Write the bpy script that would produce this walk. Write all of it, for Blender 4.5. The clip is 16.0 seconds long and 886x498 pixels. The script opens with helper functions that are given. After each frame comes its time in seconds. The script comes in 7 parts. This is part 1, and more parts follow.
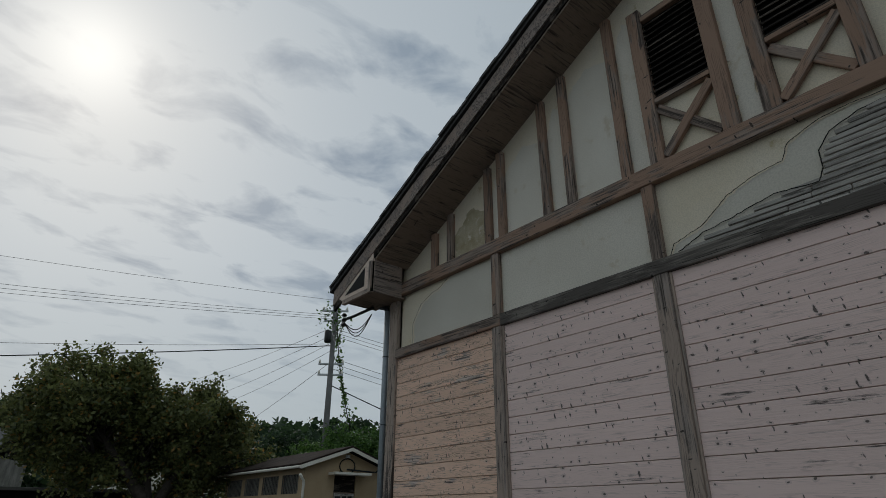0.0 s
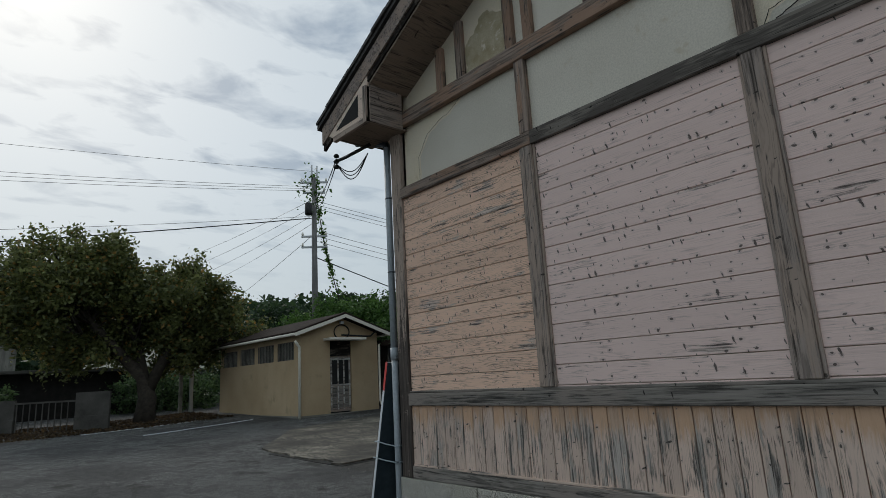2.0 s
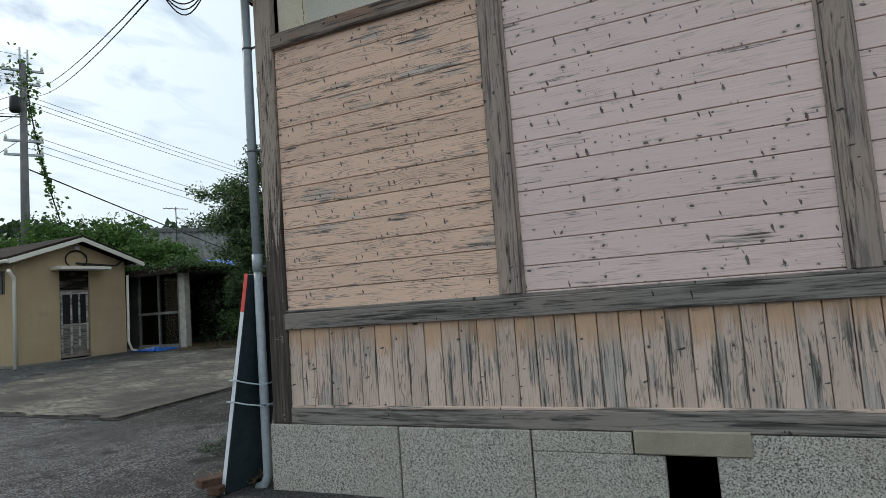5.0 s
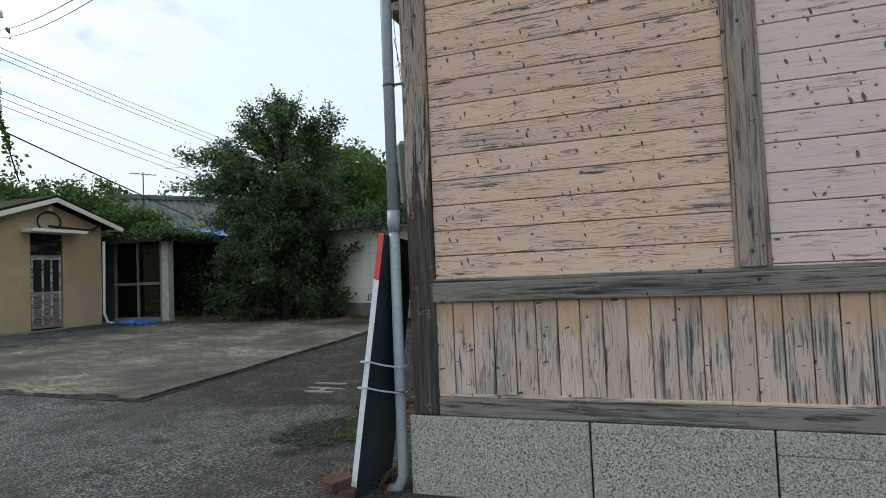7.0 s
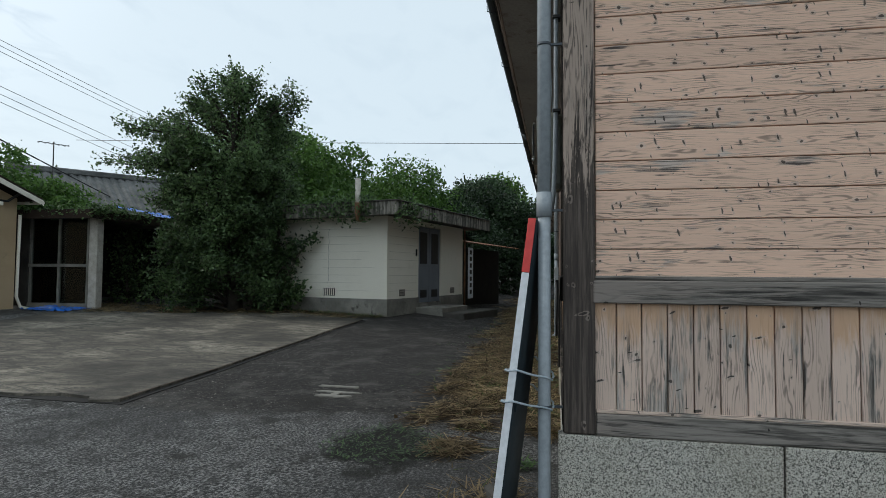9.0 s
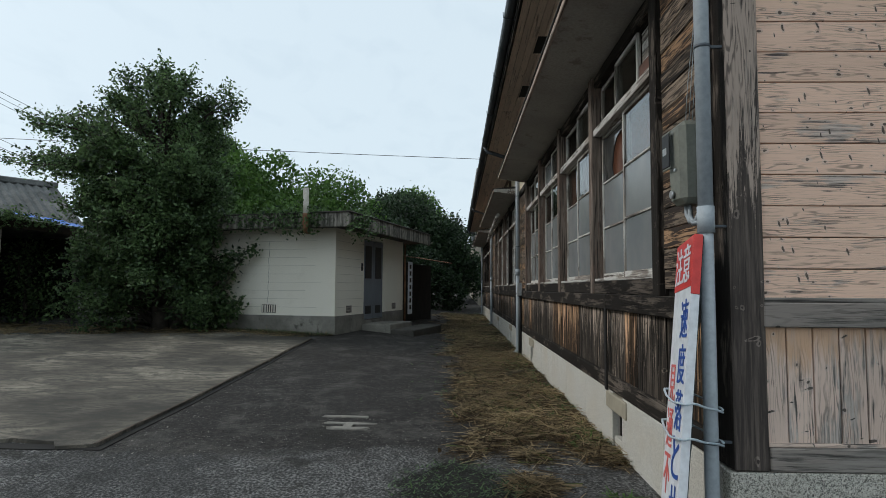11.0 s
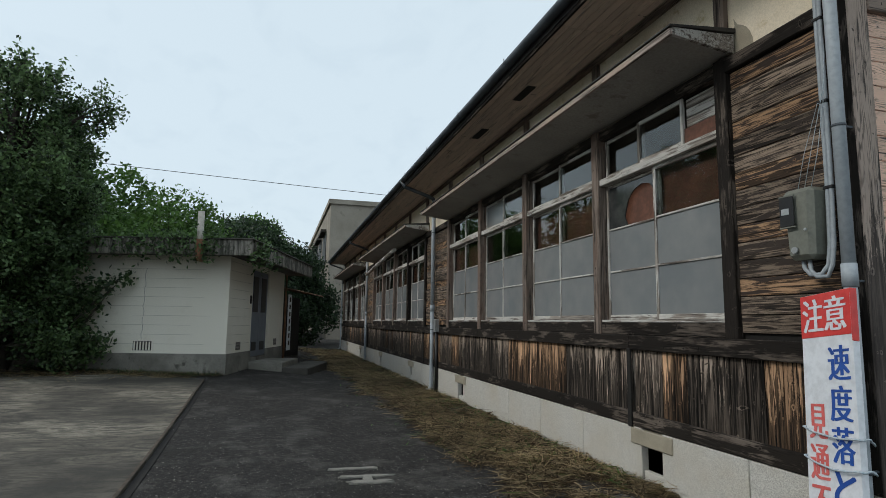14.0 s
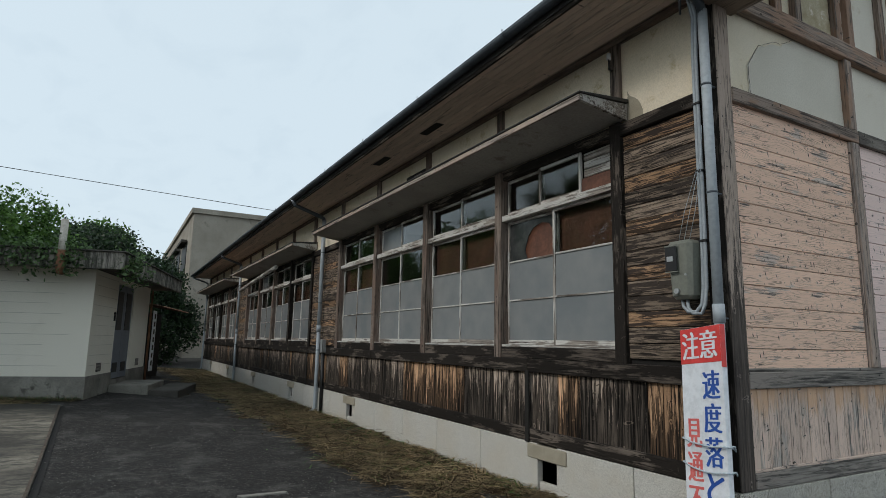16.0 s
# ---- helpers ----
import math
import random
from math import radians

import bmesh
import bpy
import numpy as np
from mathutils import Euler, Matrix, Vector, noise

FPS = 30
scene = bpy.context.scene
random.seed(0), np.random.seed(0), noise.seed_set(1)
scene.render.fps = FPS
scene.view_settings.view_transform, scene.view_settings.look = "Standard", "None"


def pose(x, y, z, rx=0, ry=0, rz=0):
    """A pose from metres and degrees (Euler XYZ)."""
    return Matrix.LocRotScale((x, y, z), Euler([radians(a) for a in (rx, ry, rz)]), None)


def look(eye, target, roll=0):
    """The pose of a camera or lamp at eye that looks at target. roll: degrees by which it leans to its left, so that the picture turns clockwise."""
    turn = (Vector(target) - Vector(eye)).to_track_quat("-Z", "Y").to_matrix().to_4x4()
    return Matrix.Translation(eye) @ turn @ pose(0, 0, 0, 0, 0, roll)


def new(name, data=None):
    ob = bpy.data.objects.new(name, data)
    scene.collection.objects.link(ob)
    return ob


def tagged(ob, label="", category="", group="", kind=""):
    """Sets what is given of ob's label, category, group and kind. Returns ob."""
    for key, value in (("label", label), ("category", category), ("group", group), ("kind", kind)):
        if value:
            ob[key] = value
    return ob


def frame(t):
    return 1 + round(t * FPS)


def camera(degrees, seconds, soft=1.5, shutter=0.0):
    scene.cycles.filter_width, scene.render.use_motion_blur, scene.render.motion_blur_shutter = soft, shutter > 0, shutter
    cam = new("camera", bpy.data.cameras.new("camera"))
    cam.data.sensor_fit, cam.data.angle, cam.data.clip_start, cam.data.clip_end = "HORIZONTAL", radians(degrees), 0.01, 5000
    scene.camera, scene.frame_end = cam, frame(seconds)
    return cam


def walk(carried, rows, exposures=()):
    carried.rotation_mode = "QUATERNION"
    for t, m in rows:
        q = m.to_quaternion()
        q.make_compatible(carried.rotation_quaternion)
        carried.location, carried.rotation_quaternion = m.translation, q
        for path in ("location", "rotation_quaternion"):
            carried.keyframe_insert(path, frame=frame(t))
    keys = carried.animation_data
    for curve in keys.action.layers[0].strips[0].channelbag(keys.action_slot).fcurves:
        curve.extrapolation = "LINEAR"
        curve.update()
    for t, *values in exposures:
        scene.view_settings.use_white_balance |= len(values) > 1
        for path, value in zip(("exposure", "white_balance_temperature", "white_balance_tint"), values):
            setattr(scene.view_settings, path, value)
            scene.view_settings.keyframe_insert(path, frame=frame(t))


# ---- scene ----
cam = camera(74.6, 16.0, soft=0.6)
PATH = [
    (0, (-0.093, 0.007, 1.534), (1.068, 1.407, 2.367), 0.1),
    (0.4, (0.0, 0.241, 1.522), (1.246, 1.659, 2.181), -1.5),
    (0.5, (0.009, 0.276, 1.52), (1.273, 1.69, 2.152), -2.3),
    (1, (0.05, 0.532, 1.465), (1.315, 1.988, 1.991), -2.9),
    (1.5, (0.191, 0.781, 1.446), (1.476, 2.247, 1.895), -3.2),
    (2, (0.287, 1.076, 1.403), (1.59, 2.534, 1.826), -3.3),
    (2.5, (0.381, 1.419, 1.395), (1.713, 2.858, 1.791), -3.6),
    (3, (0.445, 1.726, 1.373), (1.888, 3.068, 1.712), -5.1),
    (3.2, (0.457, 1.844, 1.367), (1.957, 3.13, 1.678), -5.5),
    (5.3, (0.483, 3.267, 1.277), (2.322, 4.038, 1.426), -4.2),
    (5.5, (0.482, 3.439, 1.299), (2.325, 4.203, 1.44), -4.2),
    (6, (0.544, 3.878, 1.268), (2.4, 4.612, 1.404), -3.8),
    (6.5, (0.592, 4.244, 1.271), (2.465, 4.935, 1.391), -3.2),
    (7, (0.629, 4.657, 1.283), (2.512, 5.324, 1.375), -2.4),
    (7.5, (0.669, 5.045, 1.256), (2.562, 5.685, 1.339), -1.7),
    (8, (0.717, 5.425, 1.263), (2.626, 6.016, 1.34), -0.7),
    (8.5, (0.736, 5.796, 1.28), (2.669, 6.302, 1.352), -0.1),
    (9, (0.837, 6.142, 1.267), (2.797, 6.529, 1.352), 0.4),
    (9.5, (0.934, 6.437, 1.277), (2.913, 6.707, 1.369), 0.6),
    (10, (1.008, 6.804, 1.285), (2.993, 7.026, 1.382), 0.6),
    (10.2, (1.042, 6.934, 1.279), (3.03, 7.137, 1.38), 0.6),
    (12.3, (1.22, 8.363, 1.339), (3.198, 8.145, 1.538), 0.4),
    (12.5, (1.241, 8.495, 1.33), (3.217, 8.261, 1.535), 0.6),
    (13, (1.261, 8.874, 1.341), (3.231, 8.604, 1.554), 0.8),
    (13.5, (1.336, 9.135, 1.335), (3.289, 8.769, 1.567), 0.8),
    (14, (1.499, 9.401, 1.345), (3.408, 8.861, 1.597), 0.8),
    (14.5, (1.566, 9.637, 1.36), (3.411, 8.917, 1.639), 0.6),
    (15, (1.563, 9.85, 1.389), (3.348, 8.998, 1.683), 0.4),
    (15.5, (1.441, 9.92, 1.376), (3.193, 9.001, 1.672), -0.0),
    (16, (1.387, 10.003, 1.409), (3.113, 9.043, 1.726), 1.1),
]
# exposure in stops along the walk
EXPO = [(0.0, -0.58), (0.5, -0.58), (1.0, -0.52), (1.5, -0.36), (2.0, -0.18), (3.0, 0.08), (5.5, 0.6), (7.0, 0.66), (9.0, 0.47), (10.0, 0.45), (12.5, 0.53), (14.5, 0.42), (16.0, 0.42)]
walk(cam, [(t, look(eye, target, roll)) for t, eye, target, roll in PATH], EXPO)

# ---- world and sun: thin broken overcast, the sun behind cloud ----
SUN_DIR = Vector((0.023, 0.802, 0.597)).normalized()
SUN_ELEV = math.asin(SUN_DIR.z)
world = bpy.data.worlds.new("sky")
scene.world = world
world.use_nodes = True
wn, wl = world.node_tree.nodes, world.node_tree.links
wn.clear()
w_out = wn.new("ShaderNodeOutputWorld")
w_bg = wn.new("ShaderNodeBackground")
w_sky = wn.new("ShaderNodeTexSky")
w_sky.sky_type = "NISHITA"
w_sky.sun_disc = False
w_sky.sun_elevation = SUN_ELEV
w_sky.sun_rotation = math.atan2(SUN_DIR.x, SUN_DIR.y)
w_sky.dust_density = 3.0
w_co = wn.new("ShaderNodeTexCoord")
# cloud deck: directions flattened on a plane overhead
w_sep = wn.new("ShaderNodeSeparateXYZ")
wl.new(w_co.outputs["Generated"], w_sep.inputs[0])


def wmath(op, a, b=None):
    n = wn.new("ShaderNodeMath")
    n.operation = op
    for i, v in enumerate((a, b)):
        if v is None:
            continue
        if isinstance(v, (int, float)):
            n.inputs[i].default_value = v
        else:
            wl.new(v, n.inputs[i])
    return n.outputs[0]


w_z = wmath("ADD", wmath("MAXIMUM", w_sep.outputs[2], 0.0), 0.12)
w_comb = wn.new("ShaderNodeCombineXYZ")
wl.new(wmath("DIVIDE", w_sep.outputs[0], w_z), w_comb.inputs[0])
wl.new(wmath("DIVIDE", w_sep.outputs[1], w_z), w_comb.inputs[1])
w_n1 = wn.new("ShaderNodeTexNoise")
w_n1.inputs["Scale"].default_value = 3.6
w_n1.inputs["Detail"].default_value = 7
w_n1.inputs["Roughness"].default_value = 0.55
w_n1.inputs["Distortion"].default_value = 0.4
w_map = wn.new("ShaderNodeMapping")
w_map.inputs["Rotation"].default_value = (0, 0, radians(-35))
w_map.inputs["Scale"].default_value = (1.0, 1.6, 1)
wl.new(w_comb.outputs[0], w_map.inputs[0])
wl.new(w_map.outputs[0], w_n1.inputs["Vector"])
w_ramp = wn.new("ShaderNodeValToRGB")
w_ramp.color_ramp.elements[0].position = 0.33
w_ramp.color_ramp.elements[0].color = (0.27, 0.37, 0.48, 1)
w_ramp.color_ramp.elements[1].position = 0.50
w_ramp.color_ramp.elements[1].color = (0.61, 0.705, 0.775, 1)
wl.new(w_n1.outputs["Fac"], w_ramp.inputs[0])
# smoother deck low over the horizon
w_low = wn.new("ShaderNodeMix")
w_low.data_type = "RGBA"
w_dot = wn.new("ShaderNodeVectorMath")
w_dot.operation = "DOT_PRODUCT"
wl.new(w_co.outputs["Generated"], w_dot.inputs[0])
w_dot.inputs[1].default_value = SUN_DIR
w_d = wmath("MAXIMUM", w_dot.outputs["Value"], 0.0)
# the deck is thin and broken towards the sun, closed and even elsewhere
w_thin = wmath("MINIMUM", wmath("MULTIPLY", wmath("MAXIMUM", wmath("SUBTRACT", w_d, 0.70), 0.0), 6.0), 1.0)
w_up = wmath("MINIMUM", wmath("MULTIPLY", wmath("MAXIMUM", wmath("SUBTRACT", w_sep.outputs[2], 0.12), 0.0), 4.0), 1.0)
wl.new(wmath("ADD", wmath("MULTIPLY", wmath("MULTIPLY", w_thin, w_up), 0.86), 0.07), w_low.inputs[0])
w_low.inputs[6].default_value = (0.535, 0.63, 0.69, 1)
wl.new(w_ramp.outputs[0], w_low.inputs[7])
# the sun's aureole in the cloud
w_halo = wmath("ADD", wmath("MULTIPLY", wmath("POWER", w_d, 420.0), 0.42), wmath("MULTIPLY", wmath("POWER", w_d, 5.0), 0.10))
w_hc = wn.new("ShaderNodeMix")
w_hc.data_type = "RGBA"
w_hc.blend_type = "ADD"
w_hc.inputs[0].default_value = 1.0
w_hs = wn.new("ShaderNodeVectorMath")
w_hs.operation = "SCALE"
w_hs.inputs[0].default_value = (1.0, 0.96, 0.86)
wl.new(w_halo, w_hs.inputs["Scale"])
wl.new(w_low.outputs[2], w_hc.inputs[6])
wl.new(w_hs.outputs[0], w_hc.inputs[7])
# a little clear sky shows through the deck
w_mix = wn.new("ShaderNodeMix")
w_mix.data_type = "RGBA"
w_mix.inputs[0].default_value = 0.88
w_sc = wn.new("ShaderNodeVectorMath")
w_sc.operation = "SCALE"
w_sc.inputs["Scale"].default_value = 0.1
wl.new(w_sky.outputs[0], w_sc.inputs[0])
wl.new(w_sc.outputs[0], w_mix.inputs[6])
wl.new(w_hc.outputs[2], w_mix.inputs[7])
wl.new(w_mix.outputs[2], w_bg.inputs[0])
w_bg.inputs[1].default_value = 1.0
wl.new(w_bg.outputs[0], w_out.inputs[0])

sun_data = bpy.data.lights.new("sun", "SUN")
sun_data.energy = 0.7
sun_data.angle = radians(14)
sun_data.color = (1.0, 0.95, 0.87)
sun = new("sun", sun_data)
sun.matrix_world = look((0, 60, 40), Vector((0, 60, 40)) - SUN_DIR)


# ---- materials ----
class Nodes:
    """A short hand for building node materials."""

    def __init__(self, name):
        self.mat = bpy.data.materials.new(name)
        self.mat.use_nodes = True
        self.n, self.l = self.mat.node_tree.nodes, self.mat.node_tree.links
        self.bsdf = self.n["Principled BSDF"]
        self.co = self.n.new("ShaderNodeTexCoord").outputs["Object"]
        self.info = self.n.new("ShaderNodeObjectInfo")

    def put(self, value, socket):
        if isinstance(value, (int, float)):
            socket.default_value = value
        elif isinstance(value, tuple):
            socket.default_value = value if len(value) == len(socket.default_value) else (*value, 1)
        else:
            self.l.new(value, socket)

    def math(self, op, a, b=0.0, clamp=False):
        n = self.n.new("ShaderNodeMath")
        n.operation, n.use_clamp = op, clamp
        self.put(a, n.inputs[0])
        self.put(b, n.inputs[1])
        return n.outputs[0]

    def scaled(self, vec, scale):
        n = self.n.new("ShaderNodeMapping")
        self.l.new(vec, n.inputs[0])
        n.inputs["Scale"].default_value = scale
        return n.outputs[0]

    def shifted(self):
        """Object coordinates moved by a chance amount for every object."""
        n = self.n.new("ShaderNodeVectorMath")
        n.operation = "MULTIPLY_ADD"
        comb = self.n.new("ShaderNodeCombineXYZ")
        for i in range(3):
            self.l.new(self.info.outputs["Random"], comb.inputs[i])
        self.l.new(comb.outputs[0], n.inputs[0])
        n.inputs[1].default_value = (61.7, 23.1, 41.3)
        self.l.new(self.co, n.inputs[2])
        return n.outputs[0]

    def noise(self, vec, scale, detail=4, rough=0.55, distort=0.0):
        n = self.n.new("ShaderNodeTexNoise")
        self.l.new(vec, n.inputs["Vector"])
        n.inputs["Scale"].default_value = scale
        n.inputs["Detail"].default_value = detail
        n.inputs["Roughness"].default_value = rough
        n.inputs["Distortion"].default_value = distort
        return n.outputs["Fac"]

    def cells(self, vec, scale, out="Distance", feature="F1", flat=False):
        n = self.n.new("ShaderNodeTexVoronoi")
        n.feature = feature
        n.voronoi_dimensions = "2D" if flat else "3D"
        self.l.new(vec, n.inputs["Vector"])
        n.inputs["Scale"].default_value = scale
        return n.outputs[out]

    def ramp(self, fac, stops, smooth=False):
        n = self.n.new("ShaderNodeValToRGB")
        r = n.color_ramp
        r.interpolation = "EASE" if smooth else "LINEAR"
        while len(r.elements) < len(stops):
            r.elements.new(0.5)
        for e, (p, c) in zip(r.elements, stops):
            e.position = p
            e.color = (c, c, c, 1) if isinstance(c, (int, float)) else (*c, 1)
        self.put(fac, n.inputs[0])
        return n.outputs[0]

    def mix(self, fac, a, b, kind="MIX"):
        n = self.n.new("ShaderNodeMix")
        n.data_type, n.blend_type = "RGBA", kind
        self.put(fac, n.inputs[0])
        self.put(a, n.inputs[6])
        self.put(b, n.inputs[7])
        return n.outputs[2]

    def done(self, color, rough=0.8, bump=None, depth=0.002, metal=0.0, spec=0.4):
        self.put(color, self.bsdf.inputs["Base Color"])
        self.put(rough, self.bsdf.inputs["Roughness"])
        self.bsdf.inputs["Metallic"].default_value = metal
        self.bsdf.inputs["Specular IOR Level"].default_value = spec
        if bump is not None:
            n = self.n.new("ShaderNodeBump")
            n.inputs["Strength"].default_value = 1.0
            n.inputs["Distance"].default_value = depth
            self.l.new(bump, n.inputs["Height"])
            self.l.new(n.outputs[0], self.bsdf.inputs["Normal"])
        return self.mat


def wood(name, paint, bare, dark, wear=0.5, knots=0.5, tint=0.12, top_paint=None, char=0.0, lined=0.5, size=1.0, deep=0.45):
    """Weathered painted timber, its grain along the local x axis.
    wear: share of the paint that is gone. top_paint: colour kept under the rail at the upper end. char: how far up
    black weathering has climbed from the lower end, 0 for none."""
    m = Nodes(name)
    v = m.scaled(m.shifted(), (size, size, size))
    fine = m.noise(m.scaled(v, (1.7, 42, 42)), 1.0, 5, 0.68, 0.3)
    broad = m.noise(m.scaled(v, (0.8, 13, 13)), 1.0, 4, 0.6, 1.2)
    blotch = m.noise(m.scaled(v, (1.3, 4.5, 4.5)), 1.0, 4, 0.6)
    grain = m.ramp(fine, [(0.36, dark), (0.50, bare), (0.68, tuple(min(1, c * 1.25) for c in bare))])
    lines = m.ramp(broad, [(0.41, 0.0), (0.46, 1.0)])
    grain = m.mix(lines, m.mix(deep, grain, dark), grain)
    lay = 0.65 if size < 1.9 else 0.28
    worn = m.math("ADD", m.math("MULTIPLY", blotch, lay), m.math("MULTIPLY", m.math("SUBTRACT", 1.0, broad if size >= 1.9 else fine), 1.0 - lay))
    worn = m.ramp(worn, [(0.61 - 0.24 * wear, 0.0), (0.65 - 0.24 * wear, 1.0)])
    keep = m.mix(m.math("MULTIPLY", broad, 0.5), paint, tuple(c * 0.86 for c in paint))
    axes = m.n.new("ShaderNodeSeparateXYZ")
    m.l.new(v, axes.inputs[0])
    warp = m.noise(m.scaled(v, (0.9, 7, 7)), 1.0, 3, 0.5)
    phase = m.math("ADD", m.math("MULTIPLY", axes.outputs[2], 300.0), m.math("MULTIPLY", warp, 85.0))
    ring_line = m.ramp(m.math("ADD", m.math("MULTIPLY", m.math("SINE", phase), 0.5), 0.5), [(0.04, 1.0), (0.34, 0.0)])
    patchy = m.ramp(m.noise(m.scaled(v, (2.4, 11, 11)), 1.0, 4, 0.65), [(0.42, 0.08), (0.60, 1.0)])
    keep = m.mix(m.math("MULTIPLY", m.math("MULTIPLY", ring_line, patchy), lined), keep, m.mix(0.7, tuple(c * 0.6 for c in paint), dark))
    check = m.ramp(m.noise(m.scaled(v, (3.6, 85, 85)), 1.0, 3, 0.5, 0.5), [(0.355, 1.0), (0.38, 0.0)])
    keep = m.mix(m.math("MULTIPLY", m.math("MULTIPLY", check, patchy), min(0.8, 0.15 + lined)), keep, dark)
    if top_paint:
        x = m.n.new("ShaderNodeSeparateXYZ")
        m.l.new(m.co, x.inputs[0])
        ragged = m.noise(m.scaled(v, (5, 45, 45)), 1.0, 4, 0.6)
        up = m.math("ADD", x.outputs[0], m.math("MULTIPLY", m.math("SUBTRACT", ragged, 0.5), 0.3))
        up = m.math("ADD", up, m.math("MULTIPLY", m.math("SUBTRACT", m.info.outputs["Random"], 0.5), 0.16))
        up = m.math("ADD", up, m.math("MULTIPLY", m.math("SUBTRACT", blotch, 0.5), 0.35))
        mask = m.ramp(up, [(0.09, 0.0), (0.21, 0.85)])
        keep = m.mix(mask, keep, top_paint)
        worn = m.math("MULTIPLY", worn, m.math("SUBTRACT", 1.0, m.math("MULTIPLY", mask, 0.85)))
    col = m.mix(worn, keep, grain)
    if char:
        x = m.n.new("ShaderNodeSeparateXYZ")
        m.l.new(m.co, x.inputs[0])
        tongue = m.noise(m.scaled(v, (1.9, 30, 30)), 1.0, 5, 0.72)
        up = m.math("ADD", x.outputs[0], m.math("MULTIPLY", m.math("SUBTRACT", tongue, 0.5), 2.7))
        up = m.math("ADD", up, m.math("MULTIPLY", m.math("SUBTRACT", m.info.outputs["Random"], 0.5), 0.22))
        sooty = m.mix(m.ramp(fine, [(0.46, 0.0), (0.70, 0.8)]), tuple(c * 0.8 for c in dark), tuple(c * 0.42 for c in bare))
        col = m.mix(m.ramp(m.math("ADD", up, 0.5 - char), [(0.47, 0.95), (0.55, 0.0)]), col, sooty)
    # knots
    flat = m.n.new("ShaderNodeCombineXYZ")
    m.l.new(axes.outputs[0], flat.inputs[0])
    m.l.new(axes.outputs[2], flat.inputs[1])
    kv = m.scaled(flat.outputs[0], (9.0, 12.0, 1.0))
    wob = m.n.new("ShaderNodeVectorMath")
    wob.operation = "ADD"
    nz = m.n.new("ShaderNodeTexNoise")
    nz.inputs["Scale"].default_value = 22.0
    m.l.new(v, nz.inputs["Vector"])
    sc = m.n.new("ShaderNodeVectorMath")
    sc.operation = "SCALE"
    sc.inputs["Scale"].default_value = 0.35
    m.l.new(nz.outputs["Color"], sc.inputs[0])
    m.l.new(kv, wob.inputs[0])
    m.l.new(sc.outputs[0], wob.inputs[1])
    kd = m.cells(wob.outputs[0], 1.0, flat=True)
    kc = m.cells(wob.outputs[0], 1.0, "Color", flat=True)
    pick = m.n.new("ShaderNodeSeparateXYZ")
    m.l.new(kc, pick.inputs[0])
    chosen = m.math("LESS_THAN", pick.outputs[0], knots * 0.5)
    size = m.math("ADD", m.math("MULTIPLY", m.math("MULTIPLY", pick.outputs[1], pick.outputs[1]), 0.11), 0.045)
    knot = m.math("MULTIPLY", m.ramp(m.math("DIVIDE", kd, size), [(0.75, 1.0), (1.0, 0.0)]), chosen)
    ring = m.math("MULTIPLY", m.math("LESS_THAN", kd, m.math("MULTIPLY", size, 2.2)), m.math("MULTIPLY", chosen, 0.35))
    col = m.mix(ring, col, grain)
    col = m.mix(m.math("MULTIPLY", knot, 0.85), col, tuple(c * 0.55 for c in dark))
    # streak knots that lie across the board, and rows of nail heads
    lean = m.math("ADD", axes.outputs[0], m.math("MULTIPLY", axes.outputs[2], 0.22))
    across = m.n.new("ShaderNodeCombineXYZ")
    m.l.new(lean, across.inputs[0])
    m.l.new(axes.outputs[2], across.inputs[1])
    sv = m.n.new("ShaderNodeVectorMath")
    sv.operation = "ADD"
    m.l.new(m.scaled(across.outputs[0], (15.0, 5.2, 1.0)), sv.inputs[0])
    m.l.new(sc.outputs[0], sv.inputs[1])
    sd = m.cells(sv.outputs[0], 1.0, flat=True)
    sp = m.n.new("ShaderNodeSeparateXYZ")
    m.l.new(m.cells(sv.outputs[0], 1.0, "Color", flat=True), sp.inputs[0])
    s_size = m.math("ADD", m.math("MULTIPLY", m.math("MULTIPLY", sp.outputs[1], sp.outputs[1]), 0.10), 0.05)
    streak = m.math("MULTIPLY", m.math("LESS_THAN", sd, s_size), m.math("LESS_THAN", sp.outputs[0], knots * 0.42))
    s_ring = m.math("MULTIPLY", m.math("LESS_THAN", sd, m.math("MULTIPLY", s_size, 1.7)), m.math("MULTIPLY", m.math("LESS_THAN", sp.outputs[0], knots * 0.42), 0.4))
    col = m.mix(s_ring, col, grain)
    col = m.mix(m.math("MULTIPLY", streak, m.math("ADD", m.math("MULTIPLY", fine, 0.7), 0.5, True)), col, tuple(c * 0.5 for c in dark))
    # each piece a little lighter or darker than its neighbour
    shade = m.math("ADD", m.math("MULTIPLY", m.info.outputs["Random"], 2 * tint), 1.0 - tint)
    hsv = m.n.new("ShaderNodeHueSaturation")
    m.l.new(shade, hsv.inputs["Value"])
    m.l.new(col, hsv.inputs["Color"])
    height = m.math("SUBTRACT", m.math("ADD", fine, m.math("MULTIPLY", broad, 0.6)), m.math("MULTIPLY", worn, 0.5))
    return m.done(hsv.outputs[0], 0.82, height, 0.0025, spec=0.12)


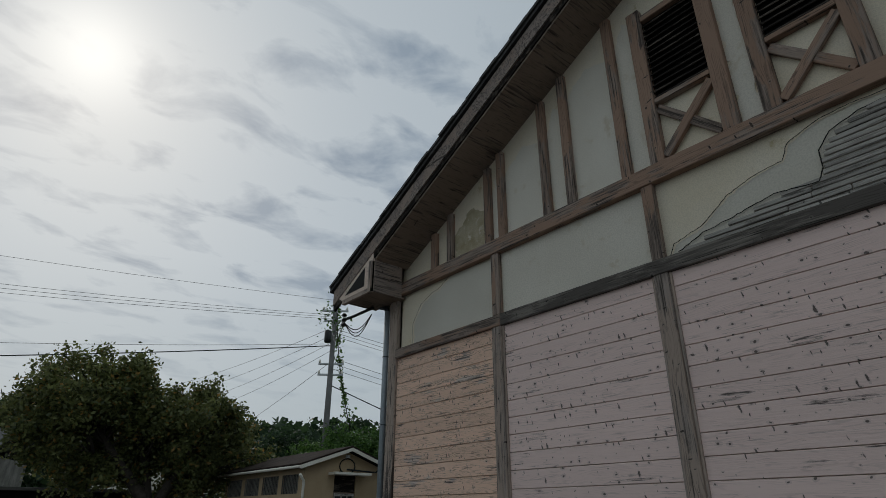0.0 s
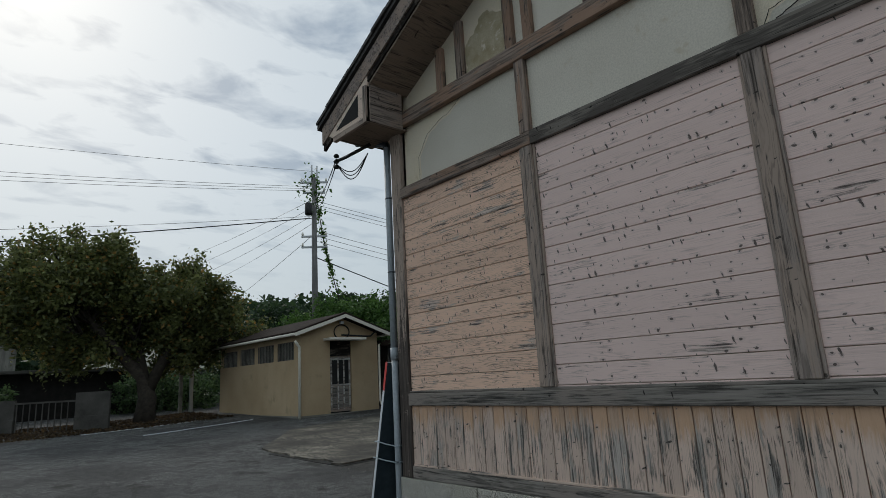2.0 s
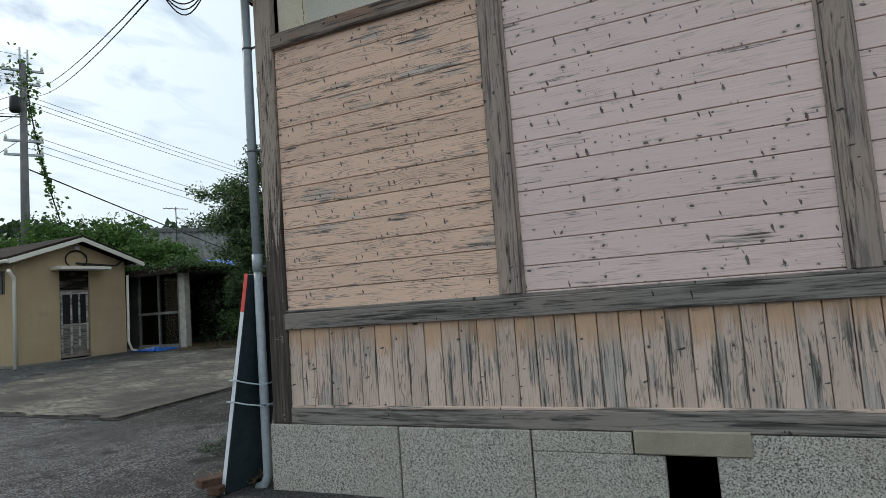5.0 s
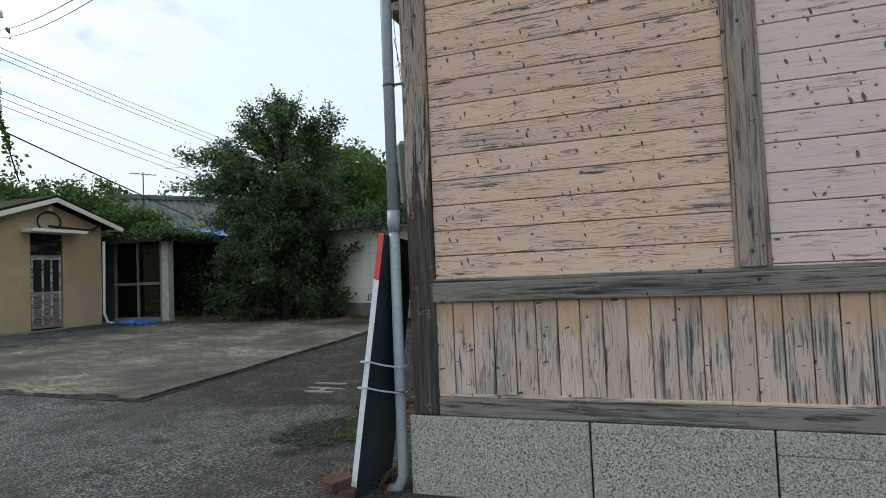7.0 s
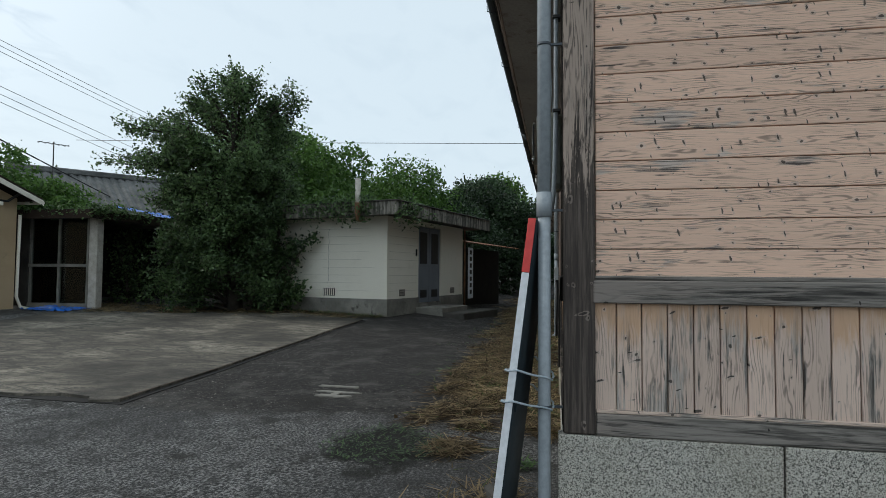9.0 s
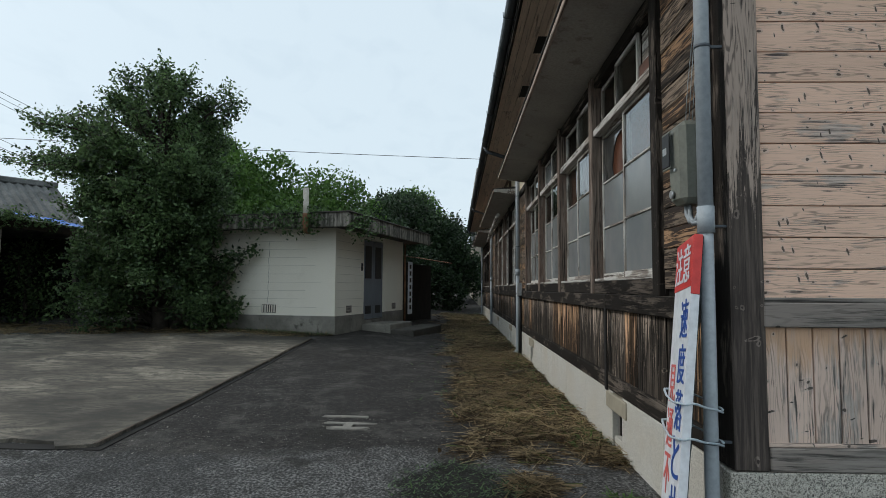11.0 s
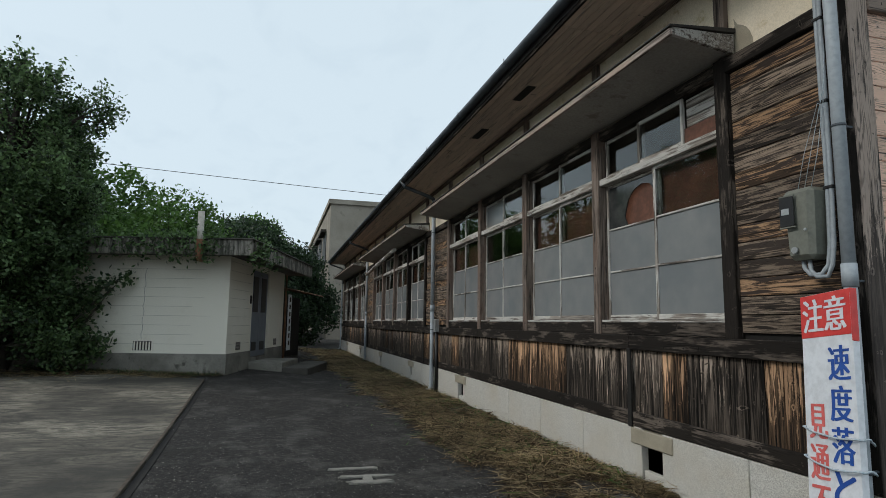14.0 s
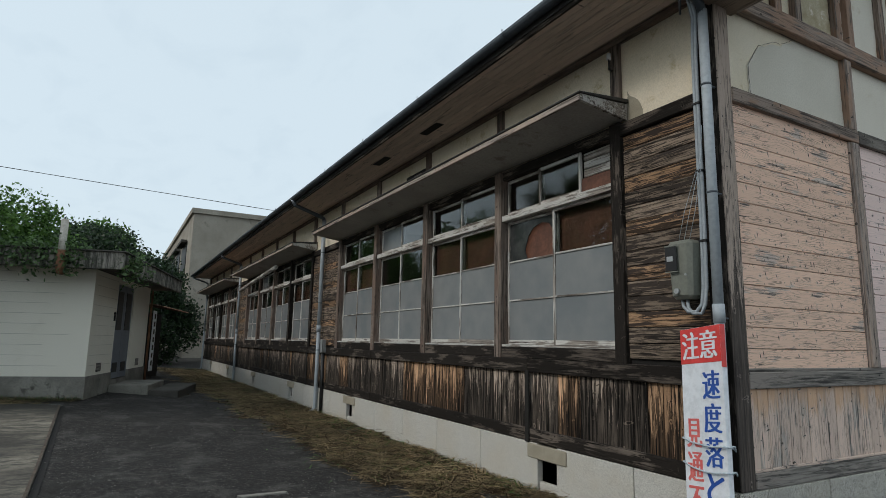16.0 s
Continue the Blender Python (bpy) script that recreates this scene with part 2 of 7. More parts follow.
def mottled(name, a, b, scale=3.0, rough=0.8, fine=60, depth=0.001, spots=None, metal=0.0, spec=0.4):
    m = Nodes(name)
    n1 = m.noise(m.co, scale, 5, 0.6)
    n2 = m.noise(m.co, fine, 3, 0.6)
    col = m.mix(m.ramp(n1, [(0.35, 0.0), (0.65, 1.0)]), a, b)
    col = m.mix(m.ramp(n2, [(0.35, 0.35), (0.6, 0.0)]), col, tuple(c * 0.6 for c in a))
    if spots:
        s = m.noise(m.co, scale * 2.3, 6, 0.7)
        col = m.mix(m.ramp(s, [(0.58, 0.0), (0.66, 1.0)]), col, spots)
    return m.done(col, rough, n2, depth, metal, spec)


def foliage(name, dark, light, third=None, shine=0.45):
    m = Nodes(name)
    geo = m.n.new("ShaderNodeNewGeometry").outputs["Random Per Island"]
    stops = [(0.0, dark), (0.75, light)] + ([(0.93, light), (0.95, third)] if third else [])
    col = m.ramp(geo, stops)
    big = m.noise(m.co, 0.5, 3)
    col = m.mix(m.ramp(big, [(0.35, 0.5), (0.65, 0.0)]), col, dark)
    m.bsdf.inputs["Subsurface Weight"].default_value = 0.0
    mat = m.done(col, shine, spec=0.3)
    tr = m.n.new("ShaderNodeBsdfTranslucent")
    m.l.new(col, tr.inputs["Color"])
    ms = m.n.new("ShaderNodeMixShader")
    ms.inputs[0].default_value = 0.42
    m.l.new(m.bsdf.outputs[0], ms.inputs[1])
    m.l.new(tr.outputs[0], ms.inputs[2])
    m.l.new(ms.outputs[0], m.n["Material Output"].inputs[0])
    return mat


PINK = wood("pale_pink_painted_board", (0.83, 0.635, 0.575), (0.64, 0.52, 0.46), (0.12, 0.095, 0.085), 0.05, 0.7, 0.04, None, 0.0, 0.22, 1.2)
TAN = wood("tan_weathered_board", (0.83, 0.565, 0.425), (0.60, 0.49, 0.42), (0.10, 0.08, 0.07), 0.22, 0.6, 0.07, None, 0.0, 0.75, 1.45, 0.5)
SKIRT = wood("skirting_board_wood", (0.68, 0.52, 0.43), (0.46, 0.405, 0.36), (0.085, 0.075, 0.068), 0.40, 0.3, 0.10, (0.55, 0.345, 0.215), 0.0, 0.7, 1.3, 0.6)
RAIL = wood("grey_rail_wood", (0.29, 0.25, 0.22), (0.25, 0.225, 0.20), (0.05, 0.046, 0.042), 0.7, 0.2, 0.10)
LATH = wood("pale_grey_lath", (0.42, 0.39, 0.35), (0.40, 0.37, 0.33), (0.10, 0.09, 0.08), 0.6, 0.1, 0.2)
BEAM = wood("brown_beam_wood", (0.33, 0.215, 0.155), (0.29, 0.225, 0.185), (0.065, 0.052, 0.045), 0.5, 0.2, 0.12)
POST = wood("weathered_post_wood", (0.40, 0.31, 0.255), (0.33, 0.27, 0.235), (0.07, 0.058, 0.05), 0.6, 0.4, 0.12)
CORNER = wood("weathered_corner_post_wood", (0.40, 0.315, 0.26), (0.36, 0.295, 0.25), (0.06, 0.05, 0.045), 0.45, 0.3, 0.1, None, -0.35, 0.85, 1.2, 0.7)
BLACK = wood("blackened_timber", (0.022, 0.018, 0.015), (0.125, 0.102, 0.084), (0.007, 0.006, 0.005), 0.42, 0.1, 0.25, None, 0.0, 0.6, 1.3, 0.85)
CHAR = wood("flaking_dark_board", (0.06, 0.047, 0.039), (0.235, 0.18, 0.135), (0.012, 0.010, 0.009), 0.66, 0.1, 0.28, None, 0.0, 0.5, 2.0, 0.9)
BURNT = wood("flaking_orange_board", (0.05, 0.037, 0.03), (0.33, 0.205, 0.12), (0.012, 0.010, 0.009), 0.62, 0.1, 0.28, None, 0.0, 0.5, 2.0, 0.9)
CHAR_UP = wood("upright_blackened_board", (0.20, 0.155, 0.125), (0.38, 0.305, 0.245), (0.009, 0.008, 0.007), 0.7, 0.1, 0.3, None, 0.24, 0.6, 1.0, 0.85)
BURNT_UP = wood("upright_orange_blackened_board", (0.28, 0.17, 0.10), (0.54, 0.335, 0.20), (0.009, 0.008, 0.007), 0.7, 0.1, 0.3, None, 0.12, 0.6, 1.0, 0.8)
FRAME_W = wood("peeling_white_sash_wood", (0.56, 0.54, 0.50), (0.30, 0.265, 0.23), (0.09, 0.075, 0.065), 0.5, 0.0, 0.08)
POST_N = wood("brown_window_post_wood", (0.175, 0.125, 0.10), (0.22, 0.175, 0.145), (0.03, 0.024, 0.021), 0.6, 0.2, 0.15)
SOFFIT = wood("brown_soffit_board", (0.70, 0.56, 0.46), (0.68, 0.56, 0.46), (0.28, 0.22, 0.18), 0.3, 0.05, 0.12, None, 0.0, 0.3)
CANOPY = mottled("grey_painted_canopy_board", (0.34, 0.315, 0.285), (0.42, 0.39, 0.35), 1.4, 0.8, 40, 0.0006, (0.24, 0.21, 0.18))
SOIL = mottled("brown_littered_soil", (0.022, 0.018, 0.013), (0.085, 0.07, 0.05), 9, 0.95, 60, 0.012)
OCHRE = mottled("ochre_bare_plaster", (0.36, 0.29, 0.17), (0.55, 0.48, 0.35), 4.0, 0.9, 80, 0.0015, (0.70, 0.64, 0.54))
BEAM_D = wood("dark_weathered_beam_wood", (0.115, 0.10, 0.088), (0.21, 0.185, 0.16), (0.028, 0.025, 0.022), 0.55, 0.2, 0.1)
# boards under the rake: their shade is put into a darker brown
RAKE = wood("shade_darkened_rake_board", (0.27, 0.205, 0.16), (0.25, 0.195, 0.155), (0.07, 0.055, 0.045), 0.4, 0.05, 0.12)
PLASTER = mottled("cream_plaster", (0.73, 0.63, 0.47), (0.79, 0.70, 0.56), 1.6, 0.9, 90, 0.0012, (0.54, 0.44, 0.27))
PATCHED = mottled("grey_green_plaster_coat", (0.60, 0.55, 0.46), (0.67, 0.62, 0.53), 1.2, 0.9, 70, 0.0008)
PALE = mottled("pale_plaster_coat", (0.68, 0.62, 0.52), (0.75, 0.69, 0.59), 1.2, 0.9, 70, 0.0008, (0.58, 0.50, 0.38))
RENDER_C = mottled("cream_wall_render", (0.48, 0.35, 0.21), (0.57, 0.43, 0.27), 0.7, 0.9, 120, 0.001, (0.40, 0.31, 0.19))
WHITE_W = mottled("offwhite_block_paint", (0.83, 0.785, 0.67), (0.87, 0.825, 0.72), 0.8, 0.85, 60, 0.001, (0.74, 0.695, 0.59))
CONC = mottled("stained_concrete", (0.16, 0.15, 0.13), (0.30, 0.285, 0.25), 1.6, 0.92, 40, 0.002, (0.10, 0.095, 0.08))
CONC_B = mottled("beige_weathered_concrete", (0.27, 0.24, 0.195), (0.40, 0.36, 0.30), 0.5, 0.92, 30, 0.002, (0.20, 0.175, 0.14))
CONC_D = mottled("dark_concrete", (0.05, 0.046, 0.04), (0.105, 0.098, 0.086), 1.2, 0.92, 40, 0.002)
# concrete edge of the flat roof, run with black streaks
m_ = Nodes("streaked_roof_edge_concrete")
s1_ = m_.noise(m_.scaled(m_.co, (9, 9, 0.8)), 1.0, 5, 0.7)
s2_ = m_.noise(m_.co, 5, 6, 0.7)
c_ = m_.mix(m_.ramp(s1_, [(0.42, 1.0), (0.56, 0.0)]), (0.27, 0.25, 0.215), (0.045, 0.043, 0.036))
c_ = m_.mix(m_.ramp(s2_, [(0.50, 0.0), (0.60, 0.8)]), c_, (0.04, 0.045, 0.03))
FASCIA = m_.done(c_, 0.92, s2_, 0.006)
STONE_CAP = mottled("yellowed_stone", (0.30, 0.265, 0.20), (0.37, 0.33, 0.25), 8, 0.85, 160, 0.001)
CRACK = mottled("dark_plaster_crack", (0.02, 0.018, 0.015), (0.04, 0.036, 0.03), 3, 0.95)
FAINT = mottled("faint_block_joint", (0.42, 0.39, 0.33), (0.55, 0.51, 0.43), 5, 0.9)
LIP = mottled("rusty_joint_edge", (0.055, 0.042, 0.032), (0.13, 0.095, 0.07), 7, 0.95, 60, 0.004)
PIPE_OLD = mottled("weathered_cement_pipe", (0.42, 0.38, 0.32), (0.60, 0.57, 0.51), 6, 0.9, 50, 0.001)
# near black: paints the darkness of gaps, hollows and interiors
DARK = mottled("near_black_fill", (0.010, 0.009, 0.008), (0.022, 0.019, 0.016), 3, 0.9)
BROWN_PLY = mottled("red_brown_plywood", (0.10, 0.042, 0.026), (0.20, 0.085, 0.05), 4, 0.6, 30)
BROWN_ROOF = mottled("dark_brown_roofing", (0.026, 0.018, 0.014), (0.05, 0.036, 0.029), 2, 0.9, 30, 0.002, None, 0.0, 0.1)
ROOM = mottled("dim_room_plaster", (0.20, 0.17, 0.14), (0.26, 0.225, 0.19), 1.5, 0.9)
PIPE = mottled("grey_vinyl_pipe", (0.34, 0.375, 0.40), (0.39, 0.425, 0.45), 2.0, 0.42, 30, 0.0004)
GUTTER = mottled("dark_blue_grey_gutter", (0.055, 0.065, 0.075), (0.10, 0.115, 0.13), 3, 0.4, 30, 0.0004)
TIN = mottled("dark_roofing", (0.028, 0.026, 0.025), (0.06, 0.055, 0.05), 3, 0.7, 30, 0.002)
TILE = mottled("grey_roof_tile", (0.10, 0.102, 0.10), (0.21, 0.21, 0.205), 1.2, 0.9, 20, 0.002, None, 0.0, 0.1)
BRICK = mottled("old_dark_brick", (0.075, 0.038, 0.027), (0.13, 0.07, 0.05), 8, 0.9, 60, 0.002)
RUST = mottled("rusty_steel", (0.14, 0.06, 0.03), (0.26, 0.13, 0.07), 5, 0.8, 50, 0.001)
BLUE_T = mottled("blue_tarpaulin", (0.015, 0.12, 0.52), (0.03, 0.20, 0.70), 6, 0.4, 20, 0.004)
WHITE_P = mottled("white_sign_paint", (0.68, 0.70, 0.73), (0.74, 0.76, 0.79), 2, 0.4, 20, 0.0002)
RED_P = mottled("red_sign_paint", (0.62, 0.045, 0.04), (0.70, 0.07, 0.06), 2, 0.4, 20, 0.0002)
PINKRED = mottled("faded_red_letter_paint", (0.66, 0.12, 0.11), (0.72, 0.18, 0.16), 2, 0.45, 20, 0.0002)
BLUE_P = mottled("blue_letter_paint", (0.02, 0.07, 0.32), (0.03, 0.10, 0.38), 2, 0.45, 20, 0.0002)
SIGN_BACK = mottled("dark_slate_sign_back", (0.022, 0.033, 0.040), (0.036, 0.049, 0.057), 2, 0.7, 20, 0.0003, None, 0.0, 0.12)
METER_C = mottled("grey_green_meter_case", (0.17, 0.175, 0.145), (0.20, 0.205, 0.17), 4, 0.5, 40, 0.0004)
DOOR_G = mottled("grey_blue_steel_door", (0.15, 0.17, 0.20), (0.19, 0.21, 0.24), 2, 0.5, 40, 0.0005)
CABLE = mottled("black_cable", (0.012, 0.012, 0.012), (0.02, 0.02, 0.02), 4, 0.5)
POLE_C = mottled("grey_concrete_pole", (0.15, 0.145, 0.14), (0.22, 0.215, 0.205), 2, 0.8, 40)
ROPE = mottled("white_blue_rope", (0.55, 0.58, 0.60), (0.30, 0.40, 0.46), 60, 0.8, 100)
BARK = mottled("dark_bark", (0.035, 0.028, 0.022), (0.07, 0.058, 0.045), 6, 0.95, 40, 0.01)
ALU = mottled("grey_aluminium", (0.42, 0.43, 0.43), (0.50, 0.51, 0.51), 3, 0.4, 40, 0.0003, None, 0.6)
LEAF_D = foliage("dark_evergreen_leaf", (0.016, 0.032, 0.015), (0.16, 0.255, 0.10))
# alley-end leaves: shade from overhead trees is put into a darker green
LEAF_S = foliage("shade_darkened_leaf", (0.008, 0.016, 0.008), (0.055, 0.095, 0.042))
LEAF_C = foliage("cherry_leaf", (0.06, 0.075, 0.03), (0.24, 0.26, 0.09), (0.42, 0.25, 0.07))
LEAF_K = foliage("bright_vine_leaf", (0.036, 0.082, 0.018), (0.13, 0.24, 0.057))
LEAF_F = foliage("far_wood_leaf", (0.018, 0.036, 0.018), (0.055, 0.095, 0.038))
STRAW = foliage("dry_straw", (0.035, 0.026, 0.015), (0.58, 0.44, 0.25), (0.13, 0.17, 0.05), 0.8)
LITTER = foliage("fallen_leaf", (0.03, 0.02, 0.012), (0.11, 0.075, 0.042), (0.20, 0.12, 0.05), 0.8)

# granite-faced block: light grains between darker ones
m_ = Nodes("pecked_granite_facing")
v_ = m_.shifted()
g1 = m_.noise(m_.co, 120, 2, 0.5, 1.2)
g2 = m_.noise(v_, 2.2, 4)
c_ = m_.ramp(g1, [(0.41, (0.075, 0.072, 0.064)), (0.47, (0.40, 0.375, 0.325)), (0.60, (0.62, 0.585, 0.515))])
c_ = m_.mix(m_.ramp(g2, [(0.40, 0.0), (0.72, 0.30)]), c_, (0.36, 0.32, 0.24))
GRANITE = m_.done(c_, 0.85, g1, 0.004)
m_ = Nodes("pale_granite_facing")
g1 = m_.noise(m_.co, 150, 2, 0.5, 1.0)
g2 = m_.noise(m_.shifted(), 1.6, 5, 0.65)
c_ = m_.ramp(g1, [(0.38, (0.31, 0.30, 0.27)), (0.50, (0.53, 0.51, 0.46)), (0.62, (0.66, 0.635, 0.58))])
c_ = m_.mix(m_.ramp(g2, [(0.45, 0.0), (0.72, 0.45)]), c_, (0.46, 0.40, 0.30))
GRANITE_P = m_.done(c_, 0.85, g1, 0.003)

# frosted and clear panes
m_ = Nodes("frosted_pane")
f_ = m_.noise(m_.shifted(), 2.4, 4)
c_ = m_.mix(m_.ramp(f_, [(0.35, 0.0), (0.7, 1.0)]), (0.19, 0.205, 0.21), (0.25, 0.255, 0.25))
FROST = m_.done(c_, 0.22, m_.noise(m_.co, 300, 2), 0.0003, spec=0.5)
m_ = Nodes("clear_pane")
m_.n.remove(m_.bsdf)
tr_ = m_.n.new("ShaderNodeBsdfTransparent")
tr_.inputs[0].default_value = (0.75, 0.78, 0.77, 1)
gl_ = m_.n.new("ShaderNodeBsdfGlossy")
gl_.inputs["Roughness"].default_value = 0.02
fr_ = m_.n.new("ShaderNodeLayerWeight")
fr_.inputs[0].default_value = 0.5
mx_ = m_.n.new("ShaderNodeMixShader")
m_.l.new(m_.math("ADD", m_.math("MULTIPLY", m_.math("POWER", fr_.outputs[1], 3.0), 0.55), 0.04, True), mx_.inputs[0])
m_.l.new(tr_.outputs[0], mx_.inputs[1])
m_.l.new(gl_.outputs[0], mx_.inputs[2])
m_.l.new(mx_.outputs[0], m_.n["Material Output"].inputs[0])
CLEAR = m_.mat

# glass of the broken window: its dark reflection is an opaque grey colour
m_ = Nodes("painted_reflection_pane")
d_ = m_.noise(m_.co, 6.0, 5, 0.6)
c_ = m_.mix(m_.ramp(d_, [(0.4, 0.0), (0.7, 1.0)]), (0.035, 0.038, 0.038), (0.07, 0.072, 0.07))
GREY_PANE = m_.done(c_, 0.08, spec=0.6)

# asphalt: grey worn stone near, darker mossy strip along the school
m_ = Nodes("worn_asphalt")
xyz = m_.n.new("ShaderNodeSeparateXYZ")
m_.l.new(m_.co, xyz.inputs[0])
grit = m_.noise(m_.co, 48, 3, 0.65)
chips = m_.cells(m_.co, 42)
coarse = m_.noise(m_.co, 21, 6, 0.80)
patch = m_.noise(m_.co, 0.55, 5, 0.6)
wet = m_.noise(m_.co, 1.7, 6, 0.65)
c_ = m_.ramp(m_.noise(m_.co, 42, 5, 0.8), [(0.42, (0.018, 0.018, 0.018)), (0.50, (0.072, 0.071, 0.069)), (0.57, (0.27, 0.265, 0.255))])
moss = m_.ramp(coarse, [(0.42, (0.012, 0.0105, 0.0095)), (0.56, (0.040, 0.035, 0.031)), (0.66, (0.13, 0.115, 0.10))])
moss = m_.mix(m_.ramp(m_.cells(m_.co, 23), [(0.10, 0.95), (0.15, 0.0)]), moss, (0.34, 0.33, 0.31))
moss = m_.mix(m_.ramp(wet, [(0.51, 0.0), (0.62, 0.6)]), moss, (0.10, 0.094, 0.084))
edge = m_.math("ADD", xyz.outputs[0], m_.math("MULTIPLY", m_.math("SUBTRACT", wet, 0.5), 1.6))
strip = m_.math("MULTIPLY", m_.math("MULTIPLY", m_.math("SUBTRACT", edge, 5.8), 3.0, True), m_.math("LESS_THAN", xyz.outputs[1], 10.7))
c_ = m_.mix(m_.ramp(patch, [(0.42, 0.62), (0.52, 0.0)]), c_, (0.034, 0.033, 0.032))
c_ = m_.mix(strip, c_, moss)
damp = m_.noise(m_.scaled(m_.co, (1, 1, 1)), 1.1, 6, 0.65)
c_ = m_.mix(m_.ramp(damp, [(0.58, 0.0), (0.63, 0.75)]), c_, (0.020, 0.018, 0.014))
# the damp mossy stain by the corner
px_ = m_.math("DIVIDE", m_.math("SUBTRACT", xyz.outputs[0], 5.25), 0.75)
py_ = m_.math("DIVIDE", m_.math("SUBTRACT", xyz.outputs[1], 7.45), 0.6)
rad_ = m_.math("ADD", m_.math("ADD", m_.math("MULTIPLY", px_, px_), m_.math("MULTIPLY", py_, py_)), m_.math("MULTIPLY", m_.math("SUBTRACT", m_.noise(m_.co, 3.2, 6, 0.7), 0.5), 4.5))
c_ = m_.mix(m_.ramp(rad_, [(0.35, 0.92), (0.85, 0.0)]), c_, (0.011, 0.011, 0.007))
mid_ = m_.noise(m_.co, 7.0, 5, 0.7)
c_ = m_.mix(m_.ramp(mid_, [(0.40, 0.55), (0.52, 0.0)]), c_, (0.022, 0.021, 0.019))
pale_ = m_.cells(m_.co, 26)
c_ = m_.mix(m_.math("MULTIPLY", m_.ramp(pale_, [(0.10, 0.7), (0.17, 0.0)]), m_.ramp(mid_, [(0.45, 0.0), (0.6, 1.0)])), c_, (0.30, 0.295, 0.28))
far = m_.math("GREATER_THAN", m_.math("ADD", xyz.outputs[1], m_.math("MULTIPLY", xyz.outputs[0], -0.1)), 34)
c_ = m_.mix(far, c_, (0.035, 0.05, 0.02))
ASPHALT = m_.done(c_, 0.88, m_.math("SUBTRACT", m_.math("MULTIPLY", m_.math("ADD", grit, coarse), 2.0), chips), 0.006, spec=0.3)

m_ = Nodes("streaked_concrete_slab")
v_ = m_.scaled(m_.co, (2.6, 0.9, 1))
st = m_.noise(v_, 1.2, 8, 0.75, 2.6)
bl = m_.noise(m_.co, 0.6, 5, 0.6)
gr = m_.noise(m_.co, 80, 2)
c_ = m_.ramp(bl, [(0.36, (0.05, 0.043, 0.034)), (0.50, (0.145, 0.125, 0.098)), (0.66, (0.34, 0.30, 0.235))])
c_ = m_.mix(m_.ramp(st, [(0.42, 0.85), (0.54, 0.0)]), c_, (0.045, 0.041, 0.034))
sp_ = m_.noise(m_.scaled(m_.co, (1.6, 0.7, 1)), 9.0, 7, 0.8)
c_ = m_.mix(m_.ramp(sp_, [(0.40, 0.6), (0.50, 0.0)]), c_, (0.035, 0.032, 0.027))
c_ = m_.mix(m_.ramp(gr, [(0.3, 0.45), (0.55, 0.0)]), c_, (0.05, 0.05, 0.045))
SLAB = m_.done(c_, 0.9, gr, 0.003)


# ---- geometry helpers ----
def mesh_of(name, bm, material):
    me = bpy.data.meshes.new(name)
    bm.normal_update()
    bm.to_mesh(me)
    bm.free()
    if material:
        me.materials.append(material)
    return me


def part(name, bm, material, parent=None, label="", m=None):
    """Links a bmesh as one mesh object, under a thing or on its own."""
    ob = new(name, mesh_of(name, bm, material))
    if parent:
        ob.parent = parent
    if m is not None:
        ob.matrix_basis = m
    if label:
        ob["label"] = label
    return ob


def thing(name, label, category, m=None, group="", kind=""):
    ob = new(name)
    ob.empty_display_size = 0.1
    if m is not None:
        ob.matrix_basis = m
    return tagged(ob, label, category, group, kind)


def box(bm, x0, x1, y0, y1, z0, z1, bevel=0.0):
    tmp = bmesh.new()
    bmesh.ops.create_cube(tmp, size=1.0)
    for v in tmp.verts:
        v.co = Vector(((x0 + x1) / 2 + v.co.x * (x1 - x0), (y0 + y1) / 2 + v.co.y * (y1 - y0), (z0 + z1) / 2 + v.co.z * (z1 - z0)))
    if bevel:
        bmesh.ops.bevel(tmp, geom=list(tmp.edges), offset=bevel, segments=1, affect="EDGES")
    me = bpy.data.meshes.new("tmp")
    tmp.to_mesh(me)
    tmp.free()
    bm.from_mesh(me)
    bpy.data.meshes.remove(me)
    return bm


def boxed(x0, x1, y0, y1, z0, z1, bevel=0.0):
    return box(bmesh.new(), x0, x1, y0, y1, z0, z1, bevel)


def tube(bm, points, radii, sides=8, cap=True):
    """A round bar along the points, with a radius at each."""
    rings = []
    pts = [Vector(p) for p in points]
    up = Vector((0.31, 0.17, 0.93))
    for i, p in enumerate(pts):
        d = (pts[min(i + 1, len(pts) - 1)] - pts[max(i - 1, 0)]).normalized()
        a = d.cross(up)
        if a.length < 0.1:
            a = d.cross(Vector((1, 0, 0)))
        a.normalize()
        b = d.cross(a)
        r = radii[i] if isinstance(radii, (list, tuple)) else radii
        rings.append([bm.verts.new(p + a * (r * math.cos(2 * math.pi * k / sides)) + b * (r * math.sin(2 * math.pi * k / sides))) for k in range(sides)])
    for r0, r1 in zip(rings, rings[1:]):
        for k in range(sides):
            f = bm.faces.new((r0[k], r0[(k + 1) % sides], r1[(k + 1) % sides], r1[k]))
            f.smooth = True
    if cap:
        bm.faces.new(rings[0][::-1])
        bm.faces.new(rings[-1])
    return bm


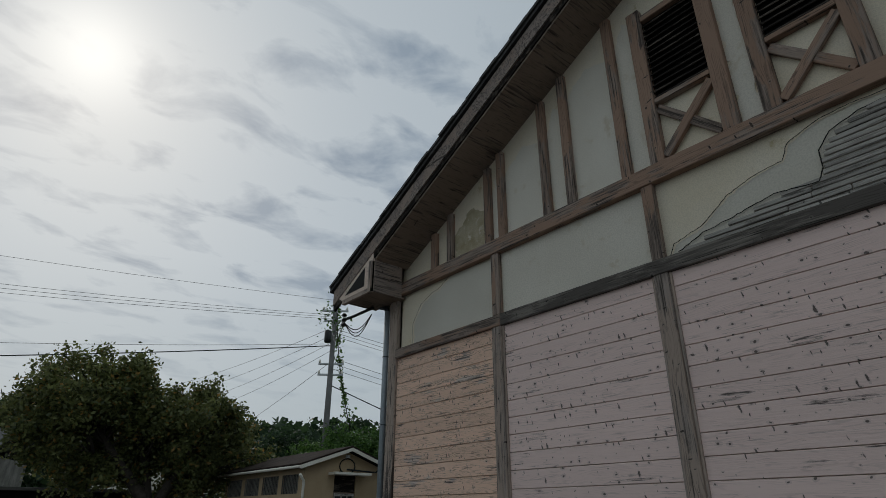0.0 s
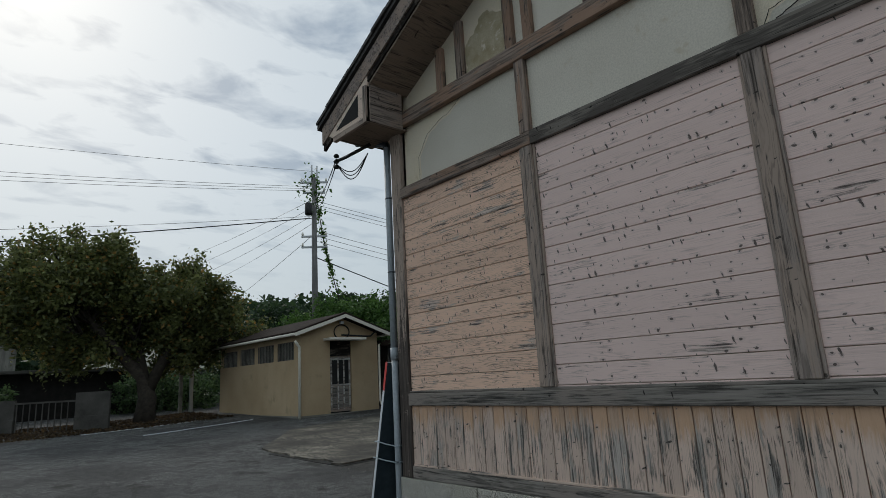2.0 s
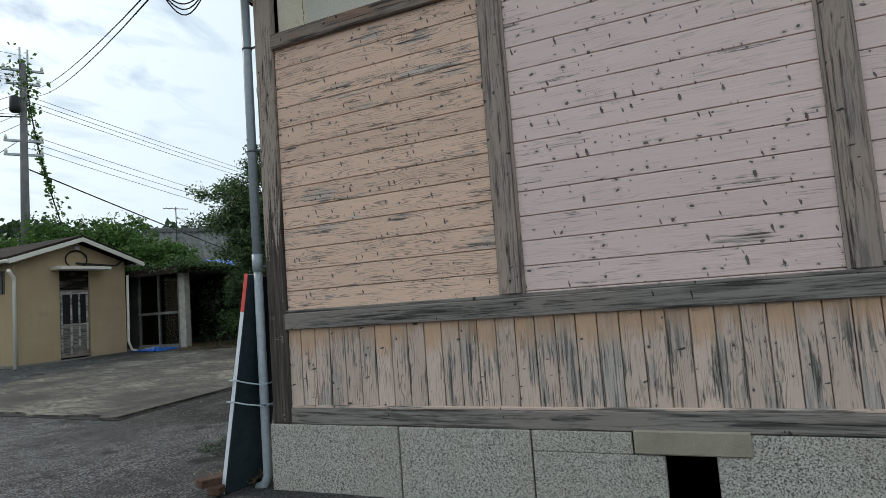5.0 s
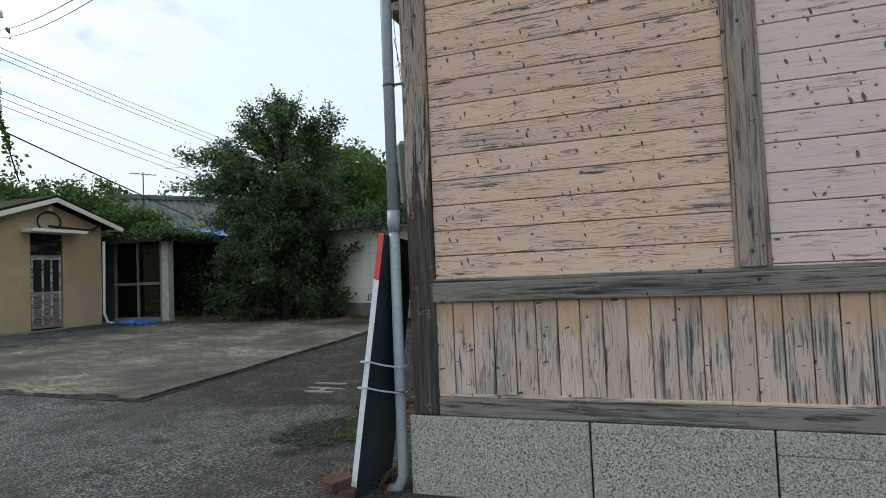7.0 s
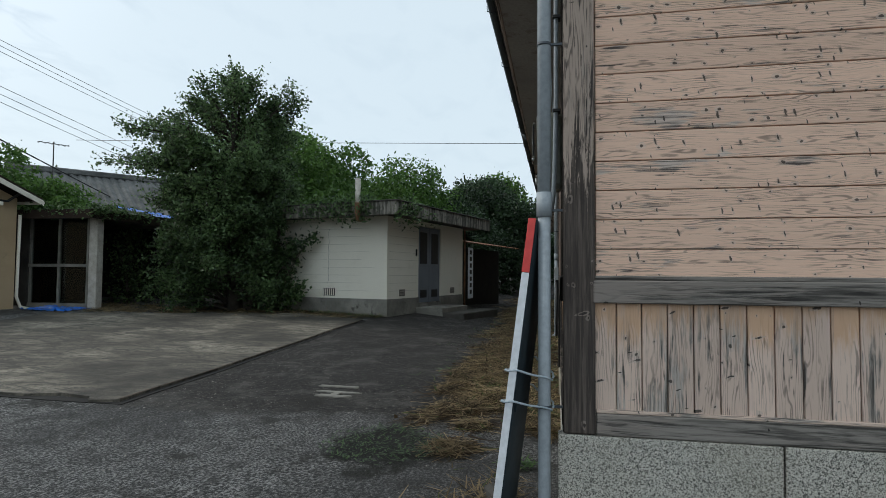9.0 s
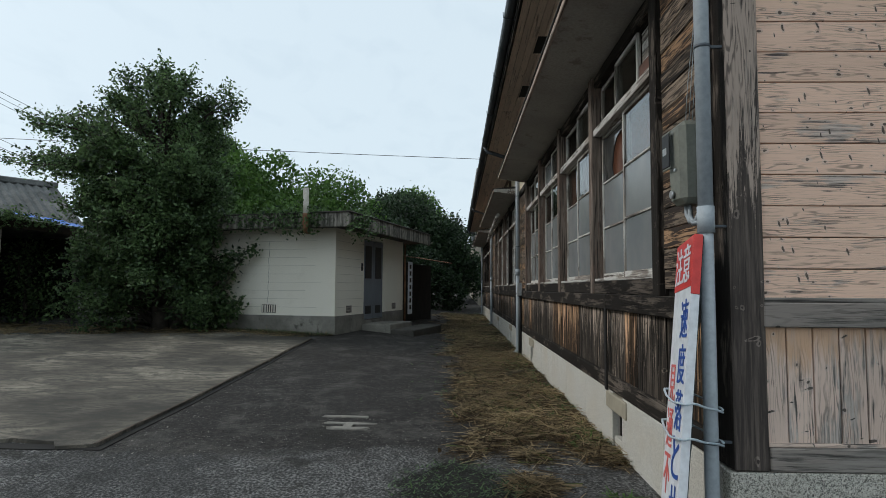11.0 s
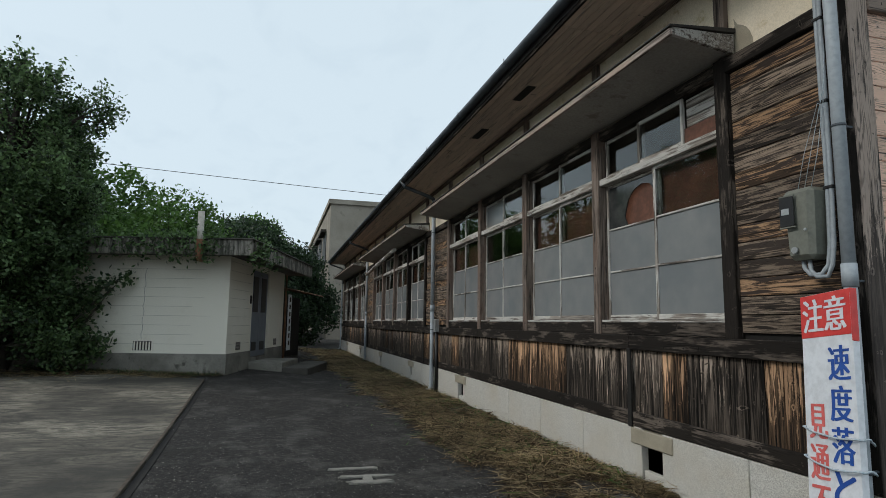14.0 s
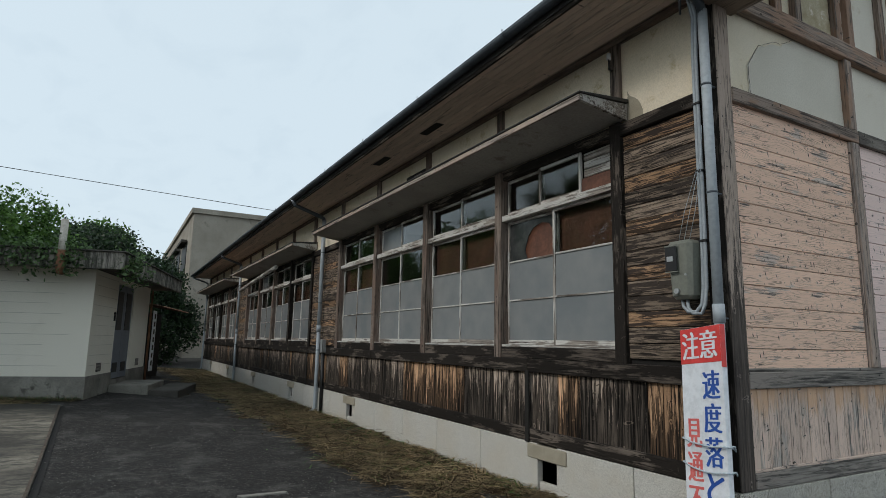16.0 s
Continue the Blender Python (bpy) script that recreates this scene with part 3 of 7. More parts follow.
def prism(bm, outline, depth):
    """A plate from an outline in 3D, thickened along the vector depth."""
    a = [bm.verts.new(p) for p in outline]
    b = [bm.verts.new(Vector(p) + Vector(depth)) for p in outline]
    n = len(a)
    bm.faces.new(a)
    bm.faces.new(b[::-1])
    for i in range(n):
        bm.faces.new((a[i], b[i], b[(i + 1) % n], a[(i + 1) % n]))
    bmesh.ops.recalc_face_normals(bm, faces=bm.faces[:])
    return bm


sticks = {}


def stick(name, material, parent, frame_m, u0, u1, z0, z1, d0, d1, bevel=0.004, upright=None, tilt=0.0, label=""):
    """A board or timber on a wall. u along the wall, z up, d outwards; the mesh's own x runs along the timber."""
    lu, lz, ld = abs(u1 - u0), z1 - z0, d1 - d0
    upright = (lz > lu) if upright is None else upright
    length, width = (lz, lu) if upright else (lu, lz)
    key = (name, round(length, 3), round(width, 3), round(ld, 3), material.name)
    if key not in sticks:
        sticks[key] = mesh_of(name, boxed(-length / 2, length / 2, -ld / 2, ld / 2, -width / 2, width / 2, min(bevel, ld * 0.3)), material)
    ob = new(name, sticks[key])
    ob.parent = parent
    ob.matrix_basis = frame_m @ Matrix.Translation(((u0 + u1) / 2, -(d0 + d1) / 2, (z0 + z1) / 2)) @ pose(0, 0, 0, 0, (-90 if upright else 0) + tilt, 0)
    if label:
        ob["label"] = label
    return ob


def leaf_mesh(name, centres, size, material, rng, droop=0.5, ratio=0.55):
    """Many small pointed leaves, one at every centre."""
    n = len(centres)
    c = np.asarray(centres, dtype=float)
    a = rng.normal(size=(n, 3))
    a[:, 2] = a[:, 2] * 0.6 - droop
    a /= np.linalg.norm(a, axis=1)[:, None]
    b = np.cross(a, rng.normal(size=(n, 3)))
    b /= np.linalg.norm(b, axis=1)[:, None] + 1e-9
    s = (size * rng.uniform(0.6, 1.35, n))[:, None]
    quad = np.stack([c - a * s * 0.5, c + b * s * ratio * 0.5, c + a * s * 0.5, c - b * s * ratio * 0.5], 1).reshape(-1, 3)
    me = bpy.data.meshes.new(name)
    me.vertices.add(4 * n)
    me.vertices.foreach_set("co", quad.ravel())
    me.loops.add(4 * n)
    me.loops.foreach_set("vertex_index", np.arange(4 * n))
    me.polygons.add(n)
    me.polygons.foreach_set("loop_start", np.arange(0, 4 * n, 4))
    me.update(calc_edges=True)
    me.materials.append(material)
    return me


def crown_points(rng, blobs, per_m2, clump=0.28, spread=0.16, inner=0.35):
    """Leaf places: twig ends scattered over uneven blobs (x, y, z, rx, ry, rz), with leaves clustered round each."""
    out = []
    for bx, by, bz, rx, ry, rz in blobs:
        area = 4 * math.pi * ((rx * ry) ** 1.6 / 3 + (rx * rz) ** 1.6 / 3 + (ry * rz) ** 1.6 / 3) ** (1 / 1.6)
        n = max(6, int(area * per_m2))
        d = rng.normal(size=(n, 3))
        d /= np.linalg.norm(d, axis=1)[:, None]
        lump = np.array([noise.noise(Vector(p) * 2.1 + Vector((bx, by, bz))) for p in d])
        r = (1 + 0.32 * lump) * np.where(rng.random(n) < inner, rng.uniform(0.35, 0.95, n), rng.uniform(0.88, 1.08, n))
        tips = d * r[:, None] * np.array([rx, ry, rz]) + np.array([bx, by, bz])
        k = int(1 + clump * 30)
        leaves = np.repeat(tips, k, axis=0) + rng.normal(size=(n * k, 3)) * spread
        out.append(leaves)
    return np.concatenate(out)


def smooth(a, b, x):
    t = min(1.0, max(0.0, (x - a) / (b - a)))
    return t * t * (3 - 2 * t)


def ground_z(x, y):
    z = -0.07 + 0.024 * min(max(x - 6, 0), 12) * smooth(7.0, 10.5, y) + 0.022 * min(max(y - 11, 0), 22)
    far = max(0.0, math.hypot(x - 10, y - 12) - 26)
    return z + 0.012 * min(far, 60)


# ---- ground: one sheet to the horizon ----
def axis_steps():
    near = [i * 0.5 for i in range(-16, 81)]
    return [-900, -400, -180, -90, -50, -30, -18, -12] + near + [46, 56, 75, 110, 180, 400, 900]


bm = bmesh.new()
gx = axis_steps()
grid = [[bm.verts.new((x, y, ground_z(x, y) + (0.012 * noise.noise(Vector((x * 0.7, y * 0.7, 0))) if abs(x) < 45 and abs(y) < 45 else 0))) for y in gx] for x in gx]
for i in range(len(gx) - 1):
    for j in range(len(gx) - 1):
        f = bm.faces.new((grid[i][j], grid[i + 1][j], grid[i + 1][j + 1], grid[i][j + 1]))
        f.smooth = True
ground = tagged(part("ground", bm, ASPHALT), "worn grey asphalt yard with dark mossy strip", "ground", kind="structure")


def laid(name, outline, lift, material, label, step=0.6, kind="structure", thick=0.10):
    """A thin paving sheet that follows the ground inside an outline."""
    bm = bmesh.new()
    vs = [bm.verts.new((x, y, 0)) for x, y in outline]
    bm.faces.new(vs)
    xs = [p[0] for p in outline]
    ys = [p[1] for p in outline]
    for axis, lo, hi in ((0, min(xs), max(xs)), (1, min(ys), max(ys))):
        p = lo + step
        while p < hi:
            co, no = [0, 0, 0], [0, 0, 0]
            co[axis], no[axis] = p, 1
            bmesh.ops.bisect_plane(bm, geom=bm.verts[:] + bm.edges[:] + bm.faces[:], plane_co=co, plane_no=no)
            p += step
    for v in bm.verts:
        v.co.z = ground_z(v.co.x, v.co.y) + lift + 0.012 * noise.noise(Vector((v.co.x * 0.7, v.co.y * 0.7, 0)))
    bmesh.ops.recalc_face_normals(bm, faces=bm.faces[:])
    if sum(f.normal.z for f in bm.faces) < 0:
        bmesh.ops.reverse_faces(bm, faces=bm.faces[:])
    ext = bmesh.ops.extrude_face_region(bm, geom=bm.faces[:])
    for g in ext["geom"]:
        if isinstance(g, bmesh.types.BMVert):
            g.co.z += 0.0
    low = set(g for g in ext["geom"] if isinstance(g, bmesh.types.BMVert))
    for v in bm.verts:
        if v not in low:
            v.co.z -= thick
    bmesh.ops.recalc_face_normals(bm, faces=bm.faces[:])
    return tagged(part(name, bm, material), label, "paving", kind=kind)


laid("paving_joint", [(5.98, 10.42), (9.0, 10.49), (14.2, 10.65), (14.25, 10.80), (9, 10.64), (6.12, 10.58), (6.08, 13.3), (5.93, 13.3)], 0.008, DARK, "dark open joint along the slab", 0.6, "structure", 0.05)
laid("pavement_slab", [(6.05, 10.5), (9.0, 10.56), (14.2, 10.72), (14.9, 12.6), (14.2, 14.4), (12.6, 18.0), (8.2, 16.8), (7.0, 15.2), (6.5, 14.6), (6.15, 14.1), (6.05, 13.2), (6.12, 12.7), (5.98, 12.4), (6.03, 11.6), (6.16, 11.3), (6.10, 10.9), (5.97, 10.8)], 0.035, SLAB, "streaked pale concrete slab with dark joint")

# ---- the school: frames of its two visible walls ----
GX, SY = 4.10, 6.07          # faces of the gable wall and of the long wall
GABLE = pose(GX, SY, 0, 0, 0, -90)     # u = SY - y
LONG = pose(GX, SY, 0, 0, 0, 180)      # u = GX - x
END_X, BACK_Y = 32.2, -3.67
RIDGE_Y, EAVE_Y, EAVE_Z, SLOPE = 1.2, 6.84, 4.40, 0.51
RAKE_X = 3.57


def roof_z(y):
    return EAVE_Z + SLOPE * (EAVE_Y - RIDGE_Y - abs(y - RIDGE_Y))


def gu(y):
    return SY - y


def su(x):
    return GX - x


# gable wall: backing with its triangle, 0.16 thick, a hole at the floor vent
bm = bmesh.new()
top = [(GX + 0.02, SY - 0.02, -0.4), (GX + 0.02, SY - 0.02, roof_z(SY) - 0.2), (GX + 0.02, RIDGE_Y, roof_z(RIDGE_Y) - 0.2), (GX + 0.02, BACK_Y, roof_z(BACK_Y) - 0.2), (GX + 0.02, BACK_Y, -0.4)]
prism(bm, top, (0.16, 0, 0))
wall_gable = tagged(part("wall_west", bm, PLASTER), "timber-framed gable wall with boards and cream plaster", "wall", kind="structure")

gposts = [4.14, 2.25, 0.36, -1.53]
# horizontal boards, thirteen courses a bay
courses, zb0, zb1 = 13, 1.245, 3.322
bh = (zb1 - zb0) / courses
edges = [5.94] + gposts + [BACK_Y]
for b in range(len(edges) - 1):
    y1 = edges[b] - (0.0 if b == 0 else 0.085)
    y0 = edges[b + 1] + 0.085
    for k in range(courses + (1 if b else 0)):
        low = zb0 + k * bh - (0.0 if b == 0 else bh - 0.028)
        stick("board", TAN if b == 0 else PINK, wall_gable, GABLE, gu(y1), gu(y0), max(low, 1.24) + 0.0025, min(low + bh, 3.335) - 0.0025, -0.02, 0.012, 0.003)
# upright boards below the rail
nb = 74
bw = 0.1295
for k in range(nb):
    stick("upright_board", SKIRT, wall_gable, GABLE, gu(5.9635 - k * bw - 0.003), gu(5.9635 - (k + 1) * bw + 0.003), 0.545, 1.118, -0.02, 0.012, 0.003, True)
# rails
stick("mid_rail", RAIL, wall_gable, GABLE, gu(5.955), gu(BACK_Y), 1.115, 1.238, -0.02, 0.045, 0.006)
stick("mid_rail_lip", RAIL, wall_gable, GABLE, gu(5.955), gu(BACK_Y), 1.238, 1.262, -0.02, 0.03, 0.004)
stick("sill_rail", RAIL, wall_gable, GABLE, gu(5.94), gu(BACK_Y), 0.415, 0.53, -0.02, 0.04, 0.006)
stick("sill_rail_lip", SKIRT, wall_gable, GABLE, gu(5.94), gu(BACK_Y), 0.53, 0.55, -0.02, 0.026, 0.004)
# beams
stick("beam", BEAM, wall_gable, GABLE, gu(5.95), gu(4.08), 3.318, 3.44, -0.02, 0.05, 0.006)
stick("beam", BEAM_D, wall_gable, GABLE, gu(4.08), gu(BACK_Y), 3.318, 3.445, -0.02, 0.052, 0.006)
stick("tie_beam", BEAM, wall_gable, GABLE, gu(5.95), gu(BACK_Y), 4.145, 4.31, -0.02, 0.06, 0.006)
# posts
for y in gposts:
    stick("post", POST, wall_gable, GABLE, gu(y + 0.065), gu(y - 0.065), 1.262, 3.318, -0.02, 0.045, 0.006)
    stick("post_batten", POST, wall_gable, GABLE, gu(y - 0.066), gu(y - 0.088), 1.262, 3.318, -0.02, 0.028, 0.003)
    stick("post_batten", POST, wall_gable, GABLE, gu(y + 0.088), gu(y + 0.066), 1.262, 3.318, -0.02, 0.028, 0.003)
    stick("short_post", BEAM, wall_gable, GABLE, gu(y + 0.055), gu(y - 0.055), 3.445, 4.145, -0.02, 0.045, 0.006)
# corner post, two faces
stick("corner_post", CORNER, wall_gable, GABLE, gu(6.112), gu(5.945), 0.415, 4.32, -0.05, 0.04, 0.008)
# studs of the gable
for y in (5.21, 4.90, 4.23, 4.01, 3.36, 3.05, 2.42):
    stick("stud", BEAM, wall_gable, GABLE, gu(y + 0.05), gu(y - 0.05), 4.31, roof_z(y) - 0.44, -0.02, 0.04, 0.005)
# two louvred openings with crossed braces
for yl, yr in ((2.10, 1.45), (1.135, 0.50), (0.15, -0.49)):
    for y in (yl, yr):
        stick("louvre_post", BEAM, wall_gable, GABLE, gu(y + 0.07), gu(y - 0.065), 4.31, 6.05, -0.02, 0.05, 0.006)
    u0, u1 = gu(yl - 0.07), gu(yr + 0.07)
    stick("louvre_sill", BEAM, wall_gable, GABLE, u0, u1, 4.90, 4.95, -0.02, 0.05, 0.005)
    stick("louvre_head", BEAM, wall_gable, GABLE, u0, u1, 5.88, 5.95, -0.02, 0.045, 0.005)
    # near-black plate: the dark behind the slats is put in by colour
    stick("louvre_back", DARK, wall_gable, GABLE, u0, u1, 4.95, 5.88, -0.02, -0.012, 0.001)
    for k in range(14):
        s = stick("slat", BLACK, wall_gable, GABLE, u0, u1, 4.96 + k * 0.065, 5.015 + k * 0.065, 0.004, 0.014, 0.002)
        s.matrix_basis = s.matrix_basis @ pose(0, 0, 0, -38, 0, 0)
    w, h = u1 - u0, 0.52
    ang = math.degrees(math.atan2(h, w))
    for sgn, d in ((1, 0.026), (-1, 0.040)):
        L = math.hypot(w, h) * 0.98
        s = stick("brace", BEAM, wall_gable, GABLE, (u0 + u1) / 2 - L / 2, (u0 + u1) / 2 + L / 2, 4.605 - 0.04, 4.605 + 0.04, -0.01, d, 0.005, False, sgn * ang)


# plaster coats, the peeled outer coat standing 4 mm over the inner one
def ragged_plate(name, outline, d, material, parent, label, seed, frame_m=GABLE, rough=0.03):
    """A thin plate with a broken edge, from corner points (u, z) on a wall."""
    rng = random.Random(seed)
    pts = []
    for (ua, za), (ub, zb) in zip(outline, outline[1:] + outline[:1]):
        n = max(1, int(math.hypot(ub - ua, zb - za) / 0.05))
        for i in range(n):
            t = i / n
            j = rough if 0 < i else 0
            pts.append((ua + (ub - ua) * t + rng.uniform(-j, j), za + (zb - za) * t + rng.uniform(-j, j)))
    bm = bmesh.new()
    prism(bm, [(u, -d, z) for u, z in pts], (0, 0.012, 0))
    bmesh.ops.triangulate(bm, faces=[f for f in bm.faces if len(f.verts) > 4])
    return part(name, bm, material, parent, label, frame_m)


ragged_plate("plaster_coat", [(gu(5.63), 3.445), (gu(4.20), 3.445), (gu(4.20), 4.14), (gu(4.94), 4.14), (gu(5.13), 4.03), (gu(5.27), 4.01), (gu(5.48), 3.92), (gu(5.64), 3.72)], -0.014, PATCHED, wall_gable, "grey-green later plaster coat", 3, rough=0.012)
ragged_plate("plaster_coat", [(gu(4.08), 3.45), (gu(2.31), 3.45), (gu(2.31), 4.14), (gu(4.08), 4.14)], -0.014, PALE, wall_gable, "pale cream later plaster coat", 4, rough=0.0)
ragged_plate("plaster_coat", [(gu(2.15), 3.45), (gu(2.10), 3.54), (gu(1.86), 3.61), (gu(1.62), 3.78), (gu(1.38), 3.86), (gu(1.19), 3.88), (gu(1.13), 4.0), (gu(0.92), 4.08), (gu(0.7), 4.10), (gu(0.42), 4.08), (gu(0.42), 3.9), (gu(0.95), 3.60), (gu(1.4), 3.5)], -0.014, PATCHED, wall_gable, "exposed grey undercoat of plaster", 5, rough=0.012)
for ya, yb in ((4.85, 4.28), (3.96, 3.41), (3.0, 2.47), (3.31, 3.1), (4.18, 4.06), (2.37, 2.17), (1.38, 1.21)):
    zt = roof_z((ya + yb) / 2) - 0.62
    ragged_plate("plaster_coat", [(gu(ya), 4.312), (gu(yb), 4.312), (gu(yb), zt - 0.15), (gu((ya + yb) / 2), zt - 0.05), (gu(ya), zt - 0.3)], -0.014, OCHRE if ya == 4.85 else PALE, wall_gable, "ochre bare plaster" if ya == 4.85 else "pale cream later plaster coat", int(ya * 10), rough=0.03)
# bare laths where the plaster has fallen, with a broken edge of dark plaster round them
lath_rng = random.Random(77)
for k in range(14):
    z = 3.452 + k * 0.043
    ya = 2.06 - 0.20 * k if k < 5 else (0.97, 0.95, 0.96, 0.93, 0.92, 0.88, 0.83, 0.74, 0.62)[k - 5]
    yb = ya
    while yb > 0.42:
        yn = max(0.42, yb - lath_rng.uniform(0.35, 0.9))
        s = stick("lath", LATH, wall_gable, GABLE, gu(yb), gu(yn + 0.004), z, z + 0.035, -0.02, 0.001 + 0.006 * lath_rng.random(), 0.004)
        s.matrix_basis = s.matrix_basis @ pose(0, 0, 0, lath_rng.uniform(-6, 6), lath_rng.uniform(-0.6, 0.6), 0)
        yb = yn


def crack(pts, r, seed):
    """A dark open crack along points (y, z) of the gable plaster."""
    rng = random.Random(seed)
    out = []
    for (ya, za), (yb, zb) in zip(pts, pts[1:]):
        n = max(2, int(math.hypot(yb - ya, zb - za) / 0.03))
        out += [(GX - 0.001, ya + (yb - ya) * i / n + rng.uniform(-0.004, 0.004), za + (zb - za) * i / n + rng.uniform(-0.004, 0.004)) for i in range(n)]
    part("crack", tube(bmesh.new(), out + [(GX - 0.001, pts[-1][0], pts[-1][1])], r, 4), CRACK, wall_gable, "dark crack in the plaster")


crack([(2.16, 3.45), (2.11, 3.55), (1.86, 3.62), (1.62, 3.79), (1.38, 3.87), (1.19, 3.89), (1.13, 4.01), (0.92, 4.09), (0.7, 4.11), (0.42, 4.09)], 0.0035, 1)
crack([(2.08, 3.47), (1.86, 3.56), (1.61, 3.60), (1.30, 3.66), (1.0, 3.63), (0.96, 3.72), (0.95, 3.86), (0.86, 3.97), (0.67, 4.03), (0.45, 4.05)], 0.005, 2)
crack([(5.645, 3.45), (5.65, 3.72), (5.49, 3.93), (5.28, 4.02), (5.14, 4.04), (4.95, 4.14)], 0.002, 3)

# granite-faced footing of the gable
footing = tagged(part("footing_west", boxed(GX + 0.02, GX + 0.3, BACK_Y, SY - 0.04, -0.4, 0.40), CONC_D), "pecked granite-faced footing with floor vent", "footing", kind="structure")
for ya, yb in ((6.14, 5.035), (5.025, 4.10), (4.09, 3.32), (3.05, 2.0), (1.99, 0.9), (0.89, -0.2), (-0.21, -1.3), (-1.31, -2.4), (-2.41, BACK_Y)):
    stick("footing_block", GRANITE, footing, GABLE, gu(ya), gu(yb), -0.4, 0.412 if ya != 4.09 else 0.285, -0.05, 0.045, 0.006, False)
stick("footing_block", GRANITE, footing, GABLE, gu(4.09), gu(3.49), 0.287, 0.412, -0.05, 0.045, 0.005, False)
stick("vent_lintel", STONE_CAP, footing, GABLE, gu(3.48), gu(2.87), 0.292, 0.428, -0.05, 0.058, 0.008, False)
stick("footing_block", GRANITE, footing, GABLE, gu(2.865), gu(2.0), 0.287, 0.412, -0.05, 0.0455, 0.005, False)
stick("vent_sill", GRANITE, footing, GABLE, gu(3.319), gu(3.051), -0.4, 0.03, -0.05, 0.03, 0.006, False)

# ---- long wall ----
bay = 1.90
SILL, HEAD = 1.385, 3.36
wall_long = tagged(part("wall_north", boxed(GX + 0.02, END_X, SY - 0.16, SY - 0.02, 3.43, roof_z(SY) - 0.2), PLASTER), "long weathered timber school wall with windows", "wall", kind="structure")
part("lower_wall", boxed(GX + 0.18, END_X, SY - 0.14, SY - 0.02, -0.4, 1.25), DARK, wall_long)
groups = [(5.14, 4), (14.64, 4), (24.14, 4)]
panels = [(4.24, 5.07), (12.81, 14.57), (22.31, 24.07), (31.81, END_X)]
for x0, x1 in panels:
    part("panel_backing", boxed(x0 - 0.06, x1 + 0.06, SY - 0.14, SY - 0.02, 1.25, 3.43), DARK, wall_long)
    rows = 15
    h = (3.31 - 1.30) / rows
    for k in range(rows):
        z = 1.30 + k * h
        s = stick("flaking_board", CHAR if (k * 7 + int(x0)) % 3 else BURNT, wall_long, LONG, su(x0), su(x1), z + 0.002, z + h - 0.004, -0.02, 0.012, 0.004)
        s.matrix_basis = s.matrix_basis @ pose(0, random.uniform(-0.004, 0.003), 0, random.uniform(-2.5, 2.5), 0, 0)
    stick("panel_top_beam", BLACK, wall_long, LONG, su(x0 - 0.03), su(x1 + 0.03), 3.315, 3.43, -0.02, 0.05, 0.007)
# corner post on this side
stick("corner_post", BLACK, wall_long, LONG, su(4.066), su(4.235), 0.415, 4.28, -0.05, 0.045, 0.008)
# posts between the windows
post_x = []
for x0, n in groups:
    post_x += [x0 + bay * i for i in range(n + 1)]
for x in post_x:
    stick("window_post", POST_N if (x * 3) % 2 < 1.4 else BLACK, wall_long, LONG, su(x - 0.065), su(x + 0.065), 1.25, 3.45, -0.06, 0.05, 0.007)
    stick("upper_post", POST_N, wall_long, LONG, su(x - 0.055), su(x + 0.055), 3.60, 4.235, -0.02, 0.03, 0.005)
xs = [GX, 6.46, 10.84, 14.6, 19.0, 23.2, 27.9, END_X]
for a, b in zip(xs, xs[1:]):
    stick("frieze_board", POST_N, wall_long, LONG, su(a + 0.13 if a == GX else a), su(b), 4.235, 4.30, -0.02, 0.035, 0.006)
    stick("mid_rail", BLACK, wall_long, LONG, su(a + 0.14 if a == GX else a), su(b), 1.115, 1.255, -0.02, 0.06, 0.008)
    stick("sill_rail", BLACK, wall_long, LONG, su(a + 0.14 if a == GX else a), su(b), 0.41, 0.54, -0.02, 0.05, 0.008)
for x in (6.46, 14.62, 23.2):
    stick("cover_strip", DARK, wall_long, LONG, su(x - 0.03), su(x + 0.03), 0.40, 1.13, 0.05, 0.068, 0.004)
# upright flaking boards
nb = 172
bw = (END_X - 4.24) / nb
for k in range(nb):
    x0 = 4.24 + k * bw
    s = stick("upright_board", BURNT_UP if noise.noise(Vector((k * 0.23, 0.3, 0))) > 0.22 else CHAR_UP, wall_long, LONG, su(x0 + 0.003), su(x0 + bw - 0.003), 0.53, 1.118, -0.02, 0.010, 0.003, True)
    s.matrix_basis = s.matrix_basis @ pose(random.uniform(-0.004, 0.004), random.uniform(-0.003, 0.002), 0, random.uniform(-2, 2), random.uniform(-0.4, 0.4), 0)
# footing of the long wall
footing_n = tagged(part("footing_north", boxed(GX + 0.2, END_X, SY - 0.16, SY - 0.02, -0.4, 0.395), CONC_D), "pale granite-faced footing with floor vents", "footing", kind="structure")
vents = [6.16, 11.80, 15.9, 20.3, 25.0, 29.4]
cuts = sorted([4.056] + [v - 0.145 for v in vents] + [v + 0.145 for v in vents] + [END_X])
for a, b in zip(cuts[::2], cuts[1::2]):
    n = max(1, round((b - a) / 1.05))
    for k in range(n):
        stick("footing_block", GRANITE_P, footing_n, LONG, su(a + (b - a) * k / n + 0.004), su(a + (b - a) * (k + 1) / n - 0.004), -0.4, 0.405, -0.05, 0.05, 0.006, False)
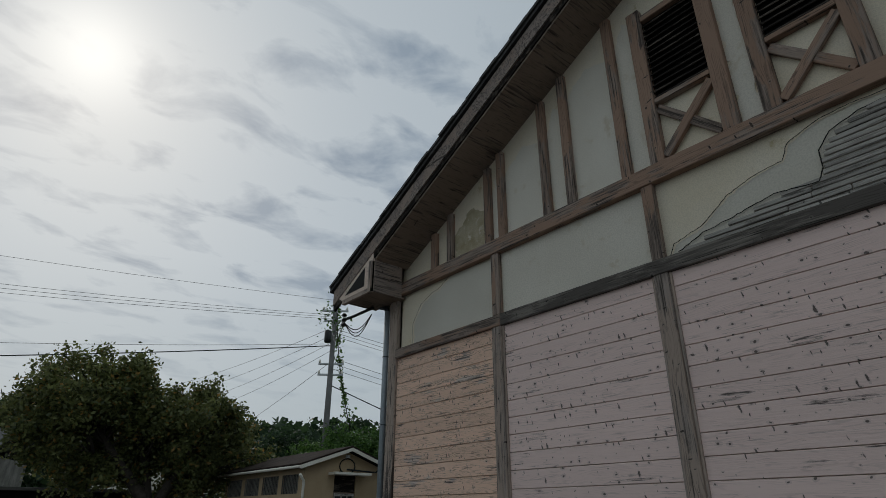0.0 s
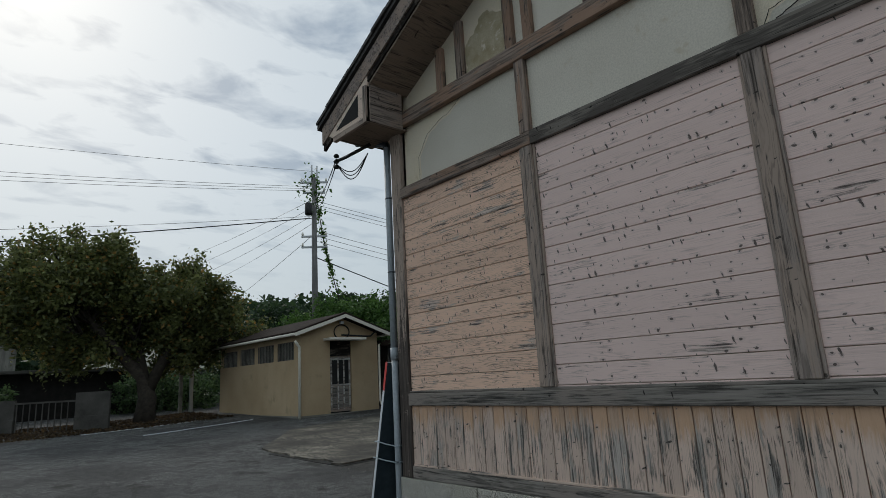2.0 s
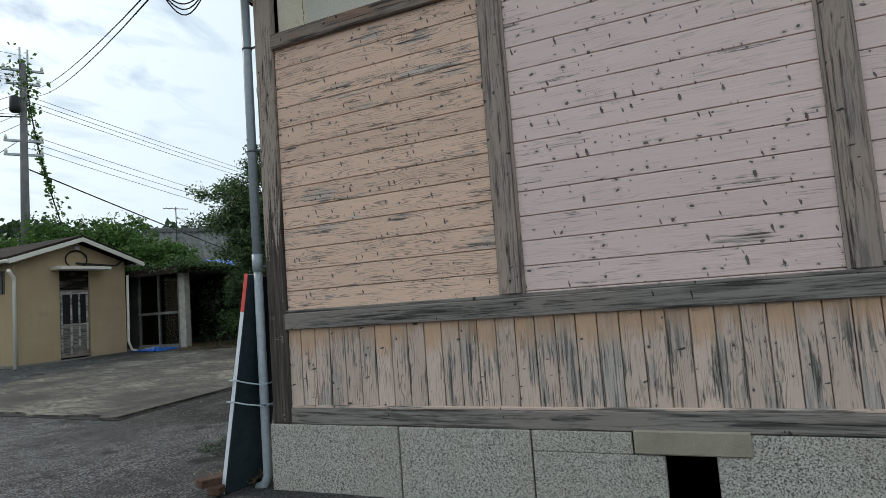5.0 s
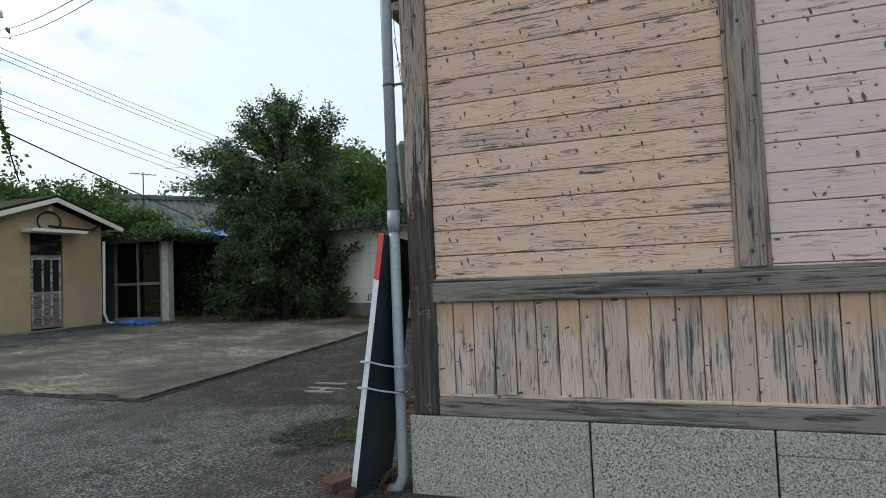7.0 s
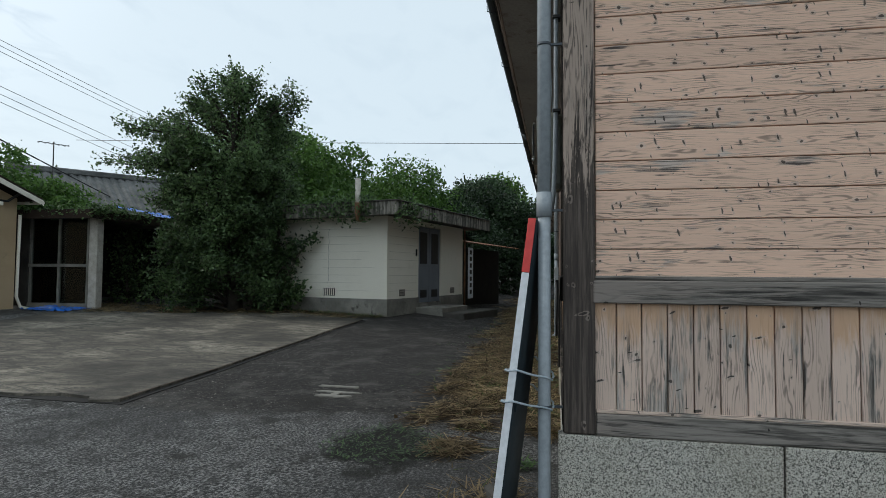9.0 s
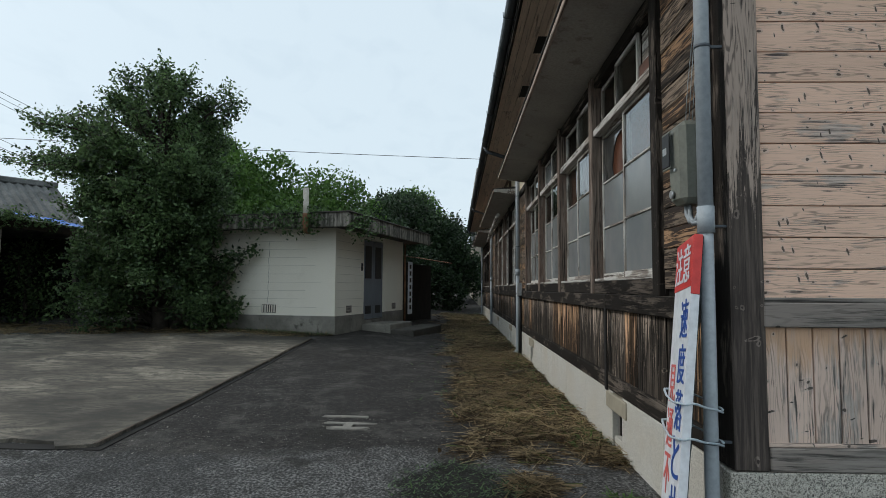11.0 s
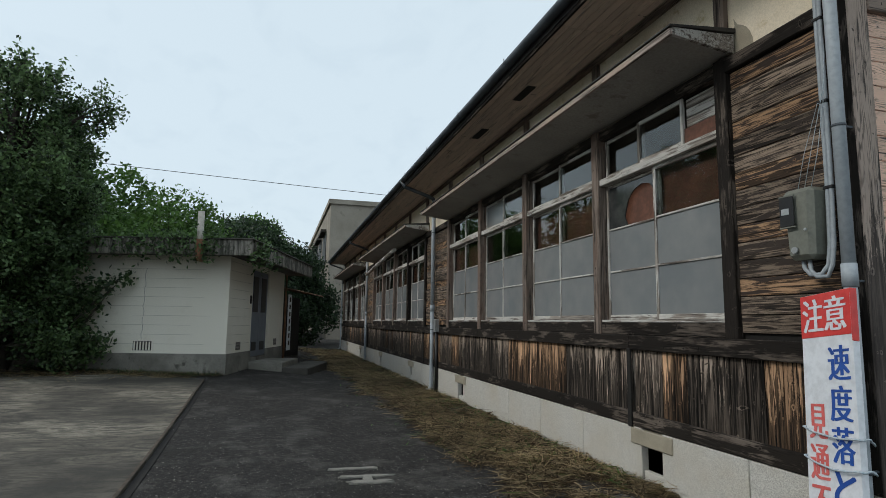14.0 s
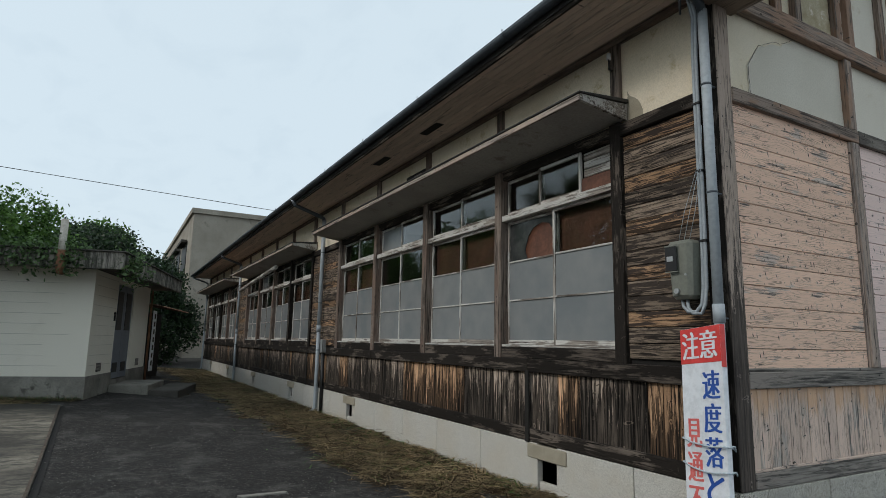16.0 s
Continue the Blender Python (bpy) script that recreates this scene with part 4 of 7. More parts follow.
for v in vents:
    stick("vent_lintel", STONE_CAP, footing_n, LONG, su(v - 0.30), su(v + 0.30), 0.255, 0.395, -0.05, 0.065, 0.008, False)
    stick("vent_sill", GRANITE_P, footing_n, LONG, su(v - 0.144), su(v + 0.144), -0.4, 0.035, -0.05, 0.03, 0.006, False)

# ---- the room behind the windows ----
tagged(part("floor", boxed(GX + 0.2, END_X, BACK_Y, SY - 0.18, 0.55, 0.6), SOFFIT), "dim wooden classroom floor", "floor", kind="structure")
tagged(part("ceiling", boxed(GX + 0.2, END_X, BACK_Y, SY - 0.18, 3.9, 3.95), ROOM), "dim plaster classroom ceiling", "ceiling", kind="structure")
tagged(part("wall_south", boxed(GX + 0.2, END_X, BACK_Y - 0.15, BACK_Y, -0.4, 5.0), ROOM), "plain back wall of the school", "wall", kind="structure")
tagged(part("wall_corridor", boxed(GX + 0.2, END_X, 2.4, 2.5, 0.6, 3.9), ROOM), "dim plaster wall inside the school", "wall", kind="structure")
tagged(part("wall_east", boxed(END_X - 0.02, END_X + 0.14, BACK_Y, SY - 0.01, -0.4, 4.6), PLASTER), "plain far end wall of the school", "wall", kind="structure")
for x in (13.6, 23.2):
    tagged(part("wall_partition", boxed(x - 0.06, x + 0.06, 2.5, SY - 0.18, 0.6, 3.9), ROOM), "dim plaster partition between classrooms", "wall", kind="structure")


# ---- windows: two sliding lower sashes and two transom lights a bay ----
def sash(parent, u0, u1, z0, z1, d, rows, kinds, cols=1):
    """A white sash: stiles, rails, glazing bars and panes. kinds: one letter a row from the bottom, f frosted, c clear, o open."""
    fr = part("sash", bmesh.new(), FRAME_W, parent, "peeling white sash")
    t, s = 0.016, 0.032
    fm = LONG

    def bar(a, b, c, e, nm):
        o = stick(nm, FRAME_W, parent, fm, a, b, c, e, d - t, d + t, 0.003)
        return o
    lo, hi = min(u0, u1), max(u0, u1)
    bpy.data.objects.remove(fr)
    bar(lo, lo + s, z0, z1, "stile")
    bar(hi - s, hi, z0, z1, "stile")
    bar(lo + s, hi - s, z0, z0 + 0.05, "sash_rail")
    bar(lo + s, hi - s, z1 - 0.035, z1, "sash_rail")
    zz = [z0 + 0.05 + (z1 - 0.035 - z0 - 0.05) * k / rows for k in range(rows + 1)]
    for k in range(1, rows):
        bar(lo + s, hi - s, zz[k] - 0.009, zz[k] + 0.009, "glazing_bar")
    for k in range(rows):
        if kinds[k] == "o":
            continue
        p = stick("pane", FROST if kinds[k] == "f" else CLEAR, parent, fm, lo + s - 0.006, hi - s + 0.006, zz[k], zz[k + 1], d - 0.002, d + 0.002, 0.0005, False)
        p.visible_shadow = kinds[k] == "f"


wnum = 0
for x0, n in groups:
    for i in range(n):
        wnum += 1
        xa, xb = x0 + i * bay + 0.065, x0 + (i + 1) * bay - 0.065
        xm = (xa + xb) / 2
        win = tagged(new("window_%d" % wnum), "peeling white wooden sash window with frosted lower panes", "window", "windows of the long wall", kind="structure")
        stick("window_sill", BLACK, win, LONG, su(xa), su(xb), 1.255, 1.375, -0.1, 0.035, 0.006)
        stick("sill_lip", FRAME_W, win, LONG, su(xa), su(xb), 1.376, 1.40, -0.1, 0.03, 0.004)
        stick("transom", FRAME_W, win, LONG, su(xa), su(xb), 2.835, 2.905, -0.08, 0.03, 0.005)
        stick("head", BLACK, win, LONG, su(xa), su(xb), 3.34, 3.45, -0.1, 0.02, 0.006)
        first = wnum == 1
        sash(win, su(xa), su(xm + 0.02), 1.402, 2.833, -0.03, 3, "ffc")
        sash(win, su(xm - 0.02), su(xb), 1.402, 2.833, -0.07, 3, "ffo" if first else "ffc")
        if first:
            # the broken pane: an arched hole with a jagged rim
            a, b, z0, z1 = su(xb) + 0.032, su(xm - 0.02) - 0.032, 2.35, 2.80
            hole = [(b - 0.03, z0), (b - 0.06, z0 + 0.07), (b - 0.28, z0 + 0.09), (b - 0.52, z0 + 0.02), (b - 0.56, z0 + 0.10), (b - 0.50, z0 + 0.26), (b - 0.40, z0 + 0.35), (b - 0.26, z0 + 0.39), (b - 0.13, z0 + 0.36), (b - 0.05, z0 + 0.28), (b - 0.012, z0 + 0.13), (b - 0.01, z0)]
            ragged_plate("broken_pane", [(a, z0), (b - 0.58, z0)] + hole[3:11] + [(b, z0 + 0.12), (b, z1), (a, z1)], -0.07, GREY_PANE, win, "broken pane with its dark reflection put into the colour", 8, LONG, 0.006).visible_shadow = False
        top0 = xa + (0.46 if first else 0.0)
        tm = (top0 + xb) / 2
        sash(win, su(top0), su(tm + 0.015), 2.907, 3.338, -0.03, 1, "c")
        sash(win, su(tm - 0.015), su(xb), 2.907, 3.338, -0.07, 1, "f" if wnum in (3, 7, 10) else "c")
        if first:
            stick("blocking_board", BROWN_PLY, win, LONG, su(xa), su(top0), 2.907, 3.06, -0.06, -0.03, 0.003, False)
            for k in range(3):
                stick("louvre_slat", FRAME_W, win, LONG, su(xa), su(top0 - 0.01), 3.075 + k * 0.085, 3.15 + k * 0.085, -0.075, -0.05, 0.004, False)
        # boards and blinds standing behind the upper clear panes
        if i in (0, 1, 3):
            stick("backing_board", BROWN_PLY, win, LONG, su(xa + 0.02), su(xb - 0.05), 2.2, 2.82, -0.125, -0.11, 0.002, False)

# ---- roof ----
bm = bmesh.new()
for y0, y1 in ((EAVE_Y, RIDGE_Y), (2 * RIDGE_Y - EAVE_Y, RIDGE_Y)):
    prism(bm, [(RAKE_X - 0.03, y0, roof_z(y0)), (END_X + 0.5, y0, roof_z(y0)), (END_X + 0.5, y1, roof_z(y1)), (RAKE_X - 0.03, y1, roof_z(y1))], (0, 0, -0.07))
roof = tagged(part("roof", bm, TIN), "dark sheeted school roof with timber bargeboards", "roof", kind="structure")
# battens at the rake: ragged edge of the roofing
k = 0
y = EAVE_Y
while y > RIDGE_Y:
    bm = boxed(-0.05, 0.06, -0.15, 0.15, -0.03, 0.012, 0.004)
    part("rake_sheet", bm, TIN, roof, m=Matrix.Translation((RAKE_X + random.uniform(-0.012, 0.008), y - 0.13, roof_z(y - 0.13) + 0.012)) @ pose(0, 0, 0, -math.degrees(math.atan(SLOPE)) + random.uniform(0.2, 1.0), 0, 0))
    y -= 0.24
# bargeboards: outer grey board and inner board
for sgn in (1, -1):
    ye = RIDGE_Y + sgn * (EAVE_Y - 0.06 - RIDGE_Y)
    for nm, mat, x, z0, z1 in (("bargeboard", POST, RAKE_X + 0.0, -0.09, -0.30), ("barge_lip", BLACK, RAKE_X + 0.02, -0.30, -0.37)):
        bm = bmesh.new()
        prism(bm, [(x, ye, roof_z(ye) + z0), (x, RIDGE_Y, roof_z(RIDGE_Y) + z0), (x, RIDGE_Y, roof_z(RIDGE_Y) + z1), (x, ye, roof_z(ye) + z1)], (0.035, 0, 0))
        part(nm, bm, mat, roof)
    # boarded soffit under the rake
    ya = RIDGE_Y + sgn * (5.84 - RIDGE_Y)
    bm = bmesh.new()
    prism(bm, [(RAKE_X + 0.035, ya, roof_z(ya) - 0.40), (GX + 0.02, ya, roof_z(ya) - 0.40), (GX + 0.02, RIDGE_Y, roof_z(RIDGE_Y) - 0.40), (RAKE_X + 0.035, RIDGE_Y, roof_z(RIDGE_Y) - 0.40)], (0, 0, 0.025))
    part("rake_soffit", bm, RAKE, roof)
# boxed eave return at the corner
bm = bmesh.new()
prism(bm, [(RAKE_X + 0.01, 5.84, 4.10), (RAKE_X + 0.01, 6.52, 4.12), (RAKE_X + 0.01, 6.76, 4.27), (RAKE_X + 0.01, 6.70, roof_z(6.7) - 0.12), (RAKE_X + 0.01, 5.84, roof_z(5.84) - 0.12)], (0.03, 0, 0))
part("return_end", bm, SOFFIT, roof)
stick("return_strut", POST, roof, pose(RAKE_X + 0.01, SY, 0, 0, 0, -90), gu(5.90), gu(5.84), 4.08, 4.50, -0.03, 0.025)
stick("return_sill", POST, roof, pose(RAKE_X + 0.01, SY, 0, 0, 0, -90), gu(6.52), gu(5.84), 4.075, 4.14, -0.03, 0.022)
bm = bmesh.new()
prism(bm, [(RAKE_X + 0.03, 5.84, 4.09), (GX, 5.84, 4.09), (GX, 6.52, 4.11), (RAKE_X + 0.03, 6.52, 4.11)], (0, 0, 0.02))
part("return_bottom", bm, RAKE, roof)
part("return_side", boxed(RAKE_X + 0.04, GX - 0.062, 5.83, 5.86, 4.09, 4.55), POST, roof)
# eave soffit boards along the long wall
EAVE_SOF = 4.30
nsb = 8
for k in range(nsb):
    y0 = SY + 0.04 + (6.80 - SY - 0.04) * k / nsb
    y1 = SY + 0.04 + (6.80 - SY - 0.04) * (k + 1) / nsb
    for a, b in zip(xs, xs[1:]):
        part("soffit_board", boxed((a if a > GX else GX - 0.03) + 0.003, b - 0.003, y0 + 0.003, y1 - 0.003, EAVE_SOF, EAVE_SOF + 0.02), SOFFIT, roof)
for a, b in zip(xs, xs[1:]):
    stick("fascia", BLACK, roof, pose(GX, 6.80, 0, 0, 0, 180), su(a if a > GX else RAKE_X + 0.06), su(b), 4.29, 4.395, 0.0, 0.03, 0.004)
# far-side eave closing
part("back_eave", boxed(RAKE_X + 0.06, END_X, 2 * RIDGE_Y - 6.80, BACK_Y, EAVE_SOF, EAVE_SOF + 0.02), SOFFIT, roof)


# ---- gutter and downpipes ----
def gutter_run(x0, x1):
    bm = bmesh.new()
    n = 9
    prof = [(6.89 + 0.062 * math.sin(a), 4.43 - 0.062 * math.cos(a)) for a in [math.pi * (-0.5 + i / (n - 1)) for i in range(n)]]
    prof += [(y - 0.004 * (1 if y > 6.89 else -1), z) for y, z in prof[::-1]]
    prism(bm, [(x0, y, z) for y, z in prof], (x1 - x0, 0, 0))
    return bm


gutter = thing("gutter", "dark blue-grey half-round eave gutter", "gutter", kind="")
part("trough", gutter_run(3.60, 13.7), GUTTER, gutter)
part("trough", gutter_run(13.72, 23.4), GUTTER, gutter)
part("trough", gutter_run(23.42, END_X + 0.4), GUTTER, gutter)
for k in range(16):
    x = 3.9 + k * 1.85
    bm = bmesh.new()
    tube(bm, [(x, 6.80, 4.44), (x, 6.80, 4.37), (x, 6.89, 4.36), (x, 6.96, 4.39), (x, 6.962, 4.45)], 0.006, 5)
    part("bracket", bm, GUTTER, gutter)


def downpipe(x, y, top_y, r, label, strap_z, low=-0.08):
    ob = thing("downpipe", label, "downpipe", group="downpipes")
    bm = bmesh.new()
    tube(bm, [(x, top_y, 4.38), (x, top_y - 0.06, 4.28), (x, y + 0.10, 4.10), (x, y + 0.02, 4.06), (x, y, 3.98)], r * 0.92, 12)
    part("swan_neck", bm, GUTTER, ob)
    bm = bmesh.new()
    tube(bm, [(x, y, 4.02), (x, y, 3.0), (x, y, 1.62)], r, 14)
    part("upper_pipe", bm, PIPE, ob)
    bm = bmesh.new()
    tube(bm, [(x, y, 1.64), (x, y, 0.6), (x, y, low + 0.1), (x, y + 0.03, low + 0.03), (x, y + 0.1, low)], r * 0.94, 14)
    part("lower_pipe", bm, PIPE, ob)
    bm = bmesh.new()
    tube(bm, [(x, y, 1.585), (x, y, 1.72)], r * 1.14, 14)
    part("socket", bm, PIPE, ob)
    for z in strap_z:
        bm = bmesh.new()
        tube(bm, [(x, y, z - 0.008), (x, y, z + 0.008)], r * 1.1, 12)
        box(bm, x - 0.008, x + 0.008, y - 0.10, y, z - 0.006, z + 0.006)
        part("strap", bm, GUTTER, ob)
    return ob


downpipe(4.09, 6.215, 6.89, 0.037, "grey vinyl downpipe strapped at the school corner", (3.4, 2.55, 1.62, 0.55))
downpipe(13.7, 6.17, 6.89, 0.045, "grey vinyl downpipe on the long wall", (3.3, 2.2, 1.2))
downpipe(23.4, 6.17, 6.89, 0.045, "grey vinyl downpipe on the long wall", (3.3, 2.2, 1.2))
downpipe(END_X - 0.1, 6.17, 6.89, 0.04, "grey vinyl downpipe at the far corner", (3.3, 2.2, 1.2))


# ---- awnings over the window groups ----
def awning(x0, x1):
    ob = thing("window_awning", "long timber window awning with flaking edge", "awning", group="awnings")
    bm = bmesh.new()
    prism(bm, [(x0, SY - 0.01, 3.47), (x0, 6.62, 3.545), (x0, 6.62, 3.57), (x0, SY - 0.01, 3.62)], (x1 - x0, 0, 0))
    part("canopy", bm, CANOPY, ob)
    n = 3
    for k in range(n):
        stick("edge_board", POST, ob, pose(GX, 6.62, 0, 0, 0, 180), su(x0 + (x1 - x0) * k / n), su(x0 + (x1 - x0) * (k + 1) / n), 3.53, 3.585, 0.0, 0.028, 0.004)
    bm = bmesh.new()
    prism(bm, [(x0 - 0.02, SY - 0.01, 3.625), (x0 - 0.02, 6.66, 3.592), (x0 - 0.02, 6.66, 3.604), (x0 - 0.02, SY - 0.01, 3.66)], (x1 - x0 + 0.04, 0, 0))
    part("cover_sheet", bm, TIN, ob)
    for x in (x0, x1 - 0.03):
        bm = bmesh.new()
        prism(bm, [(x - 0.004, SY, 3.46), (x - 0.004, 6.63, 3.535), (x - 0.004, 6.63, 3.592), (x - 0.004, SY, 3.61)], (0.03, 0, 0))
        part("end_board", bm, FRAME_W, ob)
    return ob


awning(5.03, 12.95)
awning(14.5, 22.4)
awning(24.0, END_X - 0.1)

# littered soil along the footing, under the cut weeds
mo = random.Random(19)
rim = [(6.0 + k * 0.85, 6.85 - 0.4 * (k == 0) + 0.35 * noise.noise(Vector((k * 0.6, 0, 1))) + mo.uniform(-0.15, 0.15) + 0.012 * k) for k in range(31)]
laid("soil_strip", [(5.6, 6.13), (31.7, 6.13)] + rim[::-1], 0.004, SOIL, "brown soil strip along the footing", 0.8, "structure", 0.04)

# gaps and worn spots of the long wall
# no board is cut: dark plates paint the shade of two soffit gaps
for x in (7.9, 9.6):
    part("soffit_gap", boxed(x, x + 0.5, 6.40, 6.52, EAVE_SOF - 0.004, EAVE_SOF - 0.001), DARK, roof, "dark plate painting the shade of a missing soffit board")
# dark plate on the solid wall paints the shade inside a hole
hole_m = stick("wall_hole", DARK, wall_long, LONG, su(9.05), su(9.75), 3.70, 4.05, -0.02, -0.012, 0.001, False)
for k in range(4):
    stick("lath", RAIL, wall_long, LONG, su(9.05 + 0.05 * k), su(9.45), 3.73 + k * 0.08, 3.765 + k * 0.08, -0.012, 0.0, 0.003, False)
ragged_plate("plaster_stain", [(su(4.85), 3.46), (su(5.03), 3.46), (su(5.03), 3.75), (su(4.95), 3.66), (su(4.88), 3.58)], -0.016, STONE_CAP, wall_long, "yellowed bare spot of plaster", 23, LONG, 0.02)
roll = thing("rolled_blind", "pale rolled blind hanging askew under the awning", "blind")
part("roll", tube(bmesh.new(), [(17.2, 6.35, 3.33), (19.8, 6.36, 3.18), (22.2, 6.36, 3.02)], 0.055, 10), FRAME_W, roll)
spout = thing("drain_pipe", "dark lower drain pipe with pale head beside the downpipe", "pipe")
part("pipe", tube(bmesh.new(), [(13.35, 6.16, 1.15), (13.35, 6.16, -0.1)], 0.035, 10), CABLE, spout)
part("head", boxed(13.29, 13.41, 6.12, 6.22, 1.15, 1.42, 0.01), ALU, spout, "pale pipe head")

# the eave return stays closed; a dark triangle paints its opening's shade
prism_b = bmesh.new()
prism(prism_b, [(RAKE_X + 0.006, 6.02, 4.20), (RAKE_X + 0.006, 6.48, 4.20), (RAKE_X + 0.006, 6.02, 4.46)], (0.004, 0, 0))
part("return_gap", prism_b, DARK, roof, "dark triangular plate painting the shade in the eave return")


# ---- meter box, conduits and sign at the corner ----
meter = thing("electricity_meter", "grey-green electricity meter box with glass front", "meter")
bm = boxed(4.265, 4.495, 6.10, 6.285, 1.77, 2.225, 0.03)
for v in bm.verts:
    if v.co.z < 1.9:
        v.co.x += 0.02 * (1 if v.co.x < 4.38 else -1)
        v.co.y -= 0.03 if v.co.y > 6.2 else 0
    if v.co.z > 2.15 and v.co.y > 6.2:
        v.co.y -= 0.02
part("case", bm, METER_C, meter)
part("glass_front", boxed(4.375, 4.480, 6.283, 6.292, 1.985, 2.175, 0.003), CABLE, meter, "dark glass front")
for z in (1.974, 2.176):
    part("glass_rim", boxed(4.368, 4.487, 6.278, 6.289, z, z + 0.010, 0.002), METER_C, meter)
part("dial_plate", boxed(4.405, 4.462, 6.2925, 6.295, 2.06, 2.10, 0.001), ALU, meter, "pale dial plate")
part("badge", tube(bmesh.new(), [(4.40, 6.262, 1.83), (4.40, 6.276, 1.83)], 0.022, 12), ALU, meter)
part("seal_screw", tube(bmesh.new(), [(4.30, 6.280, 1.95), (4.30, 6.291, 1.95)], 0.009, 8), ALU, meter)
for i, (dx, dz) in enumerate(((0.0, 0.0), (0.045, -0.015))):
    con = thing("conduit", "grey vinyl cable conduit strapped beside the meter", "conduit", group="meter conduits")
    bm = bmesh.new()
    pts = [(4.425 - dx, 6.18, 1.80), (4.415 - dx, 6.18, 1.72 + dz), (4.375 - dx, 6.18, 1.675 + dz), (4.305 - dx, 6.175, 1.675 + dz), (4.262 - dx * 0.6, 6.165, 1.73), (4.248 - dx * 0.6, 6.158, 1.86), (4.245 - dx * 0.6, 6.15, 2.3), (4.245 - dx * 0.6, 6.15, 3.3), (4.235 - dx * 0.6, 6.16, 3.7), (4.175 - dx * 0.6, 6.22, 4.0), (4.155 - dx * 0.6, 6.3, 4.145)]
    tube(bm, pts, 0.014, 8)
    part("pipe", bm, PIPE, con)
    for z in (2.2, 2.75, 3.3):
        part("clip", boxed(4.225 - dx * 0.6, 4.265 - dx * 0.6, 6.125, 6.17, z, z + 0.02, 0.003), CABLE, con)

# leaning road sign; its face looks along +y, its edge at the camera
SIGN = pose(3.885, 6.465, -0.07, 6.8, 5.0, 0) @ pose(0, 0, 0, 0, 0, -9)
sign = thing("warning_sign", "leaning white roadside warning sign with red and blue lettering", "sign", SIGN)
part("panel", boxed(0, 0.385, 0.02, 0.028, 0.0, 1.66, 0.002), WHITE_P, sign)
part("back_tray", boxed(0.004, 0.381, -0.018, 0.018, 0.004, 1.655, 0.003), SIGN_BACK, sign, "dark slate back tray")
part("edge_strip", boxed(-0.004, 0.0, -0.012, 0.029, 0.0, 1.36, 0.001), WHITE_P, sign, "pale edge strip")
part("edge_strip", boxed(-0.0045, 0.0, -0.012, 0.0295, 1.362, 1.66, 0.001), RED_P, sign, "red edge strip")
part("red_field", boxed(0.0, 0.385, 0.0285, 0.031, 1.40, 1.658, 0.001), RED_P, sign)
part("cross_bar", boxed(0.03, 0.355, -0.026, -0.019, 0.62, 0.66, 0.002), SIGN_BACK, sign)


def lettering(text, x, z, w, h, material, label, y=0.0315):
    """A character as a flat raised mesh that reads from +y."""
    cu = bpy.data.curves.new("letter", "FONT")
    cu.body = text
    cu.align_x, cu.align_y = "CENTER", "CENTER"
    cu.extrude = 0.0006
    cu.offset = 0.0
    tmp = bpy.data.objects.new("letter", cu)
    scene.collection.objects.link(tmp)
    bpy.context.view_layer.update()
    me = bpy.data.meshes.new_from_object(tmp)
    bpy.data.objects.remove(tmp)
    co = np.array([v.co[:] for v in me.vertices])
    if not len(co):
        return
    lo, hi = co.min(0), co.max(0)
    for v in me.vertices:
        v.co.x = ((v.co.x - lo[0]) / (hi[0] - lo[0]) - 0.5) * w
        v.co.y = ((v.co.y - lo[1]) / (hi[1] - lo[1]) - 0.5) * h
    bold = bmesh.new()
    for n, dx in enumerate((0.0, -0.006, 0.006)):
        bold.from_mesh(me)
        bold.verts.ensure_lookup_table()
        for v in bold.verts[n * len(me.vertices):]:
            v.co.x += dx
            v.co.z += 0.0004 * n
    bold.to_mesh(me)
    bold.free()
    me.materials.clear()
    me.materials.append(material)
    ob = new("letter", me)
    ob.parent = sign
    ob["label"] = label
    ob.matrix_basis = pose(x, y, z, 90, 0, 180)


for i, ch in enumerate("注意"):
    lettering(ch, 0.283 - i * 0.172, 1.53, 0.155, 0.20, WHITE_P, "white character %s" % ch, 0.033)
for i, ch in enumerate("速度落とせ"):
    lettering(ch, 0.105, 1.245 - i * 0.225, 0.15, 0.195, BLUE_P, "blue character %s" % ch, 0.0295)
for i, ch in enumerate("見通不"):
    lettering(ch, 0.283, 0.915 - i * 0.225, 0.135, 0.195, PINKRED, "red character %s" % ch, 0.0295)

rope = thing("rope", "white twisted rope tying the sign to the downpipe", "rope")
for z, sag in ((0.60, 0.03), (0.76, 0.02)):
    bm = bmesh.new()
    pts = []
    for k in range(37):
        a = k / 36
        xn, yn = 3.885 + 0.0875 * z, 6.465 - 0.119 * z
        path = [(4.05, 6.17, z - 0.06), (xn - 0.014, yn - 0.03, z), (xn - 0.012, yn + 0.045, z), (xn + 0.19, yn + 0.018, z - sag), (xn + 0.388, yn - 0.018, z), (xn + 0.392, yn - 0.10, z + 0.02), (4.15, 6.17, z - 0.04), (4.06, 6.165, z - 0.05)]
        s = a * (len(path) - 1)
        i = min(int(s), len(path) - 2)
        p = Vector(path[i]).lerp(Vector(path[i + 1]), s - i)
        pts.append(p + Vector((0.002 * math.sin(k * 2.1), 0.002 * math.cos(k * 2.1), 0.003 * math.sin(k * 1.3))))
    tube(bm, pts, 0.006, 6)
    part("loop", bm, ROPE, rope)

